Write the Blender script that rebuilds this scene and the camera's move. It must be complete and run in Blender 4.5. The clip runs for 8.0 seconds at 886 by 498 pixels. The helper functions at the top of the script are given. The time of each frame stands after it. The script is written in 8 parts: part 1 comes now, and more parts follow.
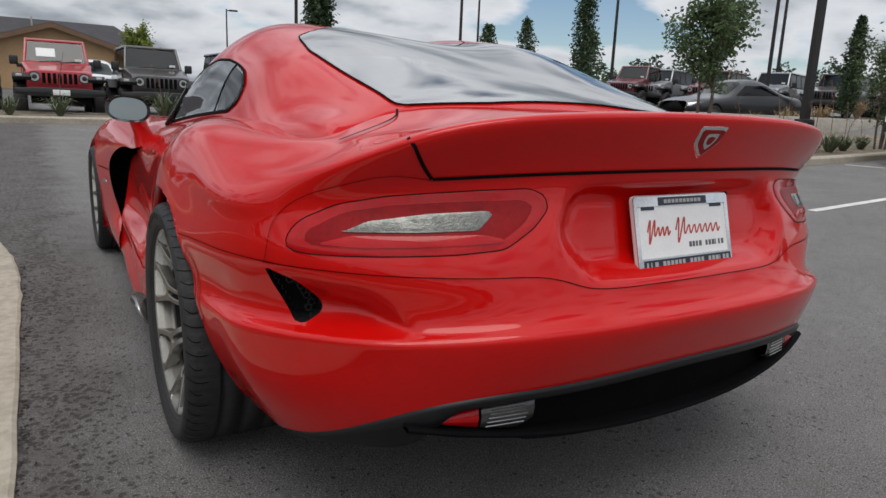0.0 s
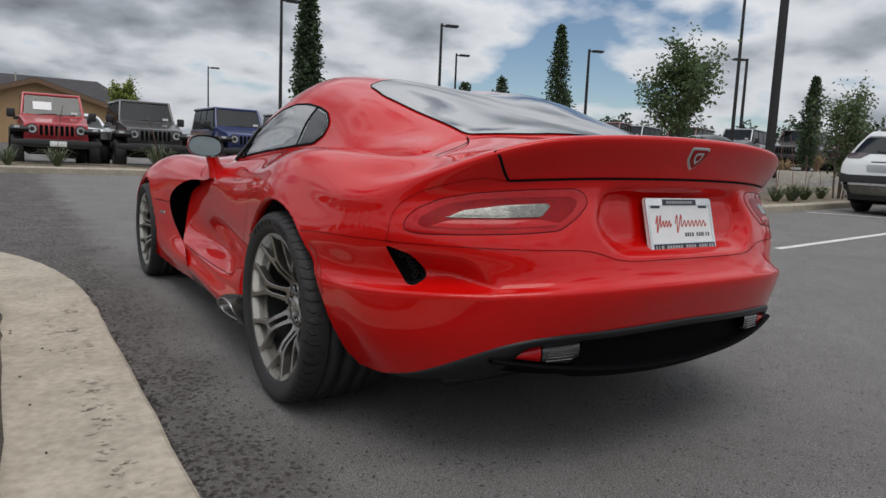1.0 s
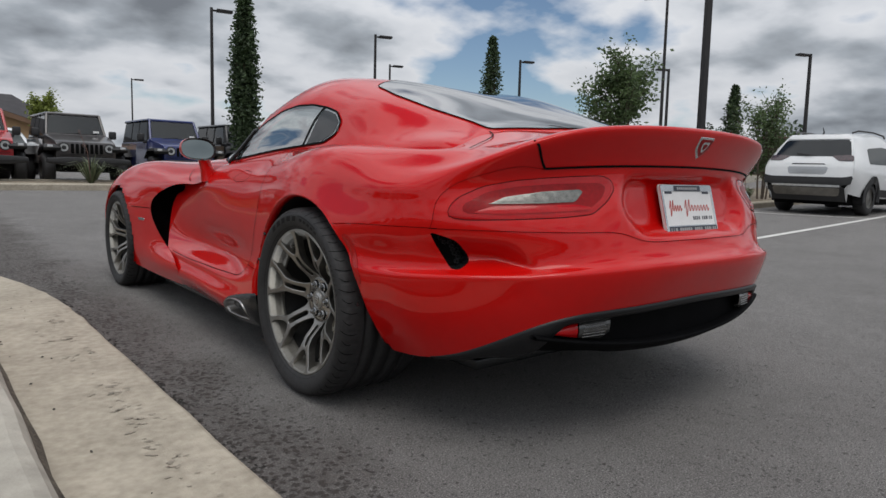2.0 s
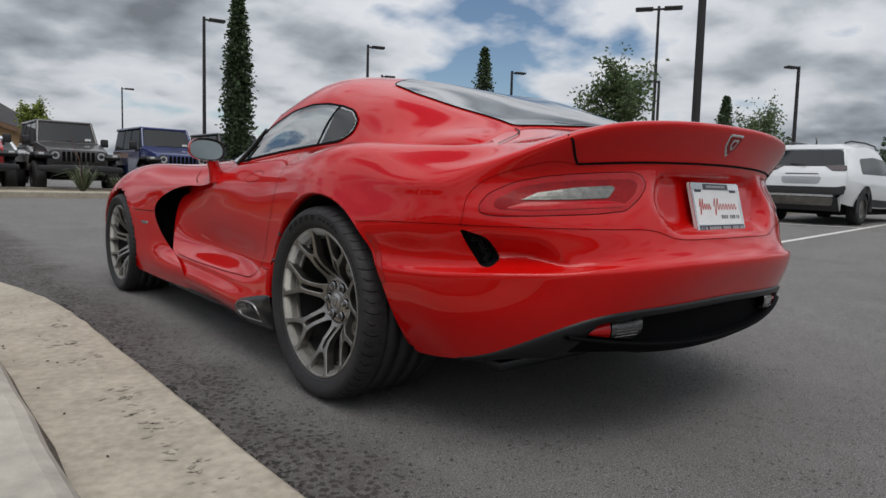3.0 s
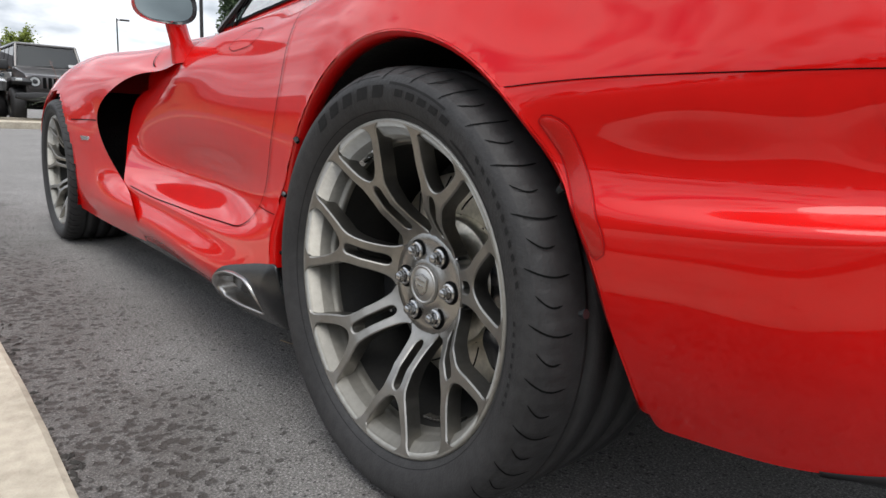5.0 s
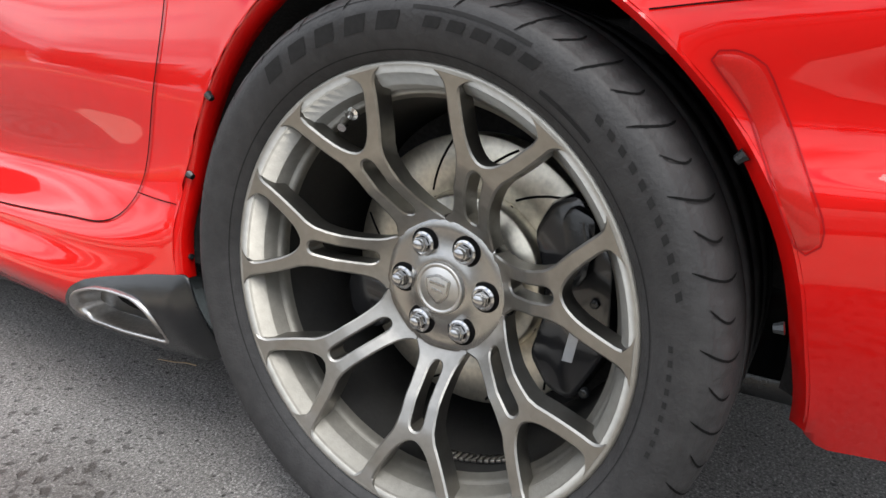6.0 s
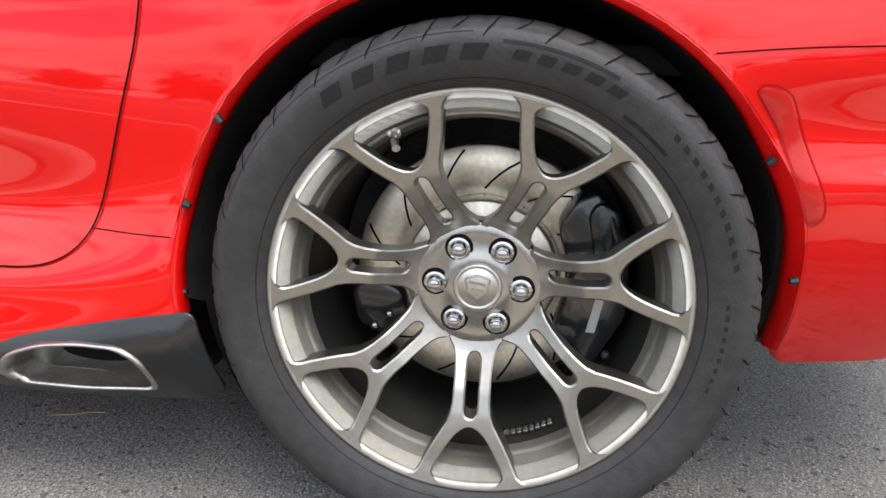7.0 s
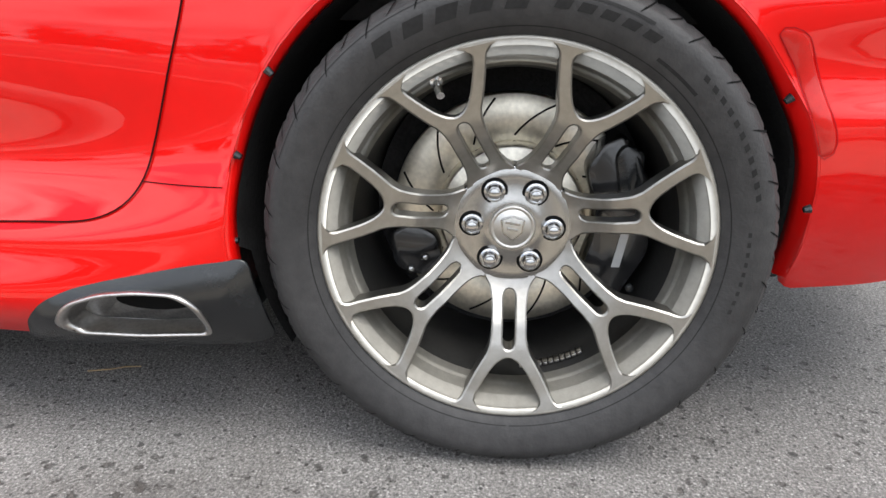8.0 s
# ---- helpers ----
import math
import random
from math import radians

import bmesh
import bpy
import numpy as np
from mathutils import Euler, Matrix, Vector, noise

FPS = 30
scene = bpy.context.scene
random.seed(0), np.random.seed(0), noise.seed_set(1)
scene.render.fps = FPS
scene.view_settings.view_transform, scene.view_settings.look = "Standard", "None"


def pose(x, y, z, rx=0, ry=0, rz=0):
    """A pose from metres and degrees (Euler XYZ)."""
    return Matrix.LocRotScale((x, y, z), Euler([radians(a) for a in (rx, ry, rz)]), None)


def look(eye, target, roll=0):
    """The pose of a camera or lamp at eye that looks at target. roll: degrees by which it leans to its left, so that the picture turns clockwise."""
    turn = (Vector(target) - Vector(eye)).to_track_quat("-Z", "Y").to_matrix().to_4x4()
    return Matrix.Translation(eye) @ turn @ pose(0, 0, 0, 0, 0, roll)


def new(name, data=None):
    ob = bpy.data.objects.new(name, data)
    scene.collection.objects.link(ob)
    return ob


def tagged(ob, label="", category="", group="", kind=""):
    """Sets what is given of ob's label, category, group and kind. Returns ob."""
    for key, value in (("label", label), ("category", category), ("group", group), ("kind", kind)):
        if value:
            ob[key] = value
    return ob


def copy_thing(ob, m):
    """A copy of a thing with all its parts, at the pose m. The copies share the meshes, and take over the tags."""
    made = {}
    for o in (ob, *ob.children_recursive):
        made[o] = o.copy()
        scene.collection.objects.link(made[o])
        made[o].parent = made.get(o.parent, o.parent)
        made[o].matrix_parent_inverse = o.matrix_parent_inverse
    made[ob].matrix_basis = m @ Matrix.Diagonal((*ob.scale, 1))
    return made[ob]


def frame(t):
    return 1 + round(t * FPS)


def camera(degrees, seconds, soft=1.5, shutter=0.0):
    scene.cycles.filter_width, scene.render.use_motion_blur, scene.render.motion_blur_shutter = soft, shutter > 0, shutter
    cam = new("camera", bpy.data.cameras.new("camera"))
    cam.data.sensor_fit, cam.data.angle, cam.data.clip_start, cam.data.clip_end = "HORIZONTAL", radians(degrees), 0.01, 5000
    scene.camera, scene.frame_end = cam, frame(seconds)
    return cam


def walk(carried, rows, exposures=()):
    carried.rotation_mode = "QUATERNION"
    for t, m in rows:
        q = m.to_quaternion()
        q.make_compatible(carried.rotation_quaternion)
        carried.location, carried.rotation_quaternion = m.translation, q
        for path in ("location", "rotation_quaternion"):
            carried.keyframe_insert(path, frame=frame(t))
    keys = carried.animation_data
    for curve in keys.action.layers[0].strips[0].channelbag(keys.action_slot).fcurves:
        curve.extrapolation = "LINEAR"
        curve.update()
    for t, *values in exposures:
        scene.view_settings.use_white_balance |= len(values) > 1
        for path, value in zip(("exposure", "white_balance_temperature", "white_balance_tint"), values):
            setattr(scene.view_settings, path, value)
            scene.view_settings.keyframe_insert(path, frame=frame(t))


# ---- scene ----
cam = camera(67.7, 8.0)
PATH = [
    (0, (-1.224, -1.883, 0.995), (-0.192, -0.229, 0.549), 2.8),
    (0.5, (-1.493, -2.11, 0.951), (-0.451, -0.431, 0.643), 2.7),
    (1, (-1.718, -2.197, 0.906), (-0.613, -0.554, 0.623), 2.9),
    (1.5, (-1.903, -2.156, 0.86), (-0.676, -0.596, 0.609), 2.4),
    (2.8, (-2.081, -2.025, 0.806), (-0.797, -0.509, 0.577), 1.9),
    (3, (-2.074, -1.997, 0.79), (-0.784, -0.482, 0.58), 2.1),
    (3.5, (-1.946, -1.809, 0.767), (-0.645, -0.313, 0.5), 2.6),
    (4, (-1.732, -1.482, 0.759), (-0.491, 0.042, 0.393), 3.2),
    (4.5, (-1.586, -1.099, 0.663), (-0.343, 0.426, 0.305), 3.3),
    (4.7, (-1.549, -0.976, 0.634), (-0.304, 0.545, 0.264), 3.1),
    (5.8, (-1.475, -0.455, 0.585), (0.06, 0.74, 0.12), 1.4),
    (6, (-1.5, -0.396, 0.599), (0.143, 0.617, 0.077), 1.4),
    (6.5, (-1.583, -0.2, 0.633), (0.272, 0.284, 0.063), 2.6),
    (7, (-1.686, -0.049, 0.642), (0.219, 0.174, 0.075), 1.5),
    (7.5, (-1.74, 0.01, 0.619), (0.164, 0.159, 0.027), 1.3),
    (8, (-1.757, 0.04, 0.626), (0.127, 0.162, -0.036), 0.6),
]
walk(cam, [(t, look(eye, target, roll)) for t, eye, target, roll in PATH],
     exposures=[(0.0, -0.13), (0.5, -0.19), (1.5, -0.25), (3.5, -0.28), (4.0, -0.06), (4.5, 0.33), (5.8, 1.16), (6.5, 1.50), (8.0, 1.53)])

# ---- world and sun ----
world = bpy.data.worlds.new("sky")
scene.world = world
world.use_nodes = True
wn, wl = world.node_tree.nodes, world.node_tree.links
wn.clear()
w_out = wn.new("ShaderNodeOutputWorld")
w_bg = wn.new("ShaderNodeBackground")
w_sky = wn.new("ShaderNodeTexSky")
w_sky.sky_type, w_sky.sun_disc = "NISHITA", False
w_sky.sun_elevation, w_sky.sun_rotation = radians(66), radians(215)
w_sky.dust_density, w_sky.ozone_density = 0.1, 3.0
w_co = wn.new("ShaderNodeTexCoord")
w_sep = wn.new("ShaderNodeSeparateXYZ")
wl.new(w_co.outputs["Generated"], w_sep.inputs[0])


def wmath(op, a, b=None, c=None):
    n = wn.new("ShaderNodeMath")
    n.operation = op
    for i, v in enumerate((a, b, c)):
        if v is None:
            continue
        if isinstance(v, (int, float)):
            n.inputs[i].default_value = v
        else:
            wl.new(v, n.inputs[i])
    return n.outputs[0]


# clouds lie on a flat layer: directions divided by their height
up = wmath("ADD", wmath("MAXIMUM", w_sep.outputs[2], 0.0), 0.30)
w_vec = wn.new("ShaderNodeCombineXYZ")
wl.new(wmath("DIVIDE", w_sep.outputs[0], up), w_vec.inputs[0])
wl.new(wmath("DIVIDE", w_sep.outputs[1], up), w_vec.inputs[1])


def wnoise(scale, detail, rough, shift):
    m = wn.new("ShaderNodeVectorMath")
    m.operation = "ADD"
    m.inputs[1].default_value = shift
    wl.new(w_vec.outputs[0], m.inputs[0])
    n = wn.new("ShaderNodeTexNoise")
    n.inputs["Scale"].default_value, n.inputs["Detail"].default_value = scale, detail
    n.inputs["Roughness"].default_value = rough
    wl.new(m.outputs[0], n.inputs["Vector"])
    return n.outputs["Fac"]


def wramp(fac, stops):
    r = wn.new("ShaderNodeValToRGB")
    el = r.color_ramp.elements
    while len(el) < len(stops):
        el.new(0.5)
    for e, (p, c) in zip(el, stops):
        e.position, e.color = p, (*c, 1)
    wl.new(fac, r.inputs[0])
    return r.outputs[0]


def toward(x, y, z, tight):
    """1 in one direction of the sky, falling off around it."""
    n = wn.new("ShaderNodeVectorMath")
    n.operation = "DOT_PRODUCT"
    wl.new(w_co.outputs["Generated"], n.inputs[0])
    k = 1.0 / math.sqrt(x * x + y * y + z * z)
    n.inputs[1].default_value = (x * k, y * k, z * k)
    return wmath("POWER", wmath("MAXIMUM", n.outputs["Value"], 0.0), tight)


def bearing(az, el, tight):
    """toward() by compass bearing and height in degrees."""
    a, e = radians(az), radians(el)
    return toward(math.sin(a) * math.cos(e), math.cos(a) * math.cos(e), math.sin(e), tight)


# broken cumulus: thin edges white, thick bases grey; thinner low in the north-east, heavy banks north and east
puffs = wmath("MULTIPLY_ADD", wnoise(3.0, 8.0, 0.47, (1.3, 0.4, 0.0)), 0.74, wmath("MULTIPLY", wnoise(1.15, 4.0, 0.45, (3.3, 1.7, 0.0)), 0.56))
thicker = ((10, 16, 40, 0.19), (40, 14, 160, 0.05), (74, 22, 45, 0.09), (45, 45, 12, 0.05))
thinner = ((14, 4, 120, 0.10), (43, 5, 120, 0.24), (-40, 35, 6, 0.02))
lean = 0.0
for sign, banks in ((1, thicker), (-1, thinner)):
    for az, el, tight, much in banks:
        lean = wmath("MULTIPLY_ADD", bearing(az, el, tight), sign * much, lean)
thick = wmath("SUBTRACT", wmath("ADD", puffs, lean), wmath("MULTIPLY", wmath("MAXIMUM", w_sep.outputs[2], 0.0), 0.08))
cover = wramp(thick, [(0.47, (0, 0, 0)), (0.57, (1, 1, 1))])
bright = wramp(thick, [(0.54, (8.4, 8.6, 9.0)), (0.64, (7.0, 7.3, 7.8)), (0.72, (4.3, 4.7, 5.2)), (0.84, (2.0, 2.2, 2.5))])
rise = wmath("MULTIPLY_ADD", wmath("MAXIMUM", w_sep.outputs[2], 0.0), 1.0, 0.92)
w_lit = wn.new("ShaderNodeVectorMath")
w_lit.operation = "SCALE"
wl.new(bright, w_lit.inputs[0])
wl.new(rise, w_lit.inputs["Scale"])
shade = w_lit.outputs[0]
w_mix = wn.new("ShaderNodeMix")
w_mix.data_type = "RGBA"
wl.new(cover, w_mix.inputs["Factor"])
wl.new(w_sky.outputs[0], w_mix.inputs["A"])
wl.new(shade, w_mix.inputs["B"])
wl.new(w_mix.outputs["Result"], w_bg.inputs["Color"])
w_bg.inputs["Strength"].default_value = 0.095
wl.new(w_bg.outputs[0], w_out.inputs[0])

sun = new("sun", bpy.data.lights.new("sun", "SUN"))
sun.data.energy, sun.data.angle, sun.data.color = 1.40, radians(40), (1.0, 0.96, 0.9)
sun.matrix_world = look((-3.5, -5.0, 14.0), (0.0, 0.0, 0.0))

# ---- materials ----
def material(name, base, rough=0.5, metal=0.0, coat=0.0, vary=0.0, scale=8.0, bump=0.0, bump_scale=60.0, spec=0.5,
             second=None, fleck=None, per_object=0.0, detail=6.0):
    """Principled surface: colour varied at two scales, fine relief, optional flecks and clear coat."""
    m = bpy.data.materials.new(name)
    m.use_nodes = True
    n, l = m.node_tree.nodes, m.node_tree.links
    p = n["Principled BSDF"]
    p.inputs["Base Color"].default_value = (*base, 1)
    p.inputs["Roughness"].default_value, p.inputs["Metallic"].default_value = rough, metal
    p.inputs["Specular IOR Level"].default_value = spec
    p.inputs["Coat Weight"].default_value, p.inputs["Coat Roughness"].default_value = coat, 0.03
    co = n.new("ShaderNodeTexCoord").outputs["Object"]
    if vary or second:
        big = n.new("ShaderNodeTexNoise")
        big.inputs["Scale"].default_value, big.inputs["Detail"].default_value = scale, detail
        l.new(co, big.inputs["Vector"])
        fine = n.new("ShaderNodeTexNoise")
        fine.inputs["Scale"].default_value, fine.inputs["Detail"].default_value = scale * 9, 3.0
        l.new(co, fine.inputs["Vector"])
        mixf = n.new("ShaderNodeMath")
        mixf.operation = "MULTIPLY_ADD"
        mixf.inputs[1].default_value = 0.5
        l.new(fine.outputs["Fac"], mixf.inputs[0])
        half = n.new("ShaderNodeMath")
        half.operation = "MULTIPLY"
        half.inputs[1].default_value = 0.5
        l.new(big.outputs["Fac"], half.inputs[0])
        l.new(half.outputs[0], mixf.inputs[2])
        ramp = n.new("ShaderNodeValToRGB")
        a = [c * (1 - vary) for c in base]
        b = list(second) if second else [min(1, c * (1 + vary)) for c in base]
        ramp.color_ramp.elements[0].position, ramp.color_ramp.elements[0].color = 0.36, (*a, 1)
        ramp.color_ramp.elements[1].position, ramp.color_ramp.elements[1].color = 0.64, (*b, 1)
        l.new(mixf.outputs[0], ramp.inputs[0])
        colour = ramp.outputs[0]
        if fleck:
            vor = n.new("ShaderNodeTexVoronoi")
            vor.inputs["Scale"].default_value = fleck[0]
            l.new(co, vor.inputs["Vector"])
            th = n.new("ShaderNodeValToRGB")
            th.color_ramp.elements[0].position, th.color_ramp.elements[0].color = fleck[1], (1, 1, 1, 1)
            th.color_ramp.elements[1].position, th.color_ramp.elements[1].color = fleck[1] + 0.08, (0, 0, 0, 1)
            l.new(vor.outputs["Distance"], th.inputs[0])
            mx = n.new("ShaderNodeMix")
            mx.data_type = "RGBA"
            l.new(th.outputs[0], mx.inputs["Factor"])
            l.new(colour, mx.inputs["A"])
            mx.inputs["B"].default_value = (*fleck[2], 1)
            colour = mx.outputs["Result"]
        if per_object:
            info = n.new("ShaderNodeObjectInfo")
            hsv = n.new("ShaderNodeHueSaturation")
            mr = n.new("ShaderNodeMapRange")
            mr.inputs["To Min"].default_value, mr.inputs["To Max"].default_value = 1 - per_object, 1 + per_object
            l.new(info.outputs["Random"], mr.inputs["Value"])
            l.new(mr.outputs[0], hsv.inputs["Value"])
            l.new(colour, hsv.inputs["Color"])
            colour = hsv.outputs[0]
        l.new(colour, p.inputs["Base Color"])
    if bump:
        bn = n.new("ShaderNodeTexNoise")
        bn.inputs["Scale"].default_value, bn.inputs["Detail"].default_value = bump_scale, 5.0
        l.new(co, bn.inputs["Vector"])
        bp = n.new("ShaderNodeBump")
        bp.inputs["Strength"].default_value, bp.inputs["Distance"].default_value = bump, 0.01
        l.new(bn.outputs["Fac"], bp.inputs["Height"])
        l.new(bp.outputs[0], p.inputs["Normal"])
    return m


def glass(name, tint, gloss=0.02, clear=0.8, face_on=0.08):
    """Thin tinted pane: partly clear, mirror gloss by angle."""
    m = bpy.data.materials.new(name)
    m.use_nodes = True
    n, l = m.node_tree.nodes, m.node_tree.links
    n.clear()
    out = n.new("ShaderNodeOutputMaterial")
    tr = n.new("ShaderNodeBsdfTransparent")
    tr.inputs[0].default_value = (*[c * clear for c in tint], 1)
    gl = n.new("ShaderNodeBsdfGlossy")
    gl.inputs["Roughness"].default_value = gloss
    lw = n.new("ShaderNodeLayerWeight")
    lw.inputs["Blend"].default_value = 0.5
    pw = n.new("ShaderNodeMath")
    pw.operation = "POWER"
    pw.inputs[1].default_value = 5.0
    l.new(lw.outputs["Facing"], pw.inputs[0])
    fr = n.new("ShaderNodeMath")
    fr.operation = "MULTIPLY_ADD"
    fr.inputs[1].default_value, fr.inputs[2].default_value = 1 - face_on, face_on
    l.new(pw.outputs[0], fr.inputs[0])
    mx = n.new("ShaderNodeMixShader")
    l.new(fr.outputs[0], mx.inputs[0])
    l.new(tr.outputs[0], mx.inputs[1])
    l.new(gl.outputs[0], mx.inputs[2])
    l.new(mx.outputs[0], out.inputs[0])
    return m


RED_PAINT = material("red_paint", (0.54, 0.0034, 0.0026), 0.34, 0.0, 0.9, 0.04, 3.0, 0.003, 5.0, spec=0.04)
RED_PAINT.node_tree.nodes["Principled BSDF"].inputs["Coat Roughness"].default_value = 0.03
RED_PAINT.node_tree.nodes["Principled BSDF"].inputs["Coat IOR"].default_value = 1.45
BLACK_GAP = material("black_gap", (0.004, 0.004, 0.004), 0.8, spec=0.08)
PANEL_GAP = material("panel_gap", (0.018, 0.002, 0.002), 0.8, spec=0.05)
SATIN_BLACK = material("satin_black", (0.012, 0.013, 0.014), 0.24, vary=0.2, scale=14, bump=0.05, bump_scale=300)
LINER = material("wheel_liner", (0.025, 0.0245, 0.025), 0.85, vary=0.3, scale=20, bump=0.3, bump_scale=160, spec=0.12)
RUBBER = material("tyre_rubber", (0.026, 0.0255, 0.026), 0.58, vary=0.18, scale=7, bump=0.12, bump_scale=220, second=(0.034, 0.0332, 0.0336), spec=0.28)
RUBBER_MARK = material("rubber_lettering", (0.015, 0.0147, 0.0147), 0.72, vary=0.2, scale=20, spec=0.18)
ALLOY = material("brushed_alloy", (0.285, 0.275, 0.256), 0.37, 1.0, 0.0, 0.10, 10, 0.04, 260)
# wheel barrel: the shade behind the spokes is put into this near-black colour
BARREL = material("shaded_barrel", (0.014, 0.0136, 0.013), 0.55, 0.2, 0.0, 0.3, 12, 0.05, 200)
RIM_METAL = material("rim_well_metal", (0.35, 0.338, 0.308), 0.56, 1.0, 0.0, 0.10, 10, 0.04, 260)
HUB_METAL = material("turned_hub", (0.34, 0.334, 0.32), 0.27, 1.0, 0.1, 0.08, 14, 0.03, 320)
CAP_METAL = material("satin_cap", (0.46, 0.45, 0.43), 0.40, 1.0, 0.0, 0.08, 20, 0.03, 320)
ALLOY_DARK = material("dark_alloy", (0.23, 0.22, 0.20), 0.42, 1.0, 0.0, 0.2, 10, 0.04, 260)
STEEL = material("brake_steel", (0.68, 0.64, 0.55), 0.40, 1.0, 0.0, 0.16, 16, 0.05, 300)
CHROME = material("chrome", (0.72, 0.72, 0.72), 0.10, 1.0, vary=0.08, scale=20)
TIP_INNER = material("exhaust_inner", (0.15, 0.147, 0.142), 0.38, 0.9, vary=0.3, scale=30)
TIP_STEEL = material("exhaust_steel", (0.42, 0.41, 0.40), 0.28, 1.0, vary=0.2, scale=20)
CALIPER = material("black_caliper", (0.012, 0.012, 0.013), 0.24, 0.0, 0.5, 0.2, 20)
WHITE_PRINT = material("white_print", (0.36, 0.36, 0.36), 0.5, vary=0.06, scale=30)
TAIL_RED = material("red_lens", (0.43, 0.003, 0.005), 0.16, 0.0, 0.4, 0.12, 12, spec=0.2)
MARKER_RED = material("marker_lens", (0.38, 0.008, 0.006), 0.22, 0.0, 0.3, 0.10, 60, 0.03, 260, spec=0.25)
TAIL_DARK = material("dark_red_lens", (0.26, 0.003, 0.005), 0.35, 0.0, 0.1, 0.2, 12, spec=0.15)
MESH_BLACK = material("mesh_black", (0.030, 0.030, 0.031), 0.42, vary=0.2, scale=30, spec=0.3)
LENS_CLEAR = material("clear_lens", (0.15, 0.15, 0.132), 0.20, 0.30, 0.8, 0.45, 60, 0.15, 200)
PLATE_WHITE = material("plate_white", (0.78, 0.78, 0.77), 0.42, vary=0.04, scale=20)
PLATE_NAVY = material("plate_navy", (0.012, 0.018, 0.035), 0.4, vary=0.1, scale=20)
PRINT_RED = material("plate_red_print", (0.46, 0.05, 0.035), 0.5, vary=0.1, scale=30)
PRINT_GREY = material("plate_grey_print", (0.10, 0.10, 0.11), 0.5, vary=0.1, scale=30)
CABIN = material("cabin_black", (0.016, 0.016, 0.017), 0.7, vary=0.3, scale=10, bump=0.2, bump_scale=180)
SIDE_GLASS = glass("side_glass", (0.86, 0.95, 0.92), 0.02, 0.90, 0.48)
REAR_GLASS = glass("rear_glass", (0.55, 0.64, 0.61), 0.02, 0.45, 0.58)
SCREEN_GLASS = glass("windscreen_glass", (0.50, 0.60, 0.59), 0.03, 0.6, 0.065)
CAR_GLASS = glass("dark_car_glass", (0.25, 0.29, 0.28), 0.03, 0.6, 0.028)
QUARTER_GLASS = material("quarter_glass", (0.010, 0.012, 0.013), 0.05, vary=0.1, scale=6)
MIRROR = material("mirror_glass", (0.24, 0.27, 0.27), 0.03, 1.0, vary=0.02, scale=4)


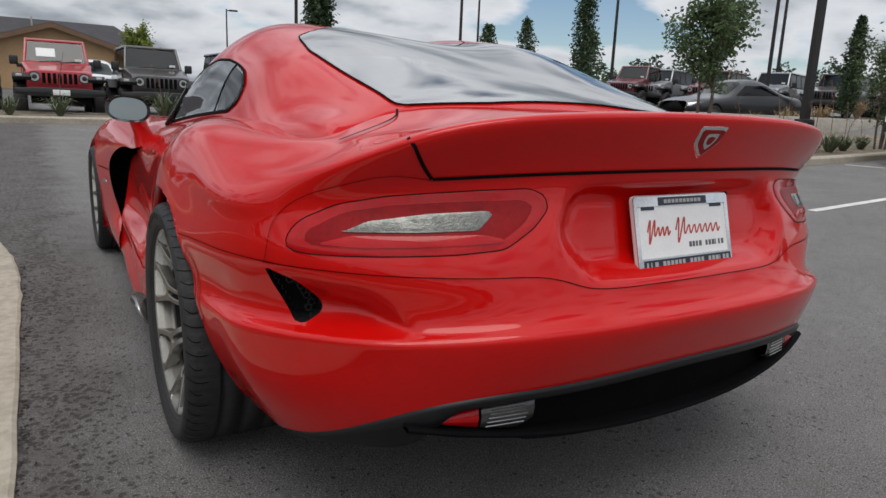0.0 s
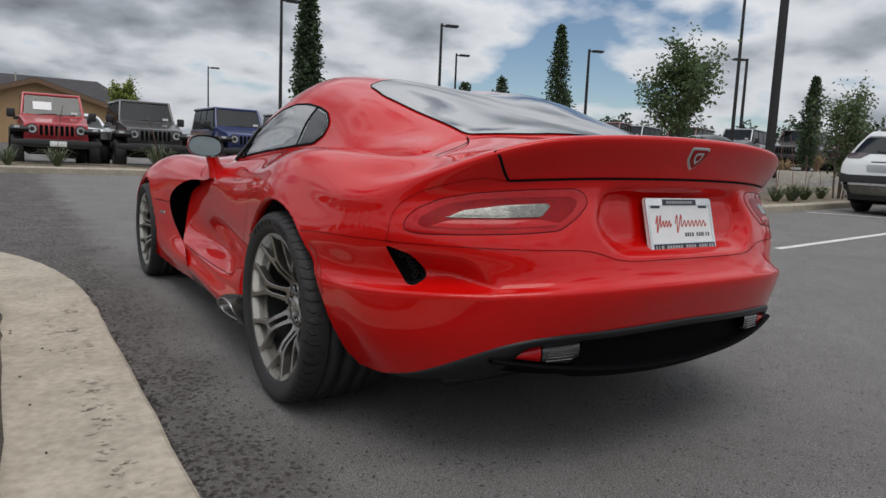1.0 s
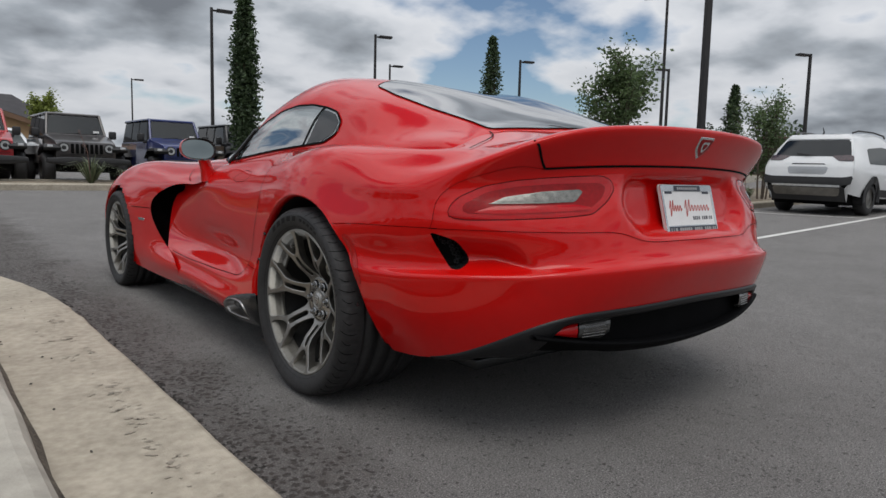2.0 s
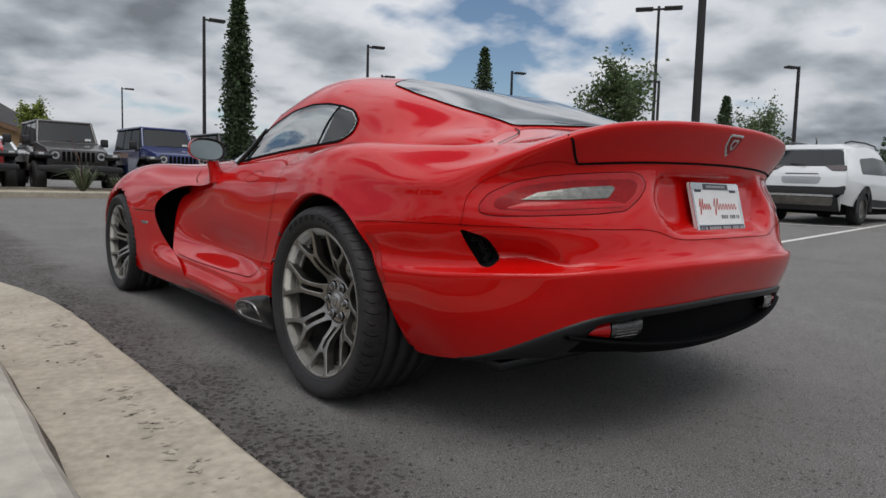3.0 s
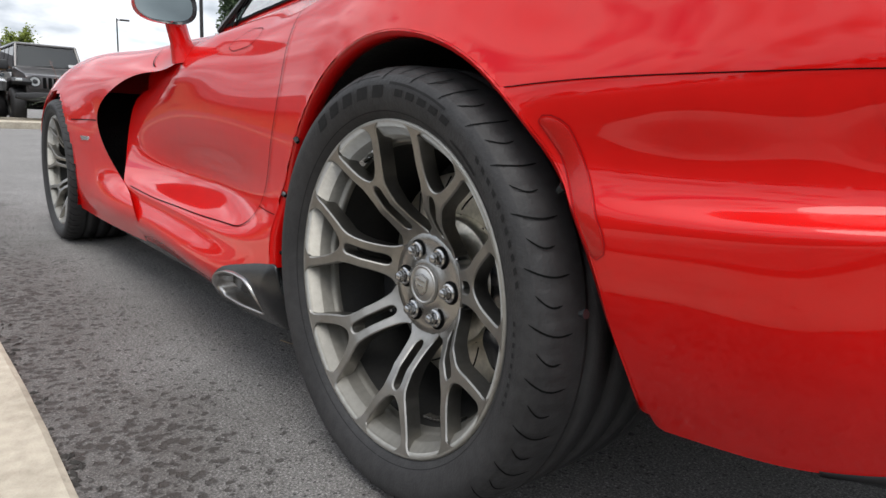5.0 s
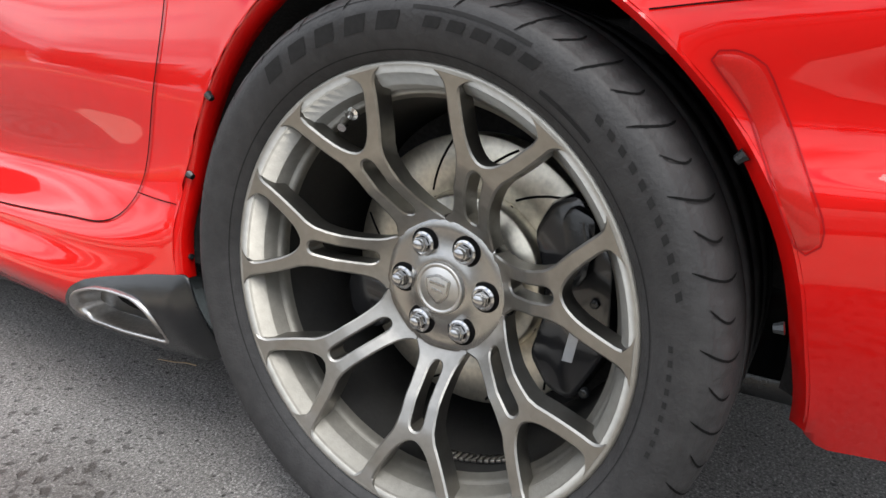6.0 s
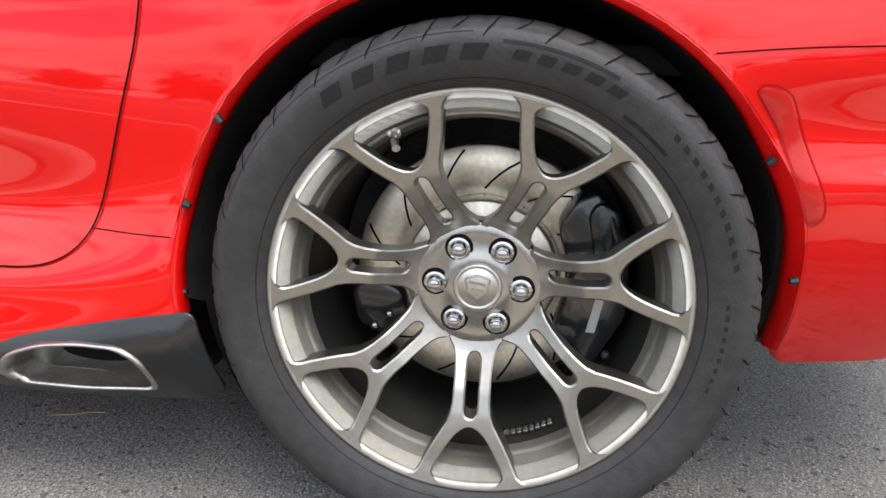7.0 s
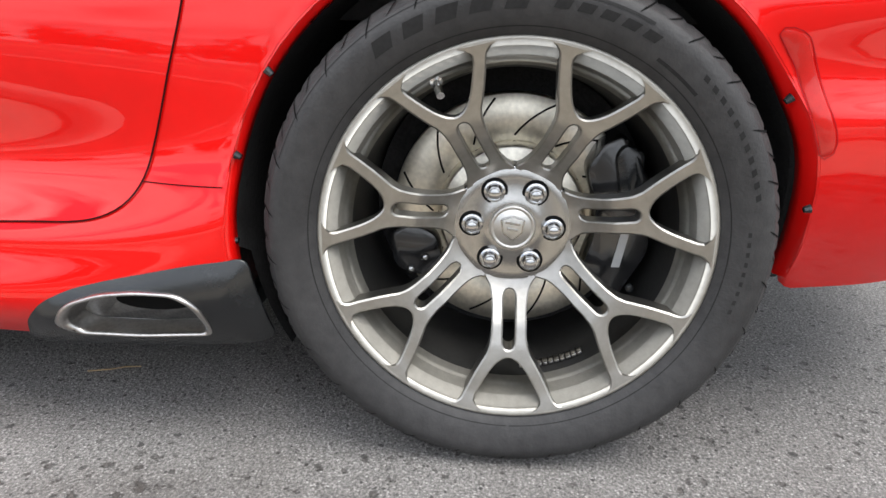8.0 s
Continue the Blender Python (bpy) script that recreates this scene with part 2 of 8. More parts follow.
def asphalt(name):
    """Worn asphalt: pale and dark stone chips, dark worn spots, and a rougher, darker strip along the gutter."""
    m = bpy.data.materials.new(name)
    m.use_nodes = True
    n, l = m.node_tree.nodes, m.node_tree.links
    p = n["Principled BSDF"]
    co = n.new("ShaderNodeTexCoord").outputs["Object"]

    def noise(scale, detail=4.0, rough=0.55):
        t = n.new("ShaderNodeTexNoise")
        t.inputs["Scale"].default_value, t.inputs["Detail"].default_value, t.inputs["Roughness"].default_value = scale, detail, rough
        l.new(co, t.inputs["Vector"])
        return t.outputs["Fac"]

    def cells(scale, feature="F1"):
        t = n.new("ShaderNodeTexVoronoi")
        t.inputs["Scale"].default_value = scale
        l.new(co, t.inputs["Vector"])
        return t

    def ramp(f, stops):
        r = n.new("ShaderNodeValToRGB")
        while len(r.color_ramp.elements) < len(stops):
            r.color_ramp.elements.new(0.5)
        for e, (pos, c) in zip(r.color_ramp.elements, stops):
            e.position, e.color = pos, (*c, 1) if isinstance(c, tuple) else (c, c, c, 1)
        l.new(f, r.inputs[0])
        return r.outputs[0]

    def calc(op, a, b, c=None):
        t = n.new("ShaderNodeMath")
        t.operation = op
        for k, v in enumerate((a, b, c)):
            if isinstance(v, (int, float)):
                t.inputs[k].default_value = v
            elif v is not None:
                l.new(v, t.inputs[k])
        return t.outputs[0]

    def blend(f, a, b, mode="MIX"):
        t = n.new("ShaderNodeMix")
        t.data_type, t.blend_type = "RGBA", mode
        for sock, v in ((t.inputs["Factor"], f), (t.inputs["A"], a), (t.inputs["B"], b)):
            if isinstance(v, tuple):
                sock.default_value = (*v, 1)
            elif isinstance(v, (int, float)):
                sock.default_value = v
            else:
                l.new(v, sock)
        return t.outputs["Result"]

    sep = n.new("ShaderNodeSeparateXYZ")
    l.new(co, sep.inputs[0])
    colour = ramp(calc("MULTIPLY_ADD", noise(1.3, 6.0), 0.6, calc("MULTIPLY", noise(9.0, 5.0), 0.4)), [(0.34, (0.150, 0.142, 0.135)), (0.66, (0.197, 0.188, 0.180))])
    # stone chips of every grey, sparse pale and dark ones
    chips = ramp(noise(210.0, 6.0, 0.78), [(0.30, 0.10), (0.45, 0.66), (0.57, 1.36), (0.70, 3.3)])
    colour = blend(0.95, colour, chips, "MULTIPLY")
    for size, reach, share, tint in ((170.0, 0.28, 0.78, (0.40, 0.39, 0.37)), (95.0, 0.27, 0.82, (0.028, 0.027, 0.026)), (34.0, 0.19, 0.87, (0.034, 0.032, 0.030))):
        chip = cells(size)
        tone = n.new("ShaderNodeSeparateColor")
        l.new(chip.outputs["Color"], tone.inputs[0])
        edge = calc("ADD", chip.outputs["Distance"], calc("MULTIPLY_ADD", noise(size * 1.6, 2.0), 0.5, -0.25))
        on = calc("MULTIPLY", calc("LESS_THAN", edge, reach), calc("GREATER_THAN", tone.outputs[0], share))
        colour = blend(calc("MULTIPLY", on, 0.8), colour, tint)
    # strip along the gutter, wandering
    band = n.new("ShaderNodeMapRange")
    band.inputs["From Min"].default_value, band.inputs["From Max"].default_value = -0.92, -1.20
    l.new(calc("ADD", sep.outputs[0], calc("MULTIPLY_ADD", noise(2.2, 3.0), 0.6, -0.3)), band.inputs["Value"])
    strip = band.outputs[0]
    # dark worn spots, more of them in the strip
    warp = calc("MULTIPLY_ADD", noise(80.0, 4.0), 1.1, -0.55)
    spot = calc("ADD", cells(38.0).outputs["Distance"], calc("MULTIPLY", warp, 1.1))
    rare = calc("MULTIPLY_ADD", strip, 0.30, calc("MULTIPLY_ADD", noise(4.3, 3.0), 0.75, -0.37))
    spots = ramp(calc("SUBTRACT", spot, rare), [(0.0, 1.0), (0.16, 0.0)])
    colour = blend(calc("MULTIPLY", spots, calc("MULTIPLY_ADD", strip, 0.25, 0.62)), colour, (0.034, 0.028, 0.025))
    colour = blend(calc("MULTIPLY", strip, calc("MULTIPLY", noise(14.0, 5.0, 0.65), 0.95)), colour, (0.066, 0.054, 0.047))
    l.new(colour, p.inputs["Base Color"])
    p.inputs["Roughness"].default_value = 0.82
    p.inputs["Specular IOR Level"].default_value = 0.4
    height = calc("ADD", calc("MULTIPLY", noise(150.0, 4.0, 0.7), 0.7), calc("MULTIPLY", noise(50.0, 5.0, 0.7), 0.6))
    height = calc("ADD", height, calc("MULTIPLY", calc("MULTIPLY", noise(22.0, 5.0, 0.65), strip), 1.6))
    height = calc("SUBTRACT", height, calc("MULTIPLY", spots, 0.5))
    bp = n.new("ShaderNodeBump")
    bp.inputs["Strength"].default_value, bp.inputs["Distance"].default_value = 1.0, 0.010
    l.new(height, bp.inputs["Height"])
    l.new(bp.outputs[0], p.inputs["Normal"])
    return m


ASPHALT = asphalt("asphalt")
CONCRETE = material("kerb_concrete", (0.360, 0.318, 0.250), 0.85, vary=0.17, scale=3.5, bump=0.25, bump_scale=130, second=(0.455, 0.407, 0.328), spec=0.3, per_object=0.03)
CONCRETE_GREY = material("grey_concrete", (0.37, 0.345, 0.295), 0.85, vary=0.16, scale=1.5, bump=0.3, bump_scale=70, second=(0.46, 0.43, 0.37), spec=0.3)
LINE_WHITE = material("line_paint", (0.62, 0.61, 0.58), 0.7, vary=0.2, scale=6, bump=0.3, bump_scale=120)
MULCH = material("bark_mulch", (0.050, 0.038, 0.028), 0.95, vary=0.5, scale=9, bump=1.0, bump_scale=70, second=(0.11, 0.085, 0.06))
SOIL = material("bed_soil", (0.17, 0.13, 0.09), 0.95, vary=0.4, scale=4, bump=0.8, bump_scale=60, second=(0.30, 0.25, 0.18))
DEBRIS = material("dark_debris", (0.030, 0.027, 0.024), 0.9, vary=0.4, scale=60)
CHIPPED = material("chipped_concrete", (0.290, 0.256, 0.205), 0.9, vary=0.3, scale=40)
DIRT = material("gutter_dirt", (0.070, 0.058, 0.045), 0.95, vary=0.5, scale=25, bump=0.6, bump_scale=120, second=(0.15, 0.125, 0.095))
POLE = material("bronze_pole", (0.022, 0.020, 0.020), 0.45, 0.3, vary=0.15, scale=3)
LEAF = material("leaf_green", (0.075, 0.125, 0.045), 0.55, vary=0.35, scale=3, second=(0.150, 0.215, 0.09))
LEAF_DARK = material("leaf_dark", (0.020, 0.042, 0.018), 0.6, vary=0.35, scale=3, second=(0.045, 0.08, 0.032))
LEAF_POPLAR = material("poplar_leaf", (0.040, 0.072, 0.032), 0.55, vary=0.4, scale=3, second=(0.10, 0.15, 0.068))
LEAF_YELLOW = material("leaf_yellow", (0.17, 0.22, 0.04), 0.55, vary=0.3, scale=3, second=(0.30, 0.35, 0.08))


def let_through(m, share):
    """Thin leaves: part of the light passes through and scatters on the far side."""
    n, l = m.node_tree.nodes, m.node_tree.links
    p = n["Principled BSDF"]
    tr, mx = n.new("ShaderNodeBsdfTranslucent"), n.new("ShaderNodeMixShader")
    l.new(p.inputs["Base Color"].links[0].from_socket, tr.inputs["Color"])
    mx.inputs[0].default_value = share
    l.new(p.outputs[0], mx.inputs[1])
    l.new(tr.outputs[0], mx.inputs[2])
    l.new(mx.outputs[0], n["Material Output"].inputs["Surface"])


for leaf_mat in (LEAF, LEAF_POPLAR, LEAF_YELLOW):
    let_through(leaf_mat, 0.4)
GRASS_BLADE = material("grass_blade", (0.07, 0.10, 0.05), 0.6, vary=0.3, scale=5, second=(0.15, 0.17, 0.09))
STALK = material("flower_stalk", (0.17, 0.09, 0.07), 0.7, vary=0.3, scale=20)
DRY_GRASS = material("dry_grass", (0.30, 0.20, 0.10), 0.7, vary=0.3, scale=5, second=(0.42, 0.30, 0.16))
BARK = material("bark", (0.11, 0.085, 0.065), 0.9, vary=0.3, scale=20, bump=0.6, bump_scale=60)
STUCCO = material("tan_stucco", (0.42, 0.27, 0.145), 0.9, vary=0.12, scale=1.2, bump=0.3, bump_scale=40)
ROOFING = material("roof_shingle", (0.045, 0.042, 0.045), 0.9, vary=0.25, scale=2.0, bump=0.5, bump_scale=20)
WOOD_TRIM = material("fascia_trim", (0.17, 0.10, 0.06), 0.8, vary=0.15, scale=3)
PAINT = {
    "red": material("offroader_red", (0.40, 0.012, 0.018), 0.3, 0.0, 0.8, 0.06, 3),
    "grey": material("offroader_granite", (0.050, 0.044, 0.042), 0.3, 0.2, 0.8, 0.06, 3),
    "blue": material("offroader_blue", (0.016, 0.028, 0.13), 0.3, 0.0, 0.8, 0.06, 3),
    "black": material("offroader_black", (0.010, 0.010, 0.012), 0.28, 0.0, 0.45, 0.06, 3),
    "white": material("suv_white", (0.72, 0.73, 0.73), 0.3, 0.0, 0.8, 0.03, 3),
    "silver": material("offroader_silver", (0.36, 0.37, 0.38), 0.3, 0.4, 0.8, 0.05, 3),
    "maroon": material("offroader_maroon", (0.16, 0.03, 0.035), 0.3, 0.0, 0.8, 0.06, 3),
}
CLADDING = material("black_cladding", (0.019, 0.019, 0.020), 0.6, vary=0.2, scale=10)
LAMP_GLASS = material("headlamp_glass", (0.55, 0.56, 0.56), 0.12, 0.4, 0.8, 0.3, 20)
SMOKED = material("smoked_lens", (0.05, 0.028, 0.03), 0.12, 0.1, 0.9, 0.4, 20)
VALANCE_BLACK = material("valance_black", (0.008, 0.008, 0.009), 0.38, vary=0.2, scale=14, bump=0.05, bump_scale=300, spec=0.3)
DIFFUSER_BLACK = material("diffuser_black", (0.005, 0.005, 0.0055), 0.6, vary=0.2, scale=14, spec=0.03)
LAMP_DARK = material("shaded_lens", (0.055, 0.055, 0.053), 0.18, 0.2, 0.6, 0.4, 60)
NUT = material("dark_chrome", (0.42, 0.42, 0.42), 0.16, 1.0, vary=0.15, scale=30)

# ---- mesh helpers ----
from mathutils.bvhtree import BVHTree


def mesh_part(name, verts, faces, mat, parent=None, label="", smooth=True, normals=None):
    me = bpy.data.meshes.new(name)
    me.from_pydata([tuple(v) for v in verts], [], [tuple(f) for f in faces])
    me.materials.append(mat)
    if smooth:
        me.polygons.foreach_set("use_smooth", [True] * len(me.polygons))
    if normals is not None:
        me.normals_split_custom_set_from_vertices([tuple(n) for n in normals])
    me.update()
    ob = new(name, me)
    if parent is not None:
        ob.parent = parent
    if label:
        ob["label"] = label
    return ob


def part(name, bm, mat, parent=None, label="", smooth=True, sharp=35):
    """One bmesh as one mesh object under a thing; edges past the sharp angle stay hard."""
    bm.normal_update()
    if smooth:
        for f in bm.faces:
            f.smooth = True
        for e in bm.edges:
            if len(e.link_faces) == 2 and e.calc_face_angle(0) > radians(sharp):
                e.smooth = False
    me = bpy.data.meshes.new(name)
    bm.to_mesh(me)
    bm.free()
    me.materials.append(mat)
    ob = new(name, me)
    if parent is not None:
        ob.parent = parent
    if label:
        ob["label"] = label
    return ob


def thing(name, label, category, group="", at=(0, 0, 0), turn=0.0):
    ob = new(name)
    ob.empty_display_size = 0.1
    ob.matrix_basis = pose(*at, 0, 0, turn)
    return tagged(ob, label, category, group)


def box(bm, x0, x1, y0, y1, z0, z1, bevel=0.0, segs=2):
    r = bmesh.ops.create_cube(bm, size=1.0, matrix=Matrix.LocRotScale(((x0 + x1) / 2, (y0 + y1) / 2, (z0 + z1) / 2), None, (x1 - x0, y1 - y0, z1 - z0)))
    if bevel:
        es = list({e for v in r["verts"] for e in v.link_edges})
        bmesh.ops.bevel(bm, geom=es, offset=bevel, segments=segs, profile=0.5, affect="EDGES")
    return bm


def prism(bm, outline, axis, a, b, bevel=0.0):
    """Closed outline (2D) pushed from a to b along an axis ('x': outline is y,z; 'y': x,z; 'z': x,y)."""
    def p(u, v, w):
        return {"x": (w, u, v), "y": (u, w, v), "z": (u, v, w)}[axis]
    va = [bm.verts.new(p(u, v, a)) for u, v in outline]
    vb = [bm.verts.new(p(u, v, b)) for u, v in outline]
    fs = [bm.faces.new(va), bm.faces.new(vb[::-1])]
    n = len(va)
    fs += [bm.faces.new((va[i], vb[i], vb[(i + 1) % n], va[(i + 1) % n])) for i in range(n)]
    bmesh.ops.recalc_face_normals(bm, faces=fs)
    if bevel:
        es = list({e for f in fs[:2] for e in f.edges})
        bmesh.ops.bevel(bm, geom=es, offset=bevel, segments=2, profile=0.5, affect="EDGES")
    return bm


def tube(bm, pts, radii, sides=8, flat=1.0):
    """A tapered tube along points."""
    pts = [Vector(p) for p in pts]
    if isinstance(radii, (int, float)):
        radii = [radii] * len(pts)
    rings = []
    for i, p in enumerate(pts):
        d = (pts[min(i + 1, len(pts) - 1)] - pts[max(i - 1, 0)]).normalized()
        a = d.orthogonal().normalized() if i == 0 else (prev - d * prev.dot(d)).normalized()
        prev = a
        b = d.cross(a)
        rings.append([bm.verts.new(p + (a * math.cos(2 * math.pi * k / sides) + b * flat * math.sin(2 * math.pi * k / sides)) * radii[i]) for k in range(sides)])
    for r0, r1 in zip(rings, rings[1:]):
        for k in range(sides):
            bm.faces.new((r0[k], r0[(k + 1) % sides], r1[(k + 1) % sides], r1[k]))
    bm.faces.new(rings[0][::-1])
    bm.faces.new(rings[-1])
    return bm


def lathe(profile, segs, arc=(0.0, 2 * math.pi), close=False):
    """Profile of (axial, radius) turned about the x axis. Returns verts, faces."""
    a0, a1 = arc
    full = abs(a1 - a0 - 2 * math.pi) < 1e-6
    n = segs if full else segs + 1
    verts, faces = [], []
    for i in range(n):
        t = a0 + (a1 - a0) * i / segs
        c, s = math.cos(t), math.sin(t)
        verts += [(a, r * c, r * s) for a, r in profile]
    m = len(profile)
    for i in range(segs):
        j = (i + 1) % n
        for k in range(m - 1 + (1 if close else 0)):
            k2 = (k + 1) % m
            faces.append((i * m + k, i * m + k2, j * m + k2, j * m + k))
    return verts, faces


def spline(knots, params, samples):
    """Natural cubic through knots (n, d) at params, read at samples."""
    k, t, s = np.asarray(knots, float), np.asarray(params, float), np.asarray(samples, float)
    n = len(t)
    h = np.diff(t)
    A, B = np.zeros((n, n)), np.zeros((n, k.shape[1]))
    A[0, 0] = A[-1, -1] = 1
    for i in range(1, n - 1):
        A[i, i - 1], A[i, i], A[i, i + 1] = h[i - 1], 2 * (h[i - 1] + h[i]), h[i]
        B[i] = 6 * ((k[i + 1] - k[i]) / h[i] - (k[i] - k[i - 1]) / h[i - 1])
    M = np.linalg.solve(A, B)
    i = np.clip(np.searchsorted(t, s, side="right") - 1, 0, n - 2)
    a, b = (t[i + 1] - s)[:, None], (s - t[i])[:, None]
    hi = h[i][:, None]
    return (M[i] * a ** 3 + M[i + 1] * b ** 3) / (6 * hi) + (k[i] / hi - M[i] * hi / 6) * a + (k[i + 1] / hi - M[i + 1] * hi / 6) * b


def steps(counts):
    """Fractional knot numbers, counts[i] samples in interval i."""
    out = [0.0]
    for i, c in enumerate(counts):
        out += [i + (j + 1) / c for j in range(c)]
    return np.array(out)


def along(knots, frac):
    """Spline through knots with arc-length parameters, read at fractional knot numbers."""
    k = np.asarray(knots, float)
    d = np.maximum(np.linalg.norm(np.diff(k, axis=0), axis=1), 1e-4) ** 0.75
    t = np.concatenate([[0], np.cumsum(d)])
    i = np.clip(np.floor(frac).astype(int), 0, len(d) - 1)
    return spline(k, t, t[i] + (frac - i) * d[i])


def loft(stations, across, upward):
    """Grid through stations (each a list of 3D knots): sampled upward in each station, then across. Shape (cols, rows, 3)."""
    fv, fu = steps(upward), steps(across)
    cols = np.array([along(s, fv) for s in stations])
    return np.stack([along(cols[:, r], fu) for r in range(cols.shape[1])], axis=1)


def grid_normals(G):
    du, dv = np.gradient(G, axis=0), np.gradient(G, axis=1)
    n = np.cross(du, dv)
    return n / np.maximum(np.linalg.norm(n, axis=2, keepdims=True), 1e-9)


def inside(poly, u, v):
    """Whether points (arrays) lie in a polygon."""
    c = np.zeros(np.shape(u), bool)
    n = len(poly)
    for i in range(n):
        (x0, y0), (x1, y1) = poly[i], poly[(i + 1) % n]
        if y0 == y1:
            continue
        hit = ((y0 > v) != (y1 > v)) & (u < (x1 - x0) * (v - y0) / (y1 - y0) + x0)
        c ^= hit
    return c


def edge_distance(poly, u, v):
    """Distance inwards from a polygon's border; negative outside."""
    d = np.full(np.shape(u), 1e9)
    n = len(poly)
    for i in range(n):
        a, b = np.array(poly[i]), np.array(poly[(i + 1) % n])
        ab = b - a
        t = np.clip(((u - a[0]) * ab[0] + (v - a[1]) * ab[1]) / ab.dot(ab), 0, 1)
        d = np.minimum(d, np.hypot(u - a[0] - t * ab[0], v - a[1] - t * ab[1]))
    return np.where(inside(poly, u, v), d, -d)


def smooth01(x):
    x = np.clip(x, 0, 1)
    return x * x * (3 - 2 * x)


def rounded(poly, r=0.02, n=4):
    """Corners of a closed 2D outline cut round."""
    out = []
    m = len(poly)
    for i in range(m):
        p, a, b = Vector(poly[i]), Vector(poly[i - 1]), Vector(poly[(i + 1) % m])
        k = min(r, (a - p).length * 0.45, (b - p).length * 0.45)
        s, e = p + (a - p).normalized() * k, p + (b - p).normalized() * k
        for j in range(n + 1):
            t = j / n
            out.append(tuple(s * (1 - t) ** 2 + p * 2 * t * (1 - t) + e * t * t))
    return out


def shrink(poly, d):
    """An outline drawn in by d."""
    P = np.array(poly)
    T = np.roll(P, -1, 0) - np.roll(P, 1, 0)
    T /= np.maximum(np.linalg.norm(T, axis=1, keepdims=True), 1e-9)
    area = np.sum(P[:, 0] * np.roll(P[:, 1], -1) - np.roll(P[:, 0], -1) * P[:, 1])
    return [tuple(p) for p in P + np.stack([-T[:, 1], T[:, 0]], axis=1) * (d if area > 0 else -d)]


def fine_line(pts, step=0.012, closed=False, curved=True):
    """A 2D polyline made dense, smoothed through its points."""
    k = np.array(pts, float)
    if closed:
        k = np.vstack([k, k[:1]])
    if curved and not closed and len(k) > 2:
        d = np.linalg.norm(np.diff(k, axis=0), axis=1)
        t = np.concatenate([[0], np.cumsum(d)])
        return spline(k, t, np.linspace(0, t[-1], max(3, int(t[-1] / step) + 1)))
    d = np.linalg.norm(np.diff(k, axis=0), axis=1)
    t = np.concatenate([[0], np.cumsum(d)])
    s = np.linspace(0, t[-1], max(3, int(t[-1] / step) + 1))
    return np.stack([np.interp(s, t, k[:, i]) for i in range(k.shape[1])], axis=1)


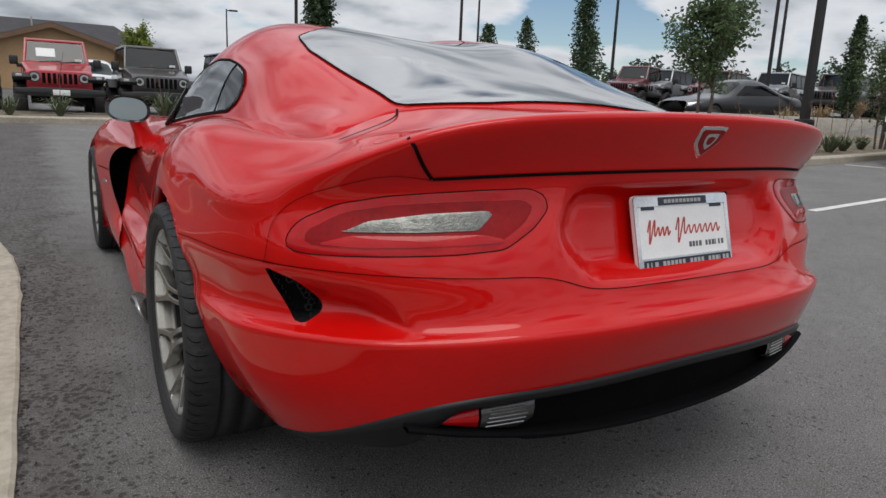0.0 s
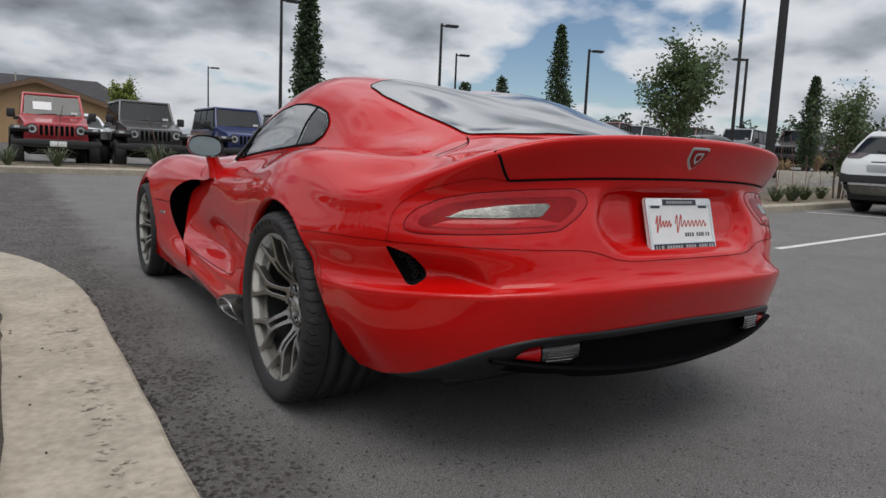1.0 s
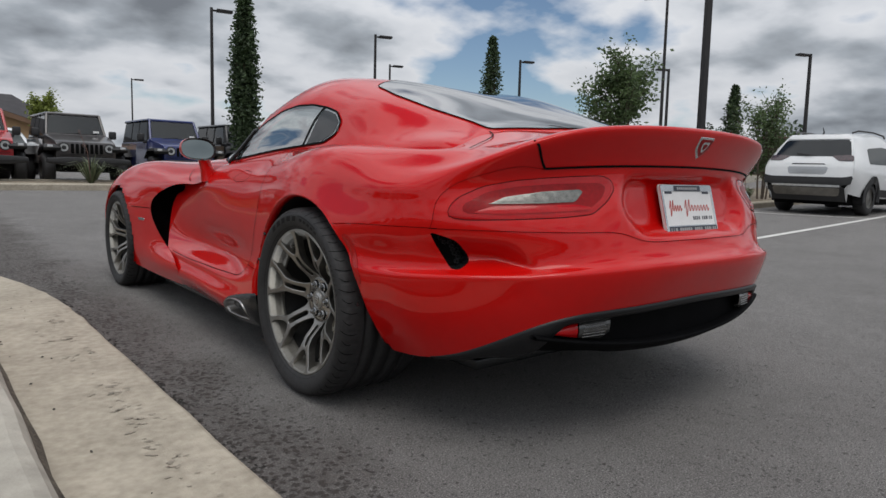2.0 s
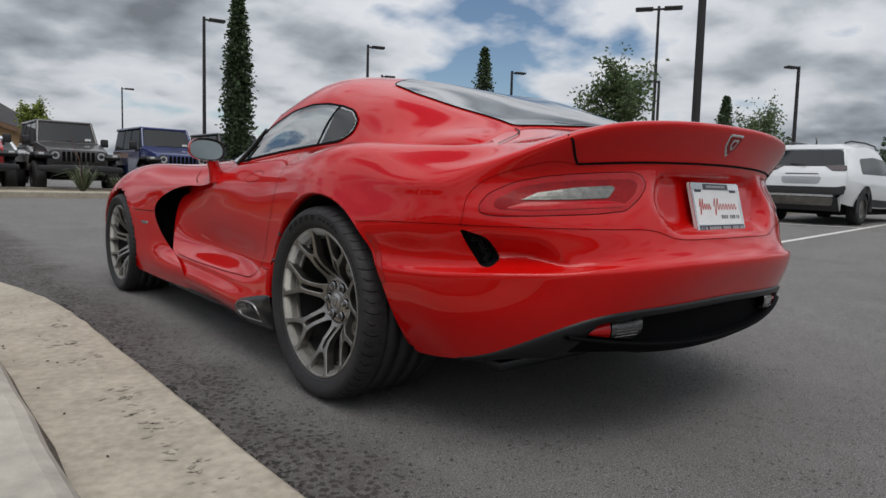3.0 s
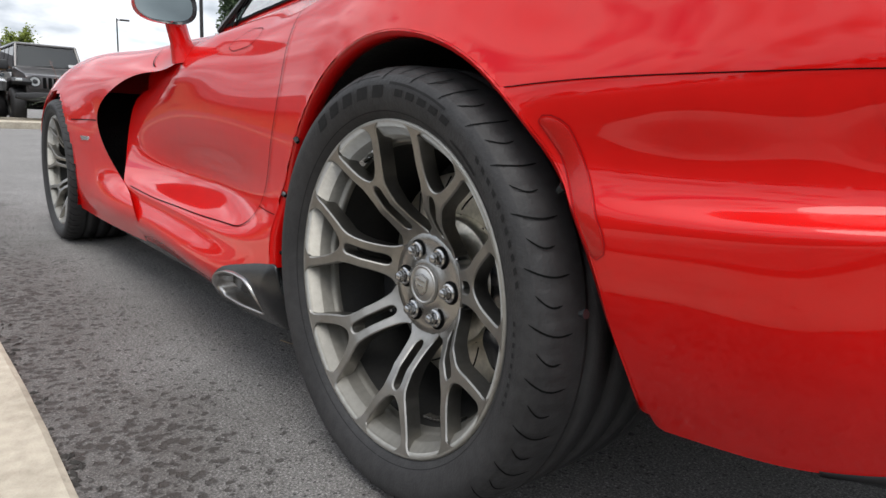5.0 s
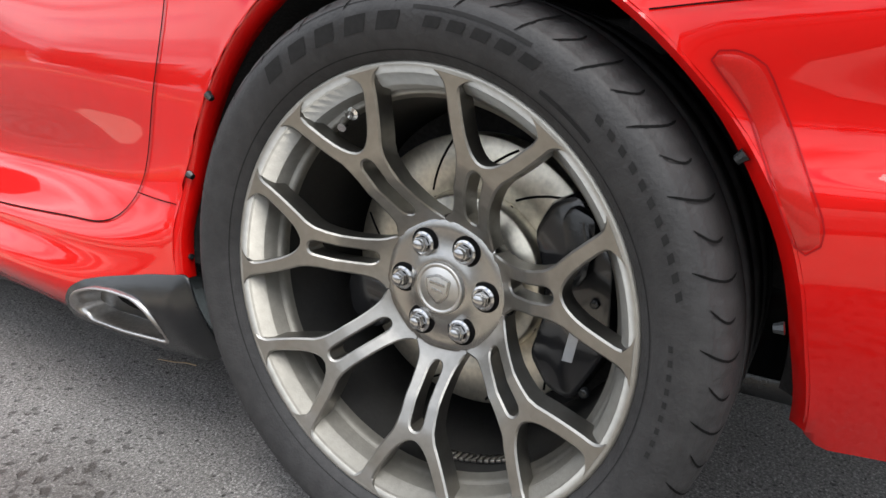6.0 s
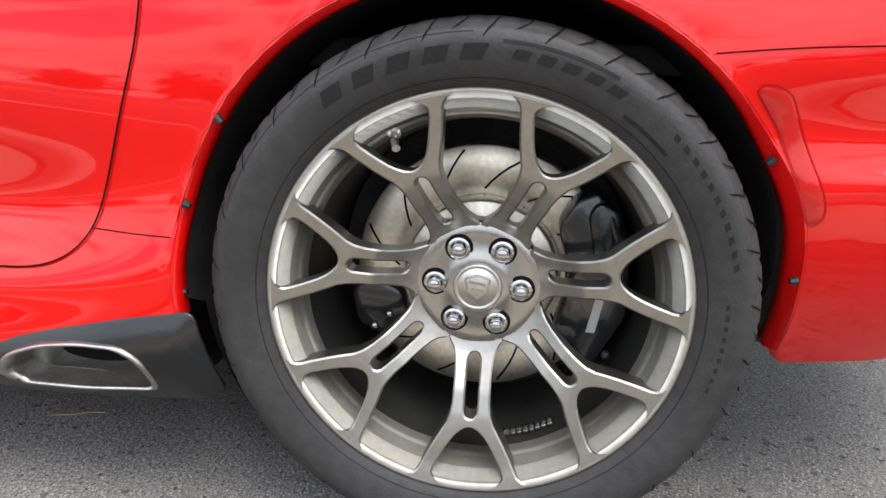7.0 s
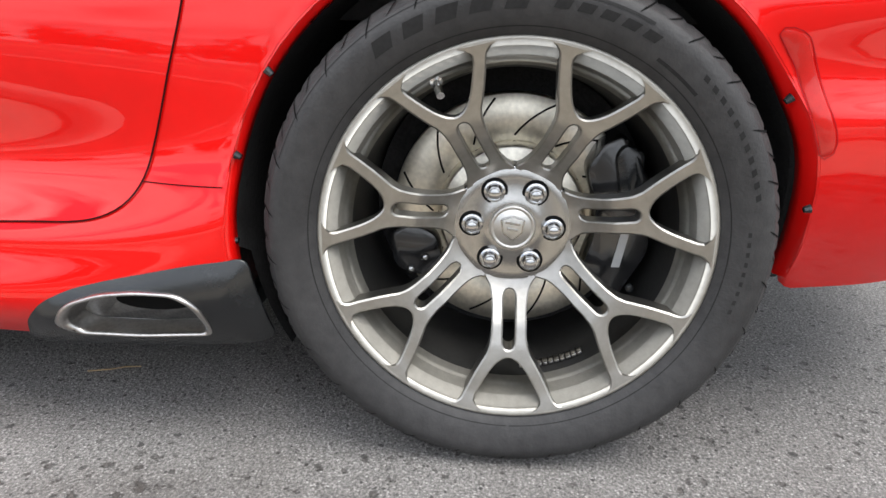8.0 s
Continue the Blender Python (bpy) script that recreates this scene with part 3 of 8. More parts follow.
class Skin:
    """A surface to lay lines and patches on. way: 'rear' reads (x, z), 'left' (y, z), 'right' (y, z), 'top' (x, y)."""

    def __init__(self, verts, faces):
        self.verts, self.faces = np.asarray(verts, float), np.asarray(faces)
        self.tree = BVHTree.FromPolygons([tuple(v) for v in self.verts], [tuple(f) for f in self.faces])
        P, F = self.verts, self.faces
        fn = np.cross(P[F[:, 2]] - P[F[:, 0]], P[F[:, 3]] - P[F[:, 1]])
        self.normals = np.zeros_like(P)
        for k in range(4):
            np.add.at(self.normals, F[:, k], fn)
        self.normals /= np.maximum(np.linalg.norm(self.normals, axis=1, keepdims=True), 1e-9)

    def at(self, way, u, v):
        o, d = {"rear": ((u, -3, v), (0, 1, 0)), "left": ((-3, u, v), (1, 0, 0)), "right": ((3, u, v), (-1, 0, 0)), "top": ((u, v, 4), (0, 0, -1))}[way]
        p, n, face, _ = self.tree.ray_cast(Vector(o), Vector(d))
        if p is None:
            p, n, face, _ = self.tree.find_nearest(Vector({"rear": (u, -0.7, v), "left": (-0.9, u, v), "right": (0.9, u, v), "top": (u, v, 1.0)}[way]))
        q = self.faces[face]
        w = 1.0 / np.maximum(np.linalg.norm(self.verts[q] - np.array(p), axis=1), 1e-5)
        n = Vector((self.normals[q] * w[:, None]).sum(axis=0)).normalized()
        if n.dot(Vector(d)) > 0:
            n = -n
        return p, n

    def ribbon(self, way, line, width=0.004, lift=0.0008, closed=False, curved=True):
        """Verts and faces of a thin strip along a line on the surface."""
        pts = fine_line(line, 0.012, closed, curved)
        pn = [self.at(way, u, v) for u, v in pts]
        verts, faces = [], []
        for i, (p, n) in enumerate(pn):
            d = (pn[min(i + 1, len(pn) - 1)][0] - pn[max(i - 1, 0)][0]).normalized()
            s = n.cross(d).normalized() * width / 2
            verts += [p + n * lift - s, p + n * lift + s]
        for i in range(len(pn) - 1):
            faces.append((2 * i, 2 * i + 1, 2 * i + 3, 2 * i + 2))
        return verts, faces

    def patch(self, way, outline, lift=0.002, step=0.014, dome=0.0, edge=0.02, skirt=0.006, hole=None):
        """Verts and faces of a panel cut to an outline, following the surface, domed by its distance from the edge, with a skirt."""
        pts = fine_line(outline, step, True, False)[:-1]
        us, vs = pts[:, 0], pts[:, 1]
        gu = np.arange(us.min() + step / 2, us.max(), step)
        gv = np.arange(vs.min() + step / 2, vs.max(), step)
        U, V = np.meshgrid(gu, gv)
        keep = edge_distance([tuple(p) for p in pts], U, V) > step * 0.45
        rim = fine_line(hole, step, True, False)[:-1] if hole else np.zeros((0, 2))
        if hole:
            keep &= edge_distance(hole, U, V) < -step * 0.45
        verts2 = [(p[0], p[1]) for p in pts] + [(p[0], p[1]) for p in rim] + list(zip(U[keep], V[keep]))
        from mathutils.geometry import delaunay_2d_cdt
        n = len(pts)
        co, _, tris, *_ = delaunay_2d_cdt([Vector(p) for p in verts2], [(i, (i + 1) % n) for i in range(n)] + [(n + i, n + (i + 1) % len(rim)) for i in range(len(rim))], [], 1, 1e-6)
        if hole:
            tris = [t for t in tris if not inside(hole, np.array(np.mean([co[i][0] for i in t])), np.array(np.mean([co[i][1] for i in t])))]
        cu, cv = np.array([c[0] for c in co]), np.array([c[1] for c in co])
        ed = np.maximum(edge_distance([tuple(p) for p in pts], cu, cv), 0)
        rise = lift + dome * np.sqrt(1 - (1 - np.clip(ed / edge, 0, 1)) ** 2) if dome else np.full(len(cu), lift)
        # shading normals: the surface's own, tipped by the slope of the dome
        poly = [tuple(p) for p in pts]
        e = 0.0015
        gu_ = (edge_distance(poly, cu + e, cv) - edge_distance(poly, cu - e, cv)) / (2 * e)
        gv_ = (edge_distance(poly, cu, cv + e) - edge_distance(poly, cu, cv - e)) / (2 * e)
        q = np.clip(1 - ed / edge, 0, 0.75)
        slope = dome / edge * q / np.sqrt(1 - q * q)
        axes = {"rear": (Vector((1, 0, 0)), Vector((0, 0, 1))), "left": (Vector((0, 1, 0)), Vector((0, 0, 1))), "right": (Vector((0, 1, 0)), Vector((0, 0, 1))), "top": (Vector((1, 0, 0)), Vector((0, 1, 0)))}[way]
        verts, nor, tip, outw = [], [], [], []
        for u, v, r, a, b, k in zip(cu, cv, rise, gu_, gv_, slope):
            p, nn = self.at(way, u, v)
            w = axes[0] * a + axes[1] * b
            w = w - nn * w.dot(nn)
            verts.append(p + nn * r)
            nor.append(nn)
            tip.append((nn - w * k).normalized())
            outw.append((-w).normalized() if w.length > 1e-6 else nn)
        flip = way == "left"
        faces = [tuple(t)[::-1] if flip else tuple(t) for t in tris]
        if skirt:
            base = len(verts)
            ccw = float(np.sum(pts[:, 0] * np.roll(pts[:, 1], -1) - np.roll(pts[:, 0], -1) * pts[:, 1])) > 0
            verts += [verts[i] - nor[i] * (skirt + rise[i]) for i in range(n)]
            tip += [outw[i] for i in range(n)]
            for i in range(n):
                j = (i + 1) % n
                quad = (i, base + i, base + j, j)
                faces.append(quad if ccw != flip else quad[::-1])
        return verts, faces, tip

# ---- the red sports car: rear axle over the origin, nose towards +y ----
car = thing("sports_car", "glossy red low two-door sports coupe parked beside the kerb", "car")

# Lines that run round the body from the rear centre along the flank to the fender gill: (half width, y, z)
BODY_LINES = {
    "lower_edge": [(0, -0.985, 0.448), (0.36, -0.965, 0.440), (0.615, -0.880, 0.408), (0.775, -0.66, 0.290), (0.838, -0.385, 0.250), (0.90, 0.0, 0.25), (0.905, 0.38, 0.185), (0.90, 0.80, 0.175), (0.885, 1.25, 0.185), (0.888, 1.66, 0.182)],
    "lower_tuck": [(0, -1.015, 0.510), (0.38, -0.99, 0.500), (0.645, -0.88, 0.465), (0.842, -0.66, 0.420), (0.922, -0.375, 0.400), (0.945, 0.0, 0.40), (0.945, 0.38, 0.275), (0.950, 0.80, 0.255), (0.926, 1.25, 0.265), (0.920, 1.64, 0.266)],
    "brow": [(0, -1.0360, 0.560), (0.385, -1.0060, 0.555), (0.660, -0.8860, 0.535), (0.8685, -0.6455, 0.517), (0.9485, -0.360, 0.505), (0.957, 0.0, 0.505), (0.9465, 0.385, 0.352), (0.9280, 0.80, 0.316), (0.9000, 1.25, 0.316), (0.8920, 1.64, 0.318)],
    "ridge": [(0, -1.035, 0.575), (0.385, -1.005, 0.570), (0.66, -0.885, 0.550), (0.868, -0.645, 0.532), (0.948, -0.36, 0.520), (0.957, 0.0, 0.52), (0.945, 0.39, 0.370), (0.926, 0.80, 0.332), (0.898, 1.25, 0.332), (0.890, 1.64, 0.334)],
    "ledge": [(0, -1.016, 0.590), (0.385, -0.985, 0.587), (0.652, -0.860, 0.566), (0.850, -0.624, 0.546), (0.944, -0.355, 0.537), (0.957, 0.0, 0.54), (0.924, 0.395, 0.440), (0.859, 0.80, 0.405), (0.826, 1.25, 0.398), (0.866, 1.70, 0.392)],
    "seam": [(0, -0.985, 0.650), (0.385, -0.952, 0.655), (0.66, -0.845, 0.658), (0.860, -0.628, 0.663), (0.941, -0.285, 0.650), (0.955, 0.0, 0.655), (0.916, 0.395, 0.550), (0.869, 0.80, 0.520), (0.836, 1.25, 0.520), (0.832, 1.76, 0.530)],
    "mid": [(0, -0.965, 0.760), (0.39, -0.915, 0.760), (0.655, -0.800, 0.760), (0.860, -0.610, 0.745), (0.922, -0.27, 0.745), (0.942, 0.0, 0.755), (0.905, 0.40, 0.690), (0.872, 0.80, 0.660), (0.845, 1.22, 0.650), (0.812, 1.70, 0.642)],
    "under_lip": [(0, -0.930, 0.862), (0.40, -0.885, 0.857), (0.61, -0.815, 0.845), (0.855, -0.608, 0.788), (0.912, -0.26, 0.795), (0.925, 0.0, 0.810), (0.892, 0.40, 0.750), (0.862, 0.80, 0.720), (0.845, 1.20, 0.705), (0.80, 1.62, 0.680)],
    "lip": [(0, -0.982, 0.985), (0.40, -0.945, 0.972), (0.625, -0.855, 0.930), (0.834, -0.598, 0.822), (0.892, -0.25, 0.838), (0.900, 0.0, 0.855), (0.870, 0.40, 0.797), (0.848, 0.80, 0.758), (0.835, 1.19, 0.738), (0.805, 1.60, 0.705)],
    "over_lip": [(0, -0.962, 0.990), (0.39, -0.925, 0.978), (0.610, -0.838, 0.938), (0.806, -0.582, 0.840), (0.868, -0.24, 0.868), (0.875, 0.0, 0.882), (0.848, 0.40, 0.822), (0.830, 0.80, 0.782), (0.822, 1.18, 0.760), (0.80, 1.58, 0.725)],
    "deck": [(0, -0.800, 0.962), (0.38, -0.775, 0.952), (0.56, -0.710, 0.925), (0.745, -0.555, 0.885), (0.800, -0.22, 0.902), (0.805, 0.02, 0.908), (0.785, 0.40, 0.868), (0.785, 0.80, 0.828), (0.790, 1.17, 0.795), (0.79, 1.56, 0.748)],
    "belt": [(0, -0.508, 0.986), (0.33, -0.486, 0.979), (0.505, -0.464, 0.962), (0.672, -0.500, 0.903), (0.700, -0.20, 0.906), (0.705, 0.06, 0.910), (0.705, 0.42, 0.903), (0.718, 0.80, 0.866), (0.735, 1.15, 0.826), (0.755, 1.50, 0.775)],
}
rows_k = list(BODY_LINES.values())
half = [[np.array(r[j]) for r in rows_k] for j in range(10)]
stations = [[k * (-1, 1, 1) for k in s] for s in half[:0:-1]] + half
G = loft(stations, [17, 20, 20, 18, 20, 26, 40, 16, 16, 16, 16, 40, 26, 20, 18, 20, 20, 17], [6, 6, 3, 5, 10, 8, 8, 9, 3, 9, 9])

# number plate recess, corner intake hollows
RECESS = [(-0.315, 0.838), (0.315, 0.838), (0.372, 0.735), (0.300, 0.652), (-0.300, 0.652), (-0.372, 0.735)]
X, Y, Z = G[..., 0], G[..., 1], G[..., 2]
rear = Y < -0.55
m = smooth01(edge_distance(rounded(RECESS, 0.06, 6), X, Z) / 0.050 + 0.25) * rear
Y += m * ((-0.882 - (0.80 - Z) * 0.27) - Y)
SCOOP = [(0.850, 0.655), (0.700, 0.640), (0.62, 0.560), (0.66, 0.543), (0.80, 0.540)]
for sgn in (-1, 1):
    e = edge_distance(rounded(SCOOP, 0.03, 5), sgn * X, Z)
    m = smooth01(e / 0.055) * (Y < -0.4)
    fall = smooth01((0.66 - Z) / 0.09) * smooth01((sgn * X - 0.60) / 0.12)
    Y += m * 0.045 * (0.35 + 0.65 * fall)
    X -= sgn * m * 0.012
# the flank draws in a little behind the rear wheel
X -= np.sign(X) * 0.018 * smooth01((-0.20 - Y) / 0.12) * smooth01((Y + 0.60) / 0.18) * smooth01((0.655 - Z) / 0.10) * (np.abs(X) > 0.6)
BODY_GRID = np.stack([X, Y, Z], axis=2)

# Front clip: lines from the gill edge round to the nose centre
FRONT_LINES = {
    "lower_edge": [(0.889, 1.40, 0.183), (0.898, 1.75, 0.180), (0.905, 2.10, 0.185), (0.92, 2.52, 0.20), (0.90, 2.90, 0.20), (0.74, 3.20, 0.20), (0, 3.38, 0.20)],
    "lower_tuck": [(0.927, 1.36, 0.265), (0.925, 1.75, 0.265), (0.922, 2.10, 0.275), (0.942, 2.52, 0.30), (0.915, 2.92, 0.30), (0.75, 3.24, 0.30), (0, 3.40, 0.30)],
    "ridge": [(0.8925, 1.58, 0.334), (0.905, 1.80, 0.345), (0.922, 2.10, 0.375), (0.946, 2.52, 0.42), (0.915, 2.94, 0.41), (0.75, 3.25, 0.40), (0, 3.41, 0.40)],
    "waist": [(0.900, 1.83, 0.460), (0.905, 1.90, 0.460), (0.925, 2.11, 0.470), (0.948, 2.52, 0.50), (0.912, 2.95, 0.48), (0.74, 3.24, 0.47), (0, 3.40, 0.46)],
    "seam": [(0.905, 1.895, 0.560), (0.908, 1.95, 0.560), (0.924, 2.12, 0.562), (0.944, 2.52, 0.57), (0.900, 2.95, 0.54), (0.72, 3.22, 0.52), (0, 3.36, 0.50)],
    "mid": [(0.895, 1.74, 0.655), (0.900, 1.86, 0.655), (0.908, 2.08, 0.655), (0.922, 2.52, 0.66), (0.87, 2.94, 0.62), (0.69, 3.17, 0.58), (0, 3.28, 0.56)],
    "upper": [(0.868, 1.42, 0.712), (0.872, 1.62, 0.720), (0.872, 1.95, 0.735), (0.865, 2.48, 0.752), (0.80, 2.92, 0.70), (0.62, 3.10, 0.65), (0, 3.18, 0.62)],
    "crest": [(0.838, 1.20, 0.742), (0.835, 1.50, 0.760), (0.815, 1.90, 0.790), (0.775, 2.44, 0.812), (0.70, 2.86, 0.755), (0.52, 3.00, 0.71), (0, 3.05, 0.69)],
    "hood": [(0.790, 1.17, 0.795), (0.765, 1.42, 0.812), (0.70, 1.80, 0.822), (0.62, 2.38, 0.815), (0.50, 2.70, 0.785), (0.36, 2.75, 0.77), (0, 2.80, 0.77)],
    "cowl": [(0.735, 1.15, 0.826), (0.66, 1.38, 0.842), (0.54, 1.58, 0.858), (0.40, 1.72, 0.872), (0.28, 1.80, 0.885), (0.15, 1.84, 0.893), (0, 1.86, 0.895)],
}
rows_f = list(FRONT_LINES.values())
half_f = [[np.array(r[j]) for r in rows_f] for j in range(7)]
stations_f = half_f + [[k * (-1, 1, 1) for k in s] for s in half_f[-2::-1]]
FRONT_GRID = loft(stations_f, [14, 14, 20, 20, 18, 18, 18, 18, 20, 20, 14, 14], [6, 6, 6, 6, 6, 6, 6, 8, 10])[::-1]

# Greenhouse: from the belt over the roof, sections from the tail forward: (half width, y, z)
ROOF_LINES = {
    "tuck": [(0.690, -0.545, 0.862), (0.722, -0.20, 0.870), (0.728, 0.06, 0.874), (0.728, 0.30, 0.872), (0.728, 0.45, 0.866), (0.740, 0.80, 0.832), (0.750, 1.14, 0.800)],
    "belt": [(0.672, -0.520, 0.902), (0.702, -0.20, 0.906), (0.707, 0.06, 0.910), (0.707, 0.30, 0.908), (0.707, 0.45, 0.902), (0.720, 0.80, 0.866), (0.737, 1.14, 0.828)],
    "glass_mid": [(0.585, -0.500, 0.936), (0.640, -0.20, 0.962), (0.668, 0.06, 0.985), (0.678, 0.30, 0.992), (0.680, 0.45, 0.995), (0.695, 0.74, 0.970), (0.712, 1.05, 0.895)],
    "glass_top": [(0.500, -0.488, 0.960), (0.560, -0.20, 1.025), (0.608, 0.06, 1.070), (0.628, 0.30, 1.085), (0.636, 0.45, 1.092), (0.652, 0.70, 1.070), (0.682, 0.94, 0.985)],
    "rail": [(0.420, -0.490, 0.972), (0.480, -0.19, 1.057), (0.520, 0.08, 1.125), (0.545, 0.30, 1.155), (0.555, 0.46, 1.172), (0.570, 0.70, 1.155), (0.615, 0.93, 1.065)],
    "bubble": [(0.250, -0.515, 0.980), (0.320, -0.19, 1.090), (0.360, 0.10, 1.170), (0.380, 0.32, 1.208), (0.385, 0.48, 1.226), (0.390, 0.74, 1.228), (0.400, 0.98, 1.165)],
    "centre": [(0.0, -0.535, 0.984), (0.0, -0.19, 1.104), (0.0, 0.10, 1.166), (0.0, 0.32, 1.182), (0.0, 0.50, 1.192), (0.0, 0.78, 1.195), (0.0, 1.05, 1.160)],
}
rl = [[(l[0][0] * 1.01, l[0][1] - 0.05, l[0][2] - 0.035)] + l for l in ROOF_LINES.values()]
stations_g = [[np.array(r[j]) * (-1, 1, 1) for r in rl] + [np.array(r[j]) for r in rl[-2::-1]] for j in range(8)]
ROOF_GRID = loft(stations_g, [4, 18, 16, 16, 12, 18, 16], [3, 7, 8, 7, 10, 16, 16, 10, 7, 8, 7, 3])[:, ::-1]


def grid_faces(G):
    c, r = G.shape[:2]
    idx = np.arange(c * r).reshape(c, r)
    return np.stack([idx[:-1, :-1], idx[1:, :-1], idx[1:, 1:], idx[:-1, 1:]], axis=-1).reshape(-1, 4)


def arch_radius(ang, R, yc):
    """The rear arch opens out low behind the wheel."""
    a = np.mod(np.asarray(ang, float), 2 * math.pi)
    return R + ((0.010 * smooth01((a - radians(135)) / radians(30)) + 0.018 * smooth01((a - radians(172)) / radians(24))) * (a < radians(230)) if yc < 1 else 0.0 * a)


def cut_arch(G, yc, zc, R, F):
    """Opens a wheel arch: faces wholly inside go, verts of cut faces move out to the rim."""
    P = G.reshape(-1, 3)
    d = np.hypot(P[:, 1] - yc, P[:, 2] - zc)
    R = arch_radius(np.arctan2(P[:, 2] - zc, P[:, 1] - yc), R, yc)
    ins = (d < R) & (np.abs(P[:, 0]) > 0.70) & (P[:, 2] < zc + R)
    n = ins[F].sum(axis=1)
    F = F[n < 4]
    used = np.unique(F)
    mv = used[ins[used]]
    k = R[mv] / np.maximum(d[mv], 1e-6)
    P[mv, 1] = yc + (P[mv, 1] - yc) * k
    P[mv, 2] = zc + (P[mv, 2] - zc) * k
    return F


def round_corner(G, yc, zc, R, low=0.25, r=0.032):
    """Rounds the bumper's lower corner where it meets the rear arch."""
    P = G.reshape(-1, 3)
    ang = np.arctan2(P[:, 2] - zc, P[:, 1] - yc)
    d = np.hypot(P[:, 1] - yc, P[:, 2] - zc) - arch_radius(ang, R, yc)
    q = np.clip(r - np.clip(d, 0, r), 0, r)
    floor_z = low + r - np.sqrt(np.maximum(r * r - q * q, 0))
    near = (P[:, 1] < yc - 0.2) & (P[:, 1] > -0.6) & (np.abs(P[:, 0]) > 0.7) & (P[:, 2] < floor_z) & (d > -0.02)
    P[near, 2] = floor_z[near]


ARCH_R, ARCH_F = (0.004, 0.350, 0.379), (2.525, 0.320, 0.348)
body_skin_grid = BODY_GRID.copy()
body_faces = cut_arch(BODY_GRID, *ARCH_R, grid_faces(BODY_GRID))
round_corner(BODY_GRID, *ARCH_R)
front_skin_grid = FRONT_GRID.copy()
front_faces = cut_arch(FRONT_GRID, *ARCH_F, grid_faces(FRONT_GRID))
roof_faces = grid_faces(ROOF_GRID)
SKIN = Skin(body_skin_grid.reshape(-1, 3), grid_faces(body_skin_grid))
FRONT_SKIN = Skin(front_skin_grid.reshape(-1, 3), grid_faces(front_skin_grid))
ROOF_SKIN = Skin(ROOF_GRID.reshape(-1, 3), roof_faces)


def split(G, F, parts, mat=RED_PAINT):
    """Faces of a grid shared out to named panels by the middle of each face, with the normals of the whole."""
    P, N = G.reshape(-1, 3), grid_normals(G).reshape(-1, 3)
    C = P[F].mean(axis=1)
    left = np.ones(len(F), bool)
    made = {}
    for name, test in parts:
        take = left & test(C[:, 0], C[:, 1], C[:, 2])
        left &= ~take
        if not take.any():
            continue
        f = F[take]
        ids, inv = np.unique(f, return_inverse=True)
        made[name] = mesh_part(name.split("/")[0], P[ids], inv.reshape(f.shape), mat, car, normals=N[ids])
    return made


def seam_height(x, y):
    return 0.657 - 0.025 * smooth01((0.44 - np.abs(x)) / 0.14) * (y < -0.7)


# holes behind the side exhausts, under their housings
HOUSING = [(0.715, 0.172), (0.690, 0.212), (0.655, 0.245), (0.610, 0.266), (0.560, 0.279), (0.440, 0.305), (0.356, 0.319), (0.346, 0.25), (0.338, 0.170), (0.45, 0.164), (0.60, 0.166)]
corners = BODY_GRID.reshape(-1, 3)[body_faces]
VENT = [(-0.857, 0.656), (-0.830, 0.6445), (-0.812, 0.637), (-0.799, 0.627), (-0.780, 0.611), (-0.762, 0.594), (-0.758, 0.580), (-0.767, 0.569), (-0.784, 0.560), (-0.801, 0.552), (-0.811, 0.551), (-0.816, 0.571), (-0.828, 0.596), (-0.842, 0.622)]
mouth = ((corners[..., 1] < -0.4).all(axis=1) & (edge_distance(VENT, -np.abs(corners[..., 0]), corners[..., 2]) > 0.0).any(axis=1))
bore = (np.abs(corners[..., 0]) > 0.6).all(axis=1) & (edge_distance(rounded(HOUSING, 0.015), corners[..., 1], corners[..., 2]) > 0.004).all(axis=1)
split(BODY_GRID, body_faces[~(bore | mouth)], [
    ("spoiler", lambda x, y, z: (np.abs(x) < 0.61) & (z > 0.862) & (y < -0.75)),
    ("rear_bumper", lambda x, y, z: (z < seam_height(x, y)) & (y < -0.15)),
    ("rear_fascia", lambda x, y, z: (y < -0.60)),
    ("door/left", lambda x, y, z: (x < 0) & (y > 0.41) & (y < 1.75) & (z > 0.345)),
    ("door/right", lambda x, y, z: (x > 0) & (y > 0.41) & (y < 1.75) & (z > 0.345)),
    ("side_sill/left", lambda x, y, z: (x < 0) & (y > 0.2) & (z < 0.42)),
    ("side_sill/right", lambda x, y, z: (x > 0) & (y > 0.2) & (z < 0.42)),
    ("quarter_panel/left", lambda x, y, z: x < 0),
    ("quarter_panel/right", lambda x, y, z: x >= 0),
])
split(FRONT_GRID, front_faces, [
    ("hood", lambda x, y, z: (z > 0.74) & (np.abs(x) < 0.80) & (y > 1.1)),
    ("front_fender/left", lambda x, y, z: (x < -0.3)),
    ("front_fender/right", lambda x, y, z: (x > 0.3)),
    ("front_bumper", lambda x, y, z: np.ones_like(x, bool)),
])
REAR_PANE = rounded([(-0.492, -0.472), (-0.525, 0.02), (-0.500, 0.190), (-0.30, 0.262), (0, 0.285), (0.30, 0.262), (0.500, 0.190), (0.525, 0.02), (0.492, -0.472), (0.25, -0.505), (0, -0.515), (-0.25, -0.505)], 0.03)
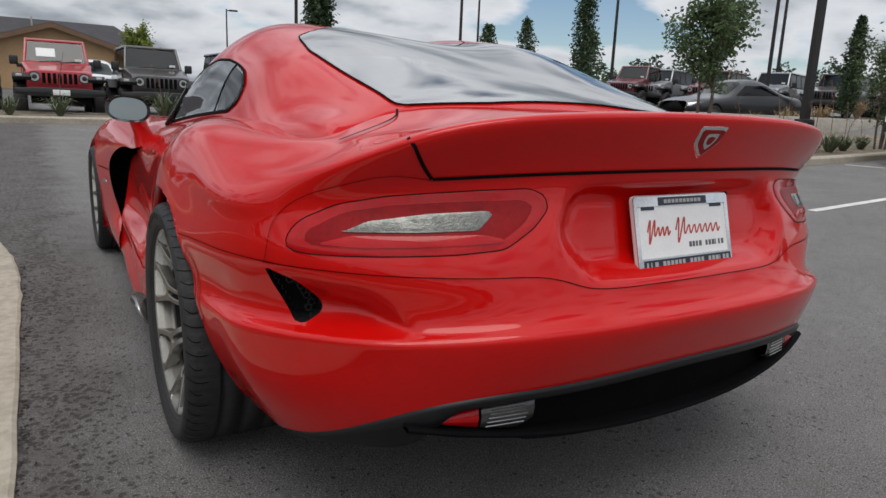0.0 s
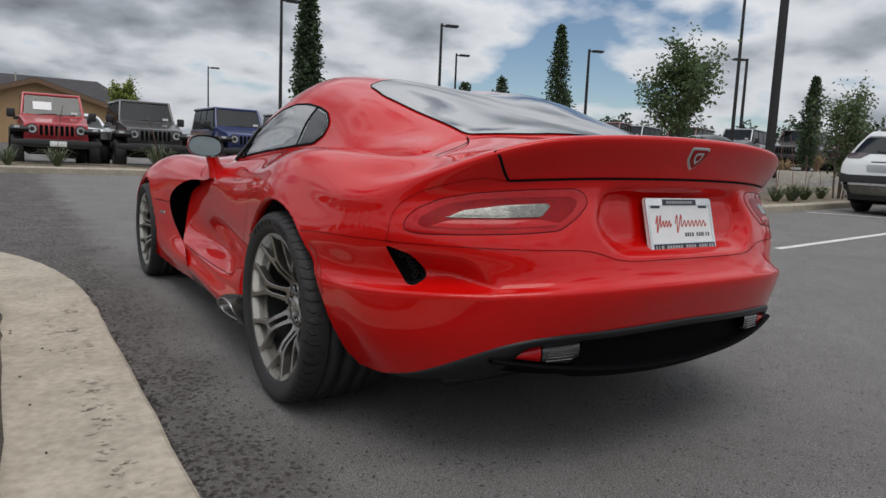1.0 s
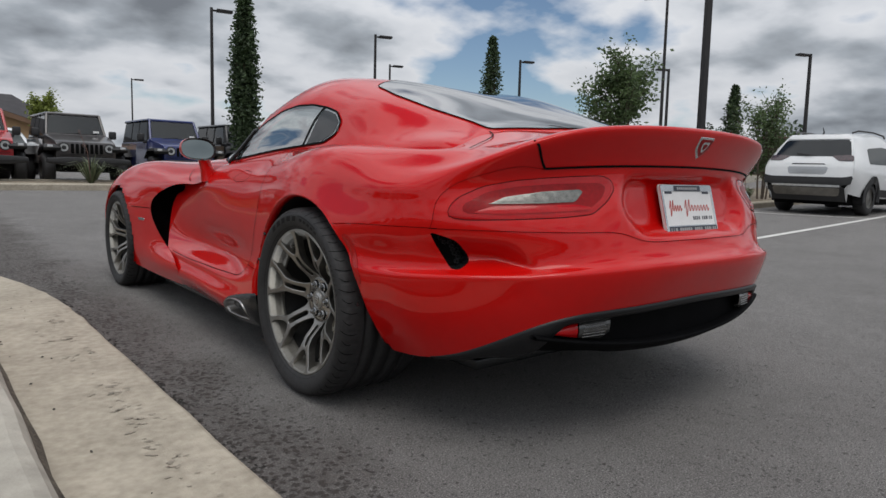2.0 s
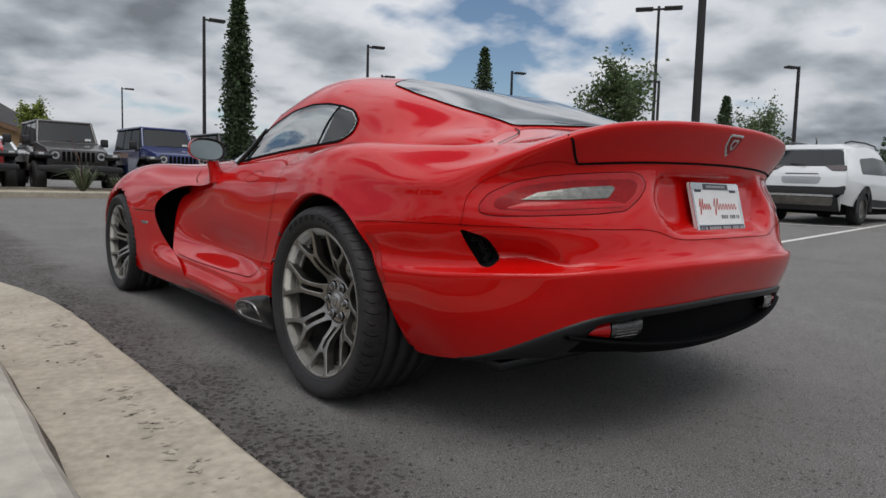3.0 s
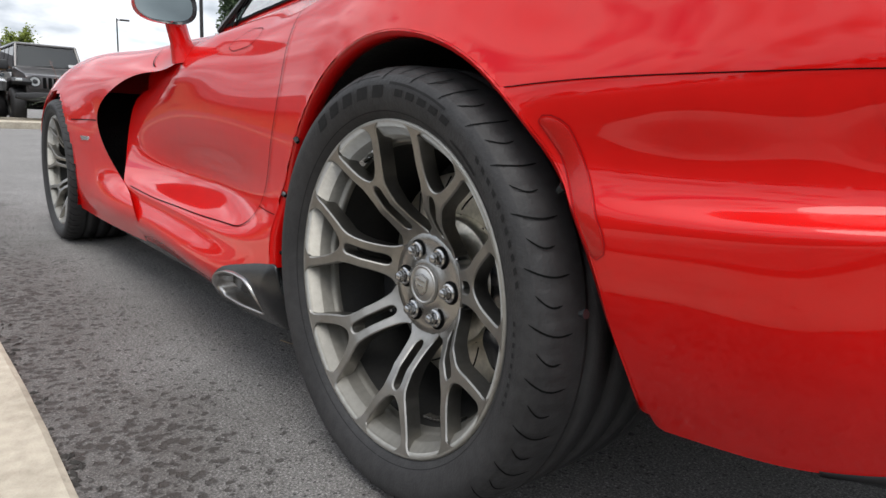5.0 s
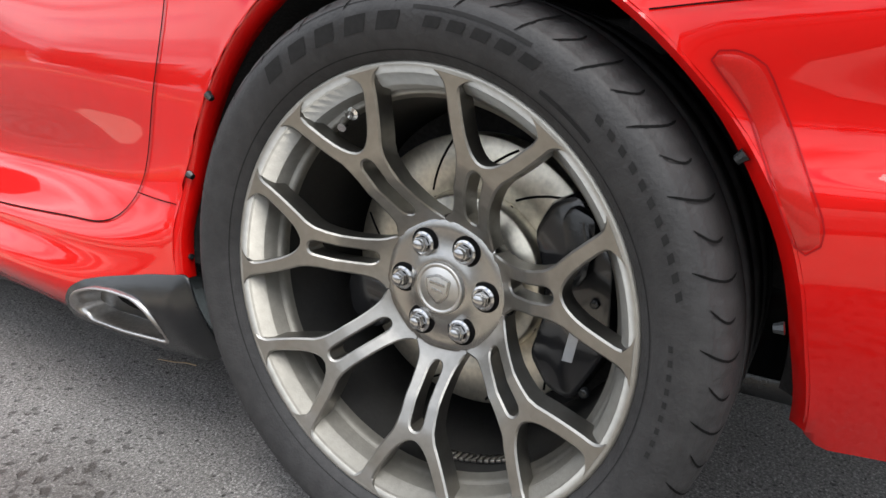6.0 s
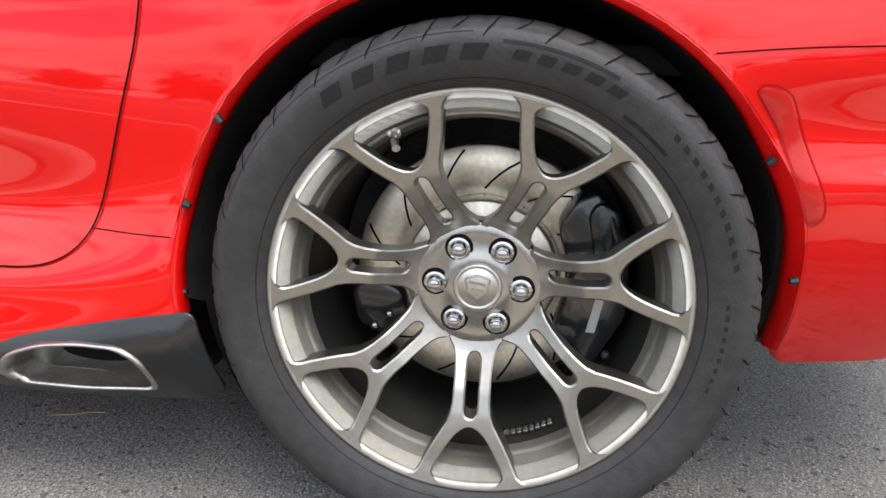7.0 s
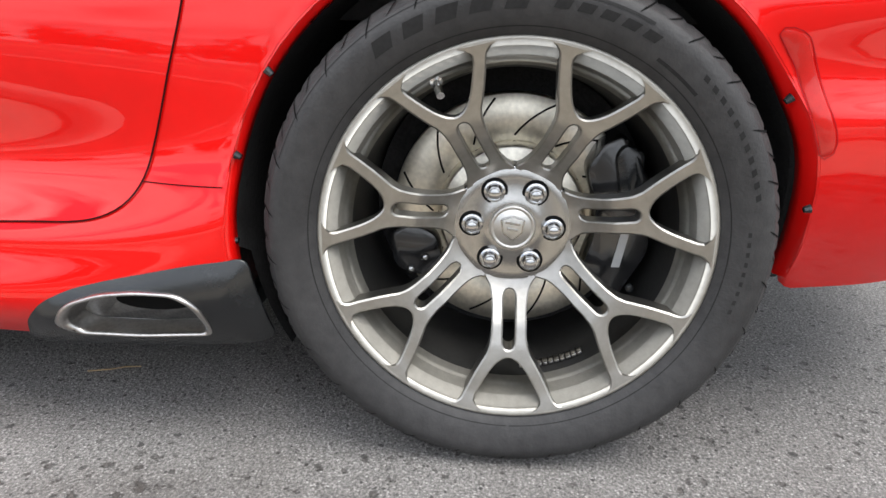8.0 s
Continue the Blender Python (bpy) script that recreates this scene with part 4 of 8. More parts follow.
SIDE_PANE = [(1.120, 0.838), (0.90, 0.866), (0.68, 0.889), (0.44, 0.909), (0.26, 0.922), (0.185, 0.955), (0.175, 1.000), (0.235, 1.043), (0.33, 1.066), (0.45, 1.083), (0.58, 1.086), (0.72, 1.066), (0.86, 1.018), (0.98, 0.950), (1.07, 0.880)]


def open_panes(F, G):
    P = G.reshape(-1, 3)
    C = P[F].mean(axis=1)
    rear_p = inside(REAR_PANE, C[:, 0], C[:, 1]) & (edge_distance(REAR_PANE, C[:, 0], C[:, 1]) > 0.022)
    side_p = (edge_distance(SIDE_PANE, C[:, 1], C[:, 2]) > 0.008) & (np.abs(C[:, 0]) > 0.52)
    return F[~(rear_p | side_p)]


split(ROOF_GRID, open_panes(roof_faces, ROOF_GRID), [("roof", lambda x, y, z: np.ones_like(x, bool))])


def lay(skin, name, way, line, width, mat, parent=car, label="", lift=0.0024, closed=False, curved=True):
    return mesh_part(name, *skin.ribbon(way, line, width, lift, closed, curved), mat, parent, label)


def patch(skin, name, way, outline, mat, parent=car, label="", **kw):
    v, f, n = skin.patch(way, outline, **kw)
    return mesh_part(name, v, f, mat, parent, label, normals=n)


# windows with their black borders
for way, sgn in (("left", -1), ("right", 1)):
    pane = patch(ROOF_SKIN, "side_window", way, rounded(SIDE_PANE, 0.02), SIDE_GLASS, car, "grey-green tinted side window", lift=0.0034, step=0.03, skirt=0)
    pane.visible_shadow = False
    lay(ROOF_SKIN, "window_seal", way, rounded(SIDE_PANE, 0.02), 0.009, BLACK_GAP, car, "black rubber window seal", 0.0042, True)
    lay(ROOF_SKIN, "window_border", way, shrink(rounded(SIDE_PANE, 0.02), 0.008), 0.018, BLACK_GAP, pane, "black printed border of the pane", 0.0020, True)
    lay(ROOF_SKIN, "window_pillar", way, [(0.425, 0.906), (0.392, 0.99), (0.345, 1.070)], 0.016, BLACK_GAP, car, "black pillar between the panes", 0.0045)
for way in ("left", "right"):
    patch(ROOF_SKIN, "quarter_window", way, [(0.395, 0.916), (0.27, 0.928), (0.198, 0.958), (0.188, 0.998), (0.242, 1.036), (0.345, 1.058)], QUARTER_GLASS, car, "dark fixed quarter window", lift=0.0046, step=0.03, skirt=0)
pane = patch(ROOF_SKIN, "rear_window", "top", REAR_PANE, REAR_GLASS, car, "sloping tinted rear window reflecting clouds", lift=0.0034, step=0.03, skirt=0)
pane.visible_shadow = False
lay(ROOF_SKIN, "window_seal", "top", REAR_PANE, 0.005, BLACK_GAP, car, "black rubber window seal", 0.0042, True)
lay(ROOF_SKIN, "window_border", "top", shrink(REAR_PANE, 0.018), 0.038, BLACK_GAP, pane, "black printed border of the pane", 0.0018, True)

# windscreen between header, pillars and cowl
cowl = [(0.735, 1.15, 0.830), (0.66, 1.38, 0.846), (0.54, 1.58, 0.862), (0.40, 1.72, 0.876), (0.28, 1.80, 0.889), (0.15, 1.84, 0.897), (0, 1.86, 0.899)]
head = [(0.737, 1.14, 0.830), (0.712, 1.05, 0.898), (0.682, 0.94, 0.988), (0.615, 0.93, 1.068), (0.46, 0.97, 1.140), (0.22, 1.03, 1.165), (0, 1.05, 1.168)]
ws = np.array([[np.array(h) * (1 - t) + np.array(c) * t + np.array((0, 0, 0.05 * 4 * t * (1 - t) * (1 - abs(h[0]) / 0.75))) for t in np.linspace(0, 1, 7)] for h, c in zip(head, cowl)])
ws = np.concatenate([ws * (-1, 1, 1), ws[-2::-1]])
pane = mesh_part("windscreen", ws.reshape(-1, 3), grid_faces(ws), SIDE_GLASS, car, "raked windscreen")
pane.visible_shadow = False
for sgn in (-1, 1):
    bm = bmesh.new()
    tube(bm, [(sgn * a, b, c) for a, b, c in head[:3]], 0.012, 8)
    part("pillar", bm, SATIN_BLACK, car, "black windscreen pillar")

def lip_inner(t, R, Ro):
    """Inner radius of an arch lip: narrow where the arch opens out low behind the wheel."""
    w = smooth01((t - radians(132)) / radians(24))
    return float(R * (1 - w) + (Ro - min(Ro - R, 0.006)) * w)


# wheel wells: black liners and the turned-in lips of the arches
for sgn in (-1, 1):
    for (yc, zc, R), x_in in ((ARCH_R, 0.46), (ARCH_F, 0.52)):
        a0, a1 = (radians(-6.5), radians(190.5)) if yc < 1 else (radians(-20), radians(200))
        sk = SKIN if yc < 1 else FRONT_SKIN
        lip = []
        for i in range(61):
            t = a0 + (a1 - a0) * i / 60
            Ro = float(arch_radius(t, R, yc))
            yy, zz = yc + Ro * math.cos(t), zc + Ro * math.sin(t)
            p, _ = sk.at("left" if sgn < 0 else "right", yy, max(zz, 0.28))
            xo = max(0.80, min(0.965, abs(p.x)))
            Ri = lip_inner(t, R, Ro)
            yy, zz = yc + (Ro + 0.003) * math.cos(t), zc + (Ro + 0.003) * math.sin(t)
            lip.append([(sgn * (xo + 0.0005), yy, zz)] + [(sgn * (xo - dx - 1.1 * (Ro - Ri)), yc + (Ri - dr) * math.cos(t), zc + (Ri - dr) * math.sin(t)) for dx, dr in ((0.004, 0.006), (0.028, 0.007), (0.030, 0.004))])
        L = np.array(lip)
        mesh_part("arch_lip", L.reshape(-1, 3), grid_faces(L), RED_PAINT, car)
        liner = []
        for i in range(65):
            t = radians(-31) + radians(219) * i / 64
            yy, zz = yc + (R - 0.004) * math.cos(t), zc + (R - 0.004) * math.sin(t)
            j = min(60, max(0, round((t - a0) / (a1 - a0) * 60)))
            xo = abs(lip[j][3][0]) - (0.0 if a0 <= t <= a1 else 0.045 if t < a0 else 0.008)
            Re = lip_inner(t, R, float(arch_radius(t, R, yc))) - 0.004
            liner.append([(sgn * xo, yc + Re * math.cos(t), zc + Re * math.sin(t)), (sgn * (xo - 0.012), yy, zz), (sgn * (xo * 0.5 + x_in * 0.5), yy, zz), (sgn * x_in, yy, zz), (sgn * x_in, yc, zc)])
        liner = np.array(liner)
        mesh_part("wheel_liner", liner.reshape(-1, 3), grid_faces(liner), LINER, car, "black plastic wheel arch liner", smooth=False)

# flaps that close the wells behind the rear wheels
for sgn in (-1, 1):
    part("liner_flap", box(bmesh.new(), min(sgn * 0.50, sgn * 0.815), max(sgn * 0.50, sgn * 0.815), -0.400, -0.388, 0.275, 0.46, 0.004), LINER, car, "black plastic flap behind the rear wheel")

# dark underbody so that daylight does not show through the shell
for name, mat, dims in (("underbody_panel", SATIN_BLACK, (-0.86, 0.86, 0.42, 2.1, 0.15, 0.19)), ("underbody_panel", SATIN_BLACK, (-0.55, 0.55, -0.52, 0.44, 0.165, 0.20)), ("rear_floor", SATIN_BLACK, (-0.58, 0.58, -0.84, -0.46, 0.335, 0.35)), ("underbody_panel", SATIN_BLACK, (-0.50, 0.50, 2.1, 3.2, 0.17, 0.21)),
                        ("luggage_floor", CABIN, (-0.74, 0.74, -0.55, 0.42, 0.62, 0.66)), ("bulkhead", CABIN, (-0.70, 0.70, 0.40, 0.44, 0.20, 0.80)), ("firewall", CABIN, (-0.72, 0.72, 1.55, 1.60, 0.20, 0.82))):
    part(name, box(bmesh.new(), *dims, 0.006), mat, car)
for sx in (-0.36, 0.36):
    seat = bmesh.new()
    prism(seat, rounded([(0.52, 0.32), (0.66, 0.95), (0.76, 0.95), (0.78, 0.48), (1.25, 0.46), (1.28, 0.30)], 0.05), "x", sx - 0.22, sx + 0.22, 0.03)
    part("seat", seat, CABIN, car, "black leather bucket seat")
bm = bmesh.new()
prism(bm, rounded([(1.30, 0.55), (1.28, 0.80), (1.45, 0.84), (1.56, 0.82), (1.56, 0.55)], 0.04), "x", -0.70, 0.70, 0.02)
part("dashboard", bm, CABIN, car, "black padded dashboard")
v, f = lathe([(0.0 + 0.014 * math.cos(a), 0.175 + 0.014 * math.sin(a)) for a in np.linspace(0, 2 * math.pi, 9)[:-1]], 28, close=True)
v = [(-0.36 + p[1], 1.20 + p[0] + 0.3 * p[2], 0.80 + p[2] * 0.95) for p in v]
mesh_part("steering_wheel", v, f, CABIN, car, "black steering wheel rim")

# ---- wheels: local x runs inwards from the outer sidewall, the axle is the x axis ----
def face_depth(r):
    return np.interp(r, [0.0, 0.080, 0.095, 0.112, 0.135, 0.164, 0.20, 0.232, 0.246, 0.256], [0.104, 0.103, 0.094, 0.078, 0.058, 0.044, 0.0335, 0.0255, 0.0205, 0.0173])


def bar(bm, line, widths, depth=0.030, chamfer=0.0035, face=face_depth):
    """A bevelled bar along a line in the wheel's plane, its face following the dish of the wheel."""
    line = np.array(line)
    rings = []
    for i, (u, v) in enumerate(line):
        d = line[min(i + 1, len(line) - 1)] - line[max(i - 1, 0)]
        d /= np.linalg.norm(d)
        nrm = np.array((-d[1], d[0]))
        a = float(face(math.hypot(u, v)))
        w = widths[i] / 2
        sec = [(-w, depth), (-w, chamfer * 1.4), (-w + chamfer, 0.0), (0, -0.0008), (w - chamfer, 0.0), (w, chamfer * 1.4), (w, depth)]
        rings.append([bm.verts.new((a + q[1], u + nrm[0] * q[0], v + nrm[1] * q[0])) for q in sec])
    for r0, r1 in zip(rings, rings[1:]):
        for k in range(7):
            bm.faces.new((r0[k], r0[(k + 1) % 7], r1[(k + 1) % 7], r1[k]))
    bm.faces.new(rings[0][::-1])
    bm.faces.new(rings[-1])


def turned(pts, ang):
    c, s = math.cos(ang), math.sin(ang)
    return [(c * u - s * v, s * u + c * v) for u, v in pts]


def slotted_plate(outer, slot, depth=0.028, cham=0.0022):
    """A forked plate in the wheel's plane with one slot; its face follows the dish of the wheel."""
    from mathutils.geometry import delaunay_2d_cdt

    def inset(loop, sgn):
        P = np.array(loop)
        T = np.roll(P, -1, 0) - np.roll(P, 1, 0)
        T /= np.linalg.norm(T, axis=1, keepdims=True)
        area = np.sum(P[:, 0] * np.roll(P[:, 1], -1) - np.roll(P[:, 0], -1) * P[:, 1])
        N = np.stack([-T[:, 1], T[:, 0]], axis=1) * (1 if area > 0 else -1) * sgn
        k = np.where((P[:, 0] < 0.078) | (P[:, 0] > 0.240), 0.15, 1.0)[:, None]
        return P + N * cham * k
    o_in, s_in = inset(outer, 1), inset(slot, -1)
    U, V = np.meshgrid(np.arange(0.06, 0.256, 0.006), np.arange(-0.078, 0.0781, 0.006))
    keep = (edge_distance([tuple(p) for p in o_in], U, V) > 0.003) & (edge_distance([tuple(p) for p in s_in], U, V) < -0.003)
    a, b = len(o_in), len(s_in)
    pts = [Vector(p) for p in o_in] + [Vector(p) for p in s_in] + [Vector(p) for p in zip(U[keep], V[keep])]
    co, _, tris, *_ = delaunay_2d_cdt(pts, [(i, (i + 1) % a) for i in range(a)] + [(a + i, a + (i + 1) % b) for i in range(b)], [], 1, 1e-7)
    co = np.array([tuple(c) for c in co])
    F = [tuple(t) for t in tris if not inside([tuple(p) for p in s_in], np.array(co[list(t), 0].mean()), np.array(co[list(t), 1].mean()))]
    lift = lambda P: face_depth(np.hypot(P[:, 0], P[:, 1]))
    verts = [(d, u, v) for d, (u, v) in zip(lift(co), co)]
    n0 = len(verts)
    for first, inn, out, turn in ((0, o_in, np.array(outer), 1), (a, s_in, np.array(slot), 1)):
        m = len(inn)
        d = lift(out)
        base = len(verts)
        verts += [(q + cham * 0.9, u, v) for q, (u, v) in zip(d, out)]
        verts += [(q + depth, u, v) for q, (u, v) in zip(d, out)]
        for i in range(m):
            j = (i + 1) % m
            F += [(first + i, first + j, base + j, base + i), (base + i, base + j, base + m + j, base + m + i)]
    bm = bmesh.new()
    bv = [bm.verts.new(v) for v in verts]
    for f in F:
        try:
            bm.faces.new([bv[i] for i in f])
        except ValueError:
            pass
    bmesh.ops.recalc_face_normals(bm, faces=bm.faces[:])
    if sum(f.normal.x * f.calc_area() for f in bm.faces) > 0:
        bmesh.ops.reverse_faces(bm, faces=bm.faces[:])
    for f in bm.faces:
        f.smooth = True
    for e in bm.edges:
        if len(e.link_faces) == 2 and e.calc_face_angle(0) > radians(24):
            e.smooth = False
    me = bpy.data.meshes.new("spoke")
    bm.to_mesh(me)
    bm.free()
    me.materials.append(ALLOY)
    return me


def build_wheel():
    prof = [(0.030, 0.262), (0.022, 0.2615), (0.0182, 0.2590), (0.0176, 0.2565), (0.0213, 0.2490), (0.0213, 0.2490), (0.0240, 0.2478), (0.0240, 0.2478), (0.0370, 0.2385), (0.0370, 0.2385), (0.0390, 0.2372), (0.0390, 0.2372), (0.0590, 0.2330), (0.0590, 0.2330), (0.0610, 0.2318), (0.0610, 0.2318), (0.0710, 0.2232), (0.0740, 0.2440)]
    v, f = lathe(prof, 112)
    wheel = mesh_part("wheel", v, f, RIM_METAL, car, "bronze-grey forged alloy wheel with seven split spokes")
    # barrel in its own near-black material, which carries the shade of the well
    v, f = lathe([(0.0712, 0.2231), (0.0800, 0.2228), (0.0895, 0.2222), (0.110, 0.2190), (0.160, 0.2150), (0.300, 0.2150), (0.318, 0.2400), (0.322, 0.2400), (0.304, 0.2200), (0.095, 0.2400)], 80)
    mesh_part("barrel", v, f, BARREL, wheel, "inner barrel of the wheel, coloured near black for the shade behind the spokes")
    # balance weights stuck to the barrel low behind the axle
    for k in range(11):
        a = radians(-84 + 2.35 * k)
        bm = bmesh.new()
        box(bm, 0.088, 0.104, -0.0036, 0.0036, -0.2210, -0.2165, 0.0010)
        bmesh.ops.rotate(bm, verts=bm.verts[:], cent=(0, 0, 0), matrix=Matrix.Rotation(-(a + math.pi / 2), 3, "X"))
        part("balance_weight", bm, TIP_STEEL, wheel, "grey stick-on balance weight")
    # seven forked spokes on one mesh: a slotted plate, chamfered all round
    half_out = [(0.058, 0.0272), (0.0775, 0.0368), (0.0820, 0.0345), (0.0885, 0.0303), (0.097, 0.0272), (0.108, 0.0255), (0.1225, 0.0247), (0.149, 0.0252), (0.163, 0.0272), (0.174, 0.0312), (0.1845, 0.0380), (0.197, 0.0455), (0.210, 0.0525), (0.223, 0.0592), (0.2320, 0.0637), (0.2360, 0.0668), (0.2390, 0.0722), (0.2426, 0.0806)]
    half_in = [(0.2534, 0.0325), (0.2482, 0.0408), (0.2405, 0.0472), (0.231, 0.0450), (0.219, 0.0385), (0.208, 0.0322), (0.198, 0.0258), (0.190, 0.0195), (0.1835, 0.0125), (0.1795, 0.0055), (0.1785, 0.0)]
    outer = [p for p in half_out + half_in] + [(a, -b) for a, b in (half_out + half_in)[-2::-1]]
    outer = fine_line(outer, 0.004, True, False)[:-1]
    slot = [(0.1030 + 0.0088 * math.cos(a), 0.0088 * math.sin(a)) for a in np.linspace(math.pi / 2, 3 * math.pi / 2, 9)] + [(0.1590 + 0.0088 * math.cos(a), 0.0088 * math.sin(a)) for a in np.linspace(-math.pi / 2, math.pi / 2, 9)]
    slot = fine_line(slot, 0.004, True, False)[:-1]
    spoke_mesh = slotted_plate(outer, slot)
    for k in range(7):
        sp = new("spoke", spoke_mesh)
        sp.parent = wheel
        sp.matrix_basis = Matrix.Rotation(radians(-90) + k * 2 * math.pi / 7, 4, "X")
    # hub with lug seats
    v, f = lathe([(0.128, 0.0885), (0.105, 0.0875), (0.1015, 0.0850), (0.1025, 0.0700), (0.1020, 0.0500), (0.0985, 0.0420), (0.0970, 0.0370), (0.0965, 0.0330), (0.096, 0.0)], 84)
    mesh_part("hub", v, f, HUB_METAL, wheel)
    v, f = lathe([(0.098, 0.0325), (0.0925, 0.0322), (0.0908, 0.0305), (0.0912, 0.0280), (0.0925, 0.0272), (0.0922, 0.0260), (0.0905, 0.0245), (0.0895, 0.0)], 56)
    mesh_part("hub_cap", v, f, CAP_METAL, wheel, "satin centre cap with a plain shield")
    # embossed plain shield: a rim and two bars
    shield = rounded([(-0.018, 0.013), (0.0, 0.019), (0.018, 0.013), (0.014, -0.008), (0.0, -0.020), (-0.014, -0.008)], 0.004)
    bm = bmesh.new()
    prism(bm, shield, "x", 0.0882, 0.0915, 0.0010)
    part("cap_shield", bm, HUB_METAL, wheel)
    bm = bmesh.new()
    prism(bm, shrink(shield, 0.0028), "x", 0.0876, 0.0900, 0.0006)
    part("cap_field", bm, CAP_METAL, wheel)
    for z0, z1, w in ((0.004, 0.008, 0.011), (-0.005, -0.001, 0.008)):
        bm = bmesh.new()
        prism(bm, rounded([(-w, z0), (w, z0 + 0.003), (w, z1 + 0.003), (-w, z1)], 0.0015), "x", 0.0869, 0.0880, 0.0005)
        part("cap_bar", bm, HUB_METAL, wheel)
    for k in range(6):
        ang = radians(62) + k * math.pi / 3
        cy, cz = 0.0572 * math.cos(ang), 0.0572 * math.sin(ang)
        v, f = lathe([(0.1035, 0.0192), (0.1006, 0.0184), (0.1003, 0.0)], 24)
        mesh_part("lug_seat", [(a, y + cy, z + cz) for a, y, z in v], f, BLACK_GAP, wheel)
        bm = bmesh.new()
        ring = [(0.0100 * math.cos(a), 0.0100 * math.sin(a)) for a in np.linspace(0, 2 * math.pi, 7)[:-1] + 0.3 * k]
        prism(bm, [(cy + u, cz + w) for u, w in ring], "x", 0.0870, 0.104, 0.0022)
        v, f = lathe([(0.0995, 0.0152), (0.0965, 0.0150), (0.0950, 0.0125), (0.0955, 0.0100)], 20)
        base = [bm.verts.new((a, y + cy, z + cz)) for a, y, z in v]
        for q in f:
            bm.faces.new([base[i] for i in q])
        v, f = lathe([(0.0870, 0.0075), (0.0835, 0.0068), (0.0822, 0.0045), (0.0820, 0.0)], 16)
        base = [bm.verts.new((a, y + cy, z + cz)) for a, y, z in v]
        for q in f:
            try:
                bm.faces.new([base[i] for i in q])
            except ValueError:
                pass
        part("lug_nut", bm, NUT, wheel, "dark chrome lug nut", sharp=40)
    # valve
    bm = bmesh.new()
    va = radians(62)
    tube(bm, [(0.070, 0.231 * math.cos(va), 0.231 * math.sin(va)), (0.062, 0.227 * math.cos(va), 0.227 * math.sin(va)), (0.0605, 0.2265 * math.cos(va), 0.2265 * math.sin(va)), (0.050, 0.220 * math.cos(va), 0.220 * math.sin(va)), (0.048, 0.219 * math.cos(va), 0.219 * math.sin(va)), (0.036, 0.211 * math.cos(va), 0.211 * math.sin(va))], [0.0085, 0.0085, 0.0045, 0.0045, 0.0060, 0.0052], 12)
    part("valve", bm, CHROME, wheel, "metal tyre valve")
    # tyre with shoulder notches and tread grooves
    half_p = [(0.046, 0.2440), (0.030, 0.2520), (0.021, 0.2600), (0.0145, 0.2655), (0.0075, 0.2760), (0.0030, 0.2880), (0.0006, 0.3000), (0.0, 0.3080), (0.0012, 0.3160), (0.0050, 0.3250), (0.0080, 0.3292), (0.0092, 0.3296), (0.0130, 0.3345), (0.0190, 0.3390), (0.0270, 0.3425), (0.0370, 0.3450), (0.0520, 0.3468), (0.0750, 0.3478)]
    groove = [(0.0800, 0.3478), (0.0802, 0.3405), (0.0910, 0.3405), (0.0912, 0.3480), (0.1350, 0.3480), (0.1352, 0.3405), (0.1480, 0.3405), (0.1482, 0.3480)]
    prof_t = half_p + groove + [(0.345 - a, r) for a, r in reversed(groove)] + [(0.345 - a, r) for a, r in reversed(half_p)]
    prof_t = [(a, r if r < 0.30 else 0.30 + (r - 0.30) * 0.80) for a, r in prof_t]
    segs = 312
    v, f = lathe(prof_t, segs)
    m = len(prof_t)
    V = np.array(v)
    for i in range(segs):
        if i % 6 == 0:
            for k in (12, 13, 14, 15, 16):
                j = i * m + k
                r = math.hypot(V[j, 1], V[j, 2])
                s = (r - 0.0018) / r
                V[j, 1:] *= s
                V[j, 0] += 0.001
    mesh_part("tyre", V, f, RUBBER, wheel, "black low-profile tyre with moulded sidewall marks")

    def mark(r0, r1, a_from, a_to, name="sidewall_mark", mat=RUBBER_MARK, lift=0.0007, skew=0.0):
        n = max(1, int((a_to - a_from) / 1.5))
        vs, fs = [], []
        for i in range(n + 1):
            t = radians(90 + a_from + (a_to - a_from) * i / n)
            for r in (r0, (r0 + r1) / 2, r1):
                a = float(np.interp(r, [p[1] if p[1] < 0.30 else 0.30 + (p[1] - 0.30) * 0.80 for p in half_p], [p[0] for p in half_p])) - lift
                u = t + radians(skew) * (r - r0) / (r1 - r0)
                vs.append((a, -r * math.cos(u), r * math.sin(u)))
        for i in range(n):
            for k in range(2):
                fs.append((i * 3 + k, i * 3 + k + 1, i * 3 + k + 4, i * 3 + k + 3))
        return mesh_part(name, vs, fs, mat, wheel)

    # plain blocks stand where the maker's words are moulded (angles from the top, rearwards negative)
    for i in range(5):
        mark(0.2895, 0.3065, 37 - 8.0 * i - 5.0, 37 - 8.0 * i, skew=-1.4)
    for i in range(5):
        mark(0.2925, 0.3030, -6 - 5.2 * i - 3.4, -6 - 5.2 * i, skew=-0.8)
    mark(0.3085, 0.3120, -28, -4)
    mark(0.279, 0.283, -46, -33)
    for i in range(11):
        mark(0.2975, 0.3035, -44 - 3.1 * i - 1.5, -44 - 3.1 * i, skew=0.5)
    for i in range(9):
        mark(0.2885, 0.2925, -84 - 2.6 * i - 1.2, -84 - 2.6 * i)
    mark(0.3185, 0.3195, 2, 70, lift=0.0004)
    # long sipes over the shoulder, alternating with short ones
    curve = np.array([(a, r if r < 0.30 else 0.30 + (r - 0.30) * 0.80) for a, r in half_p])
    run = np.concatenate([[0], np.cumsum(np.linalg.norm(np.diff(curve, axis=0), axis=1))])
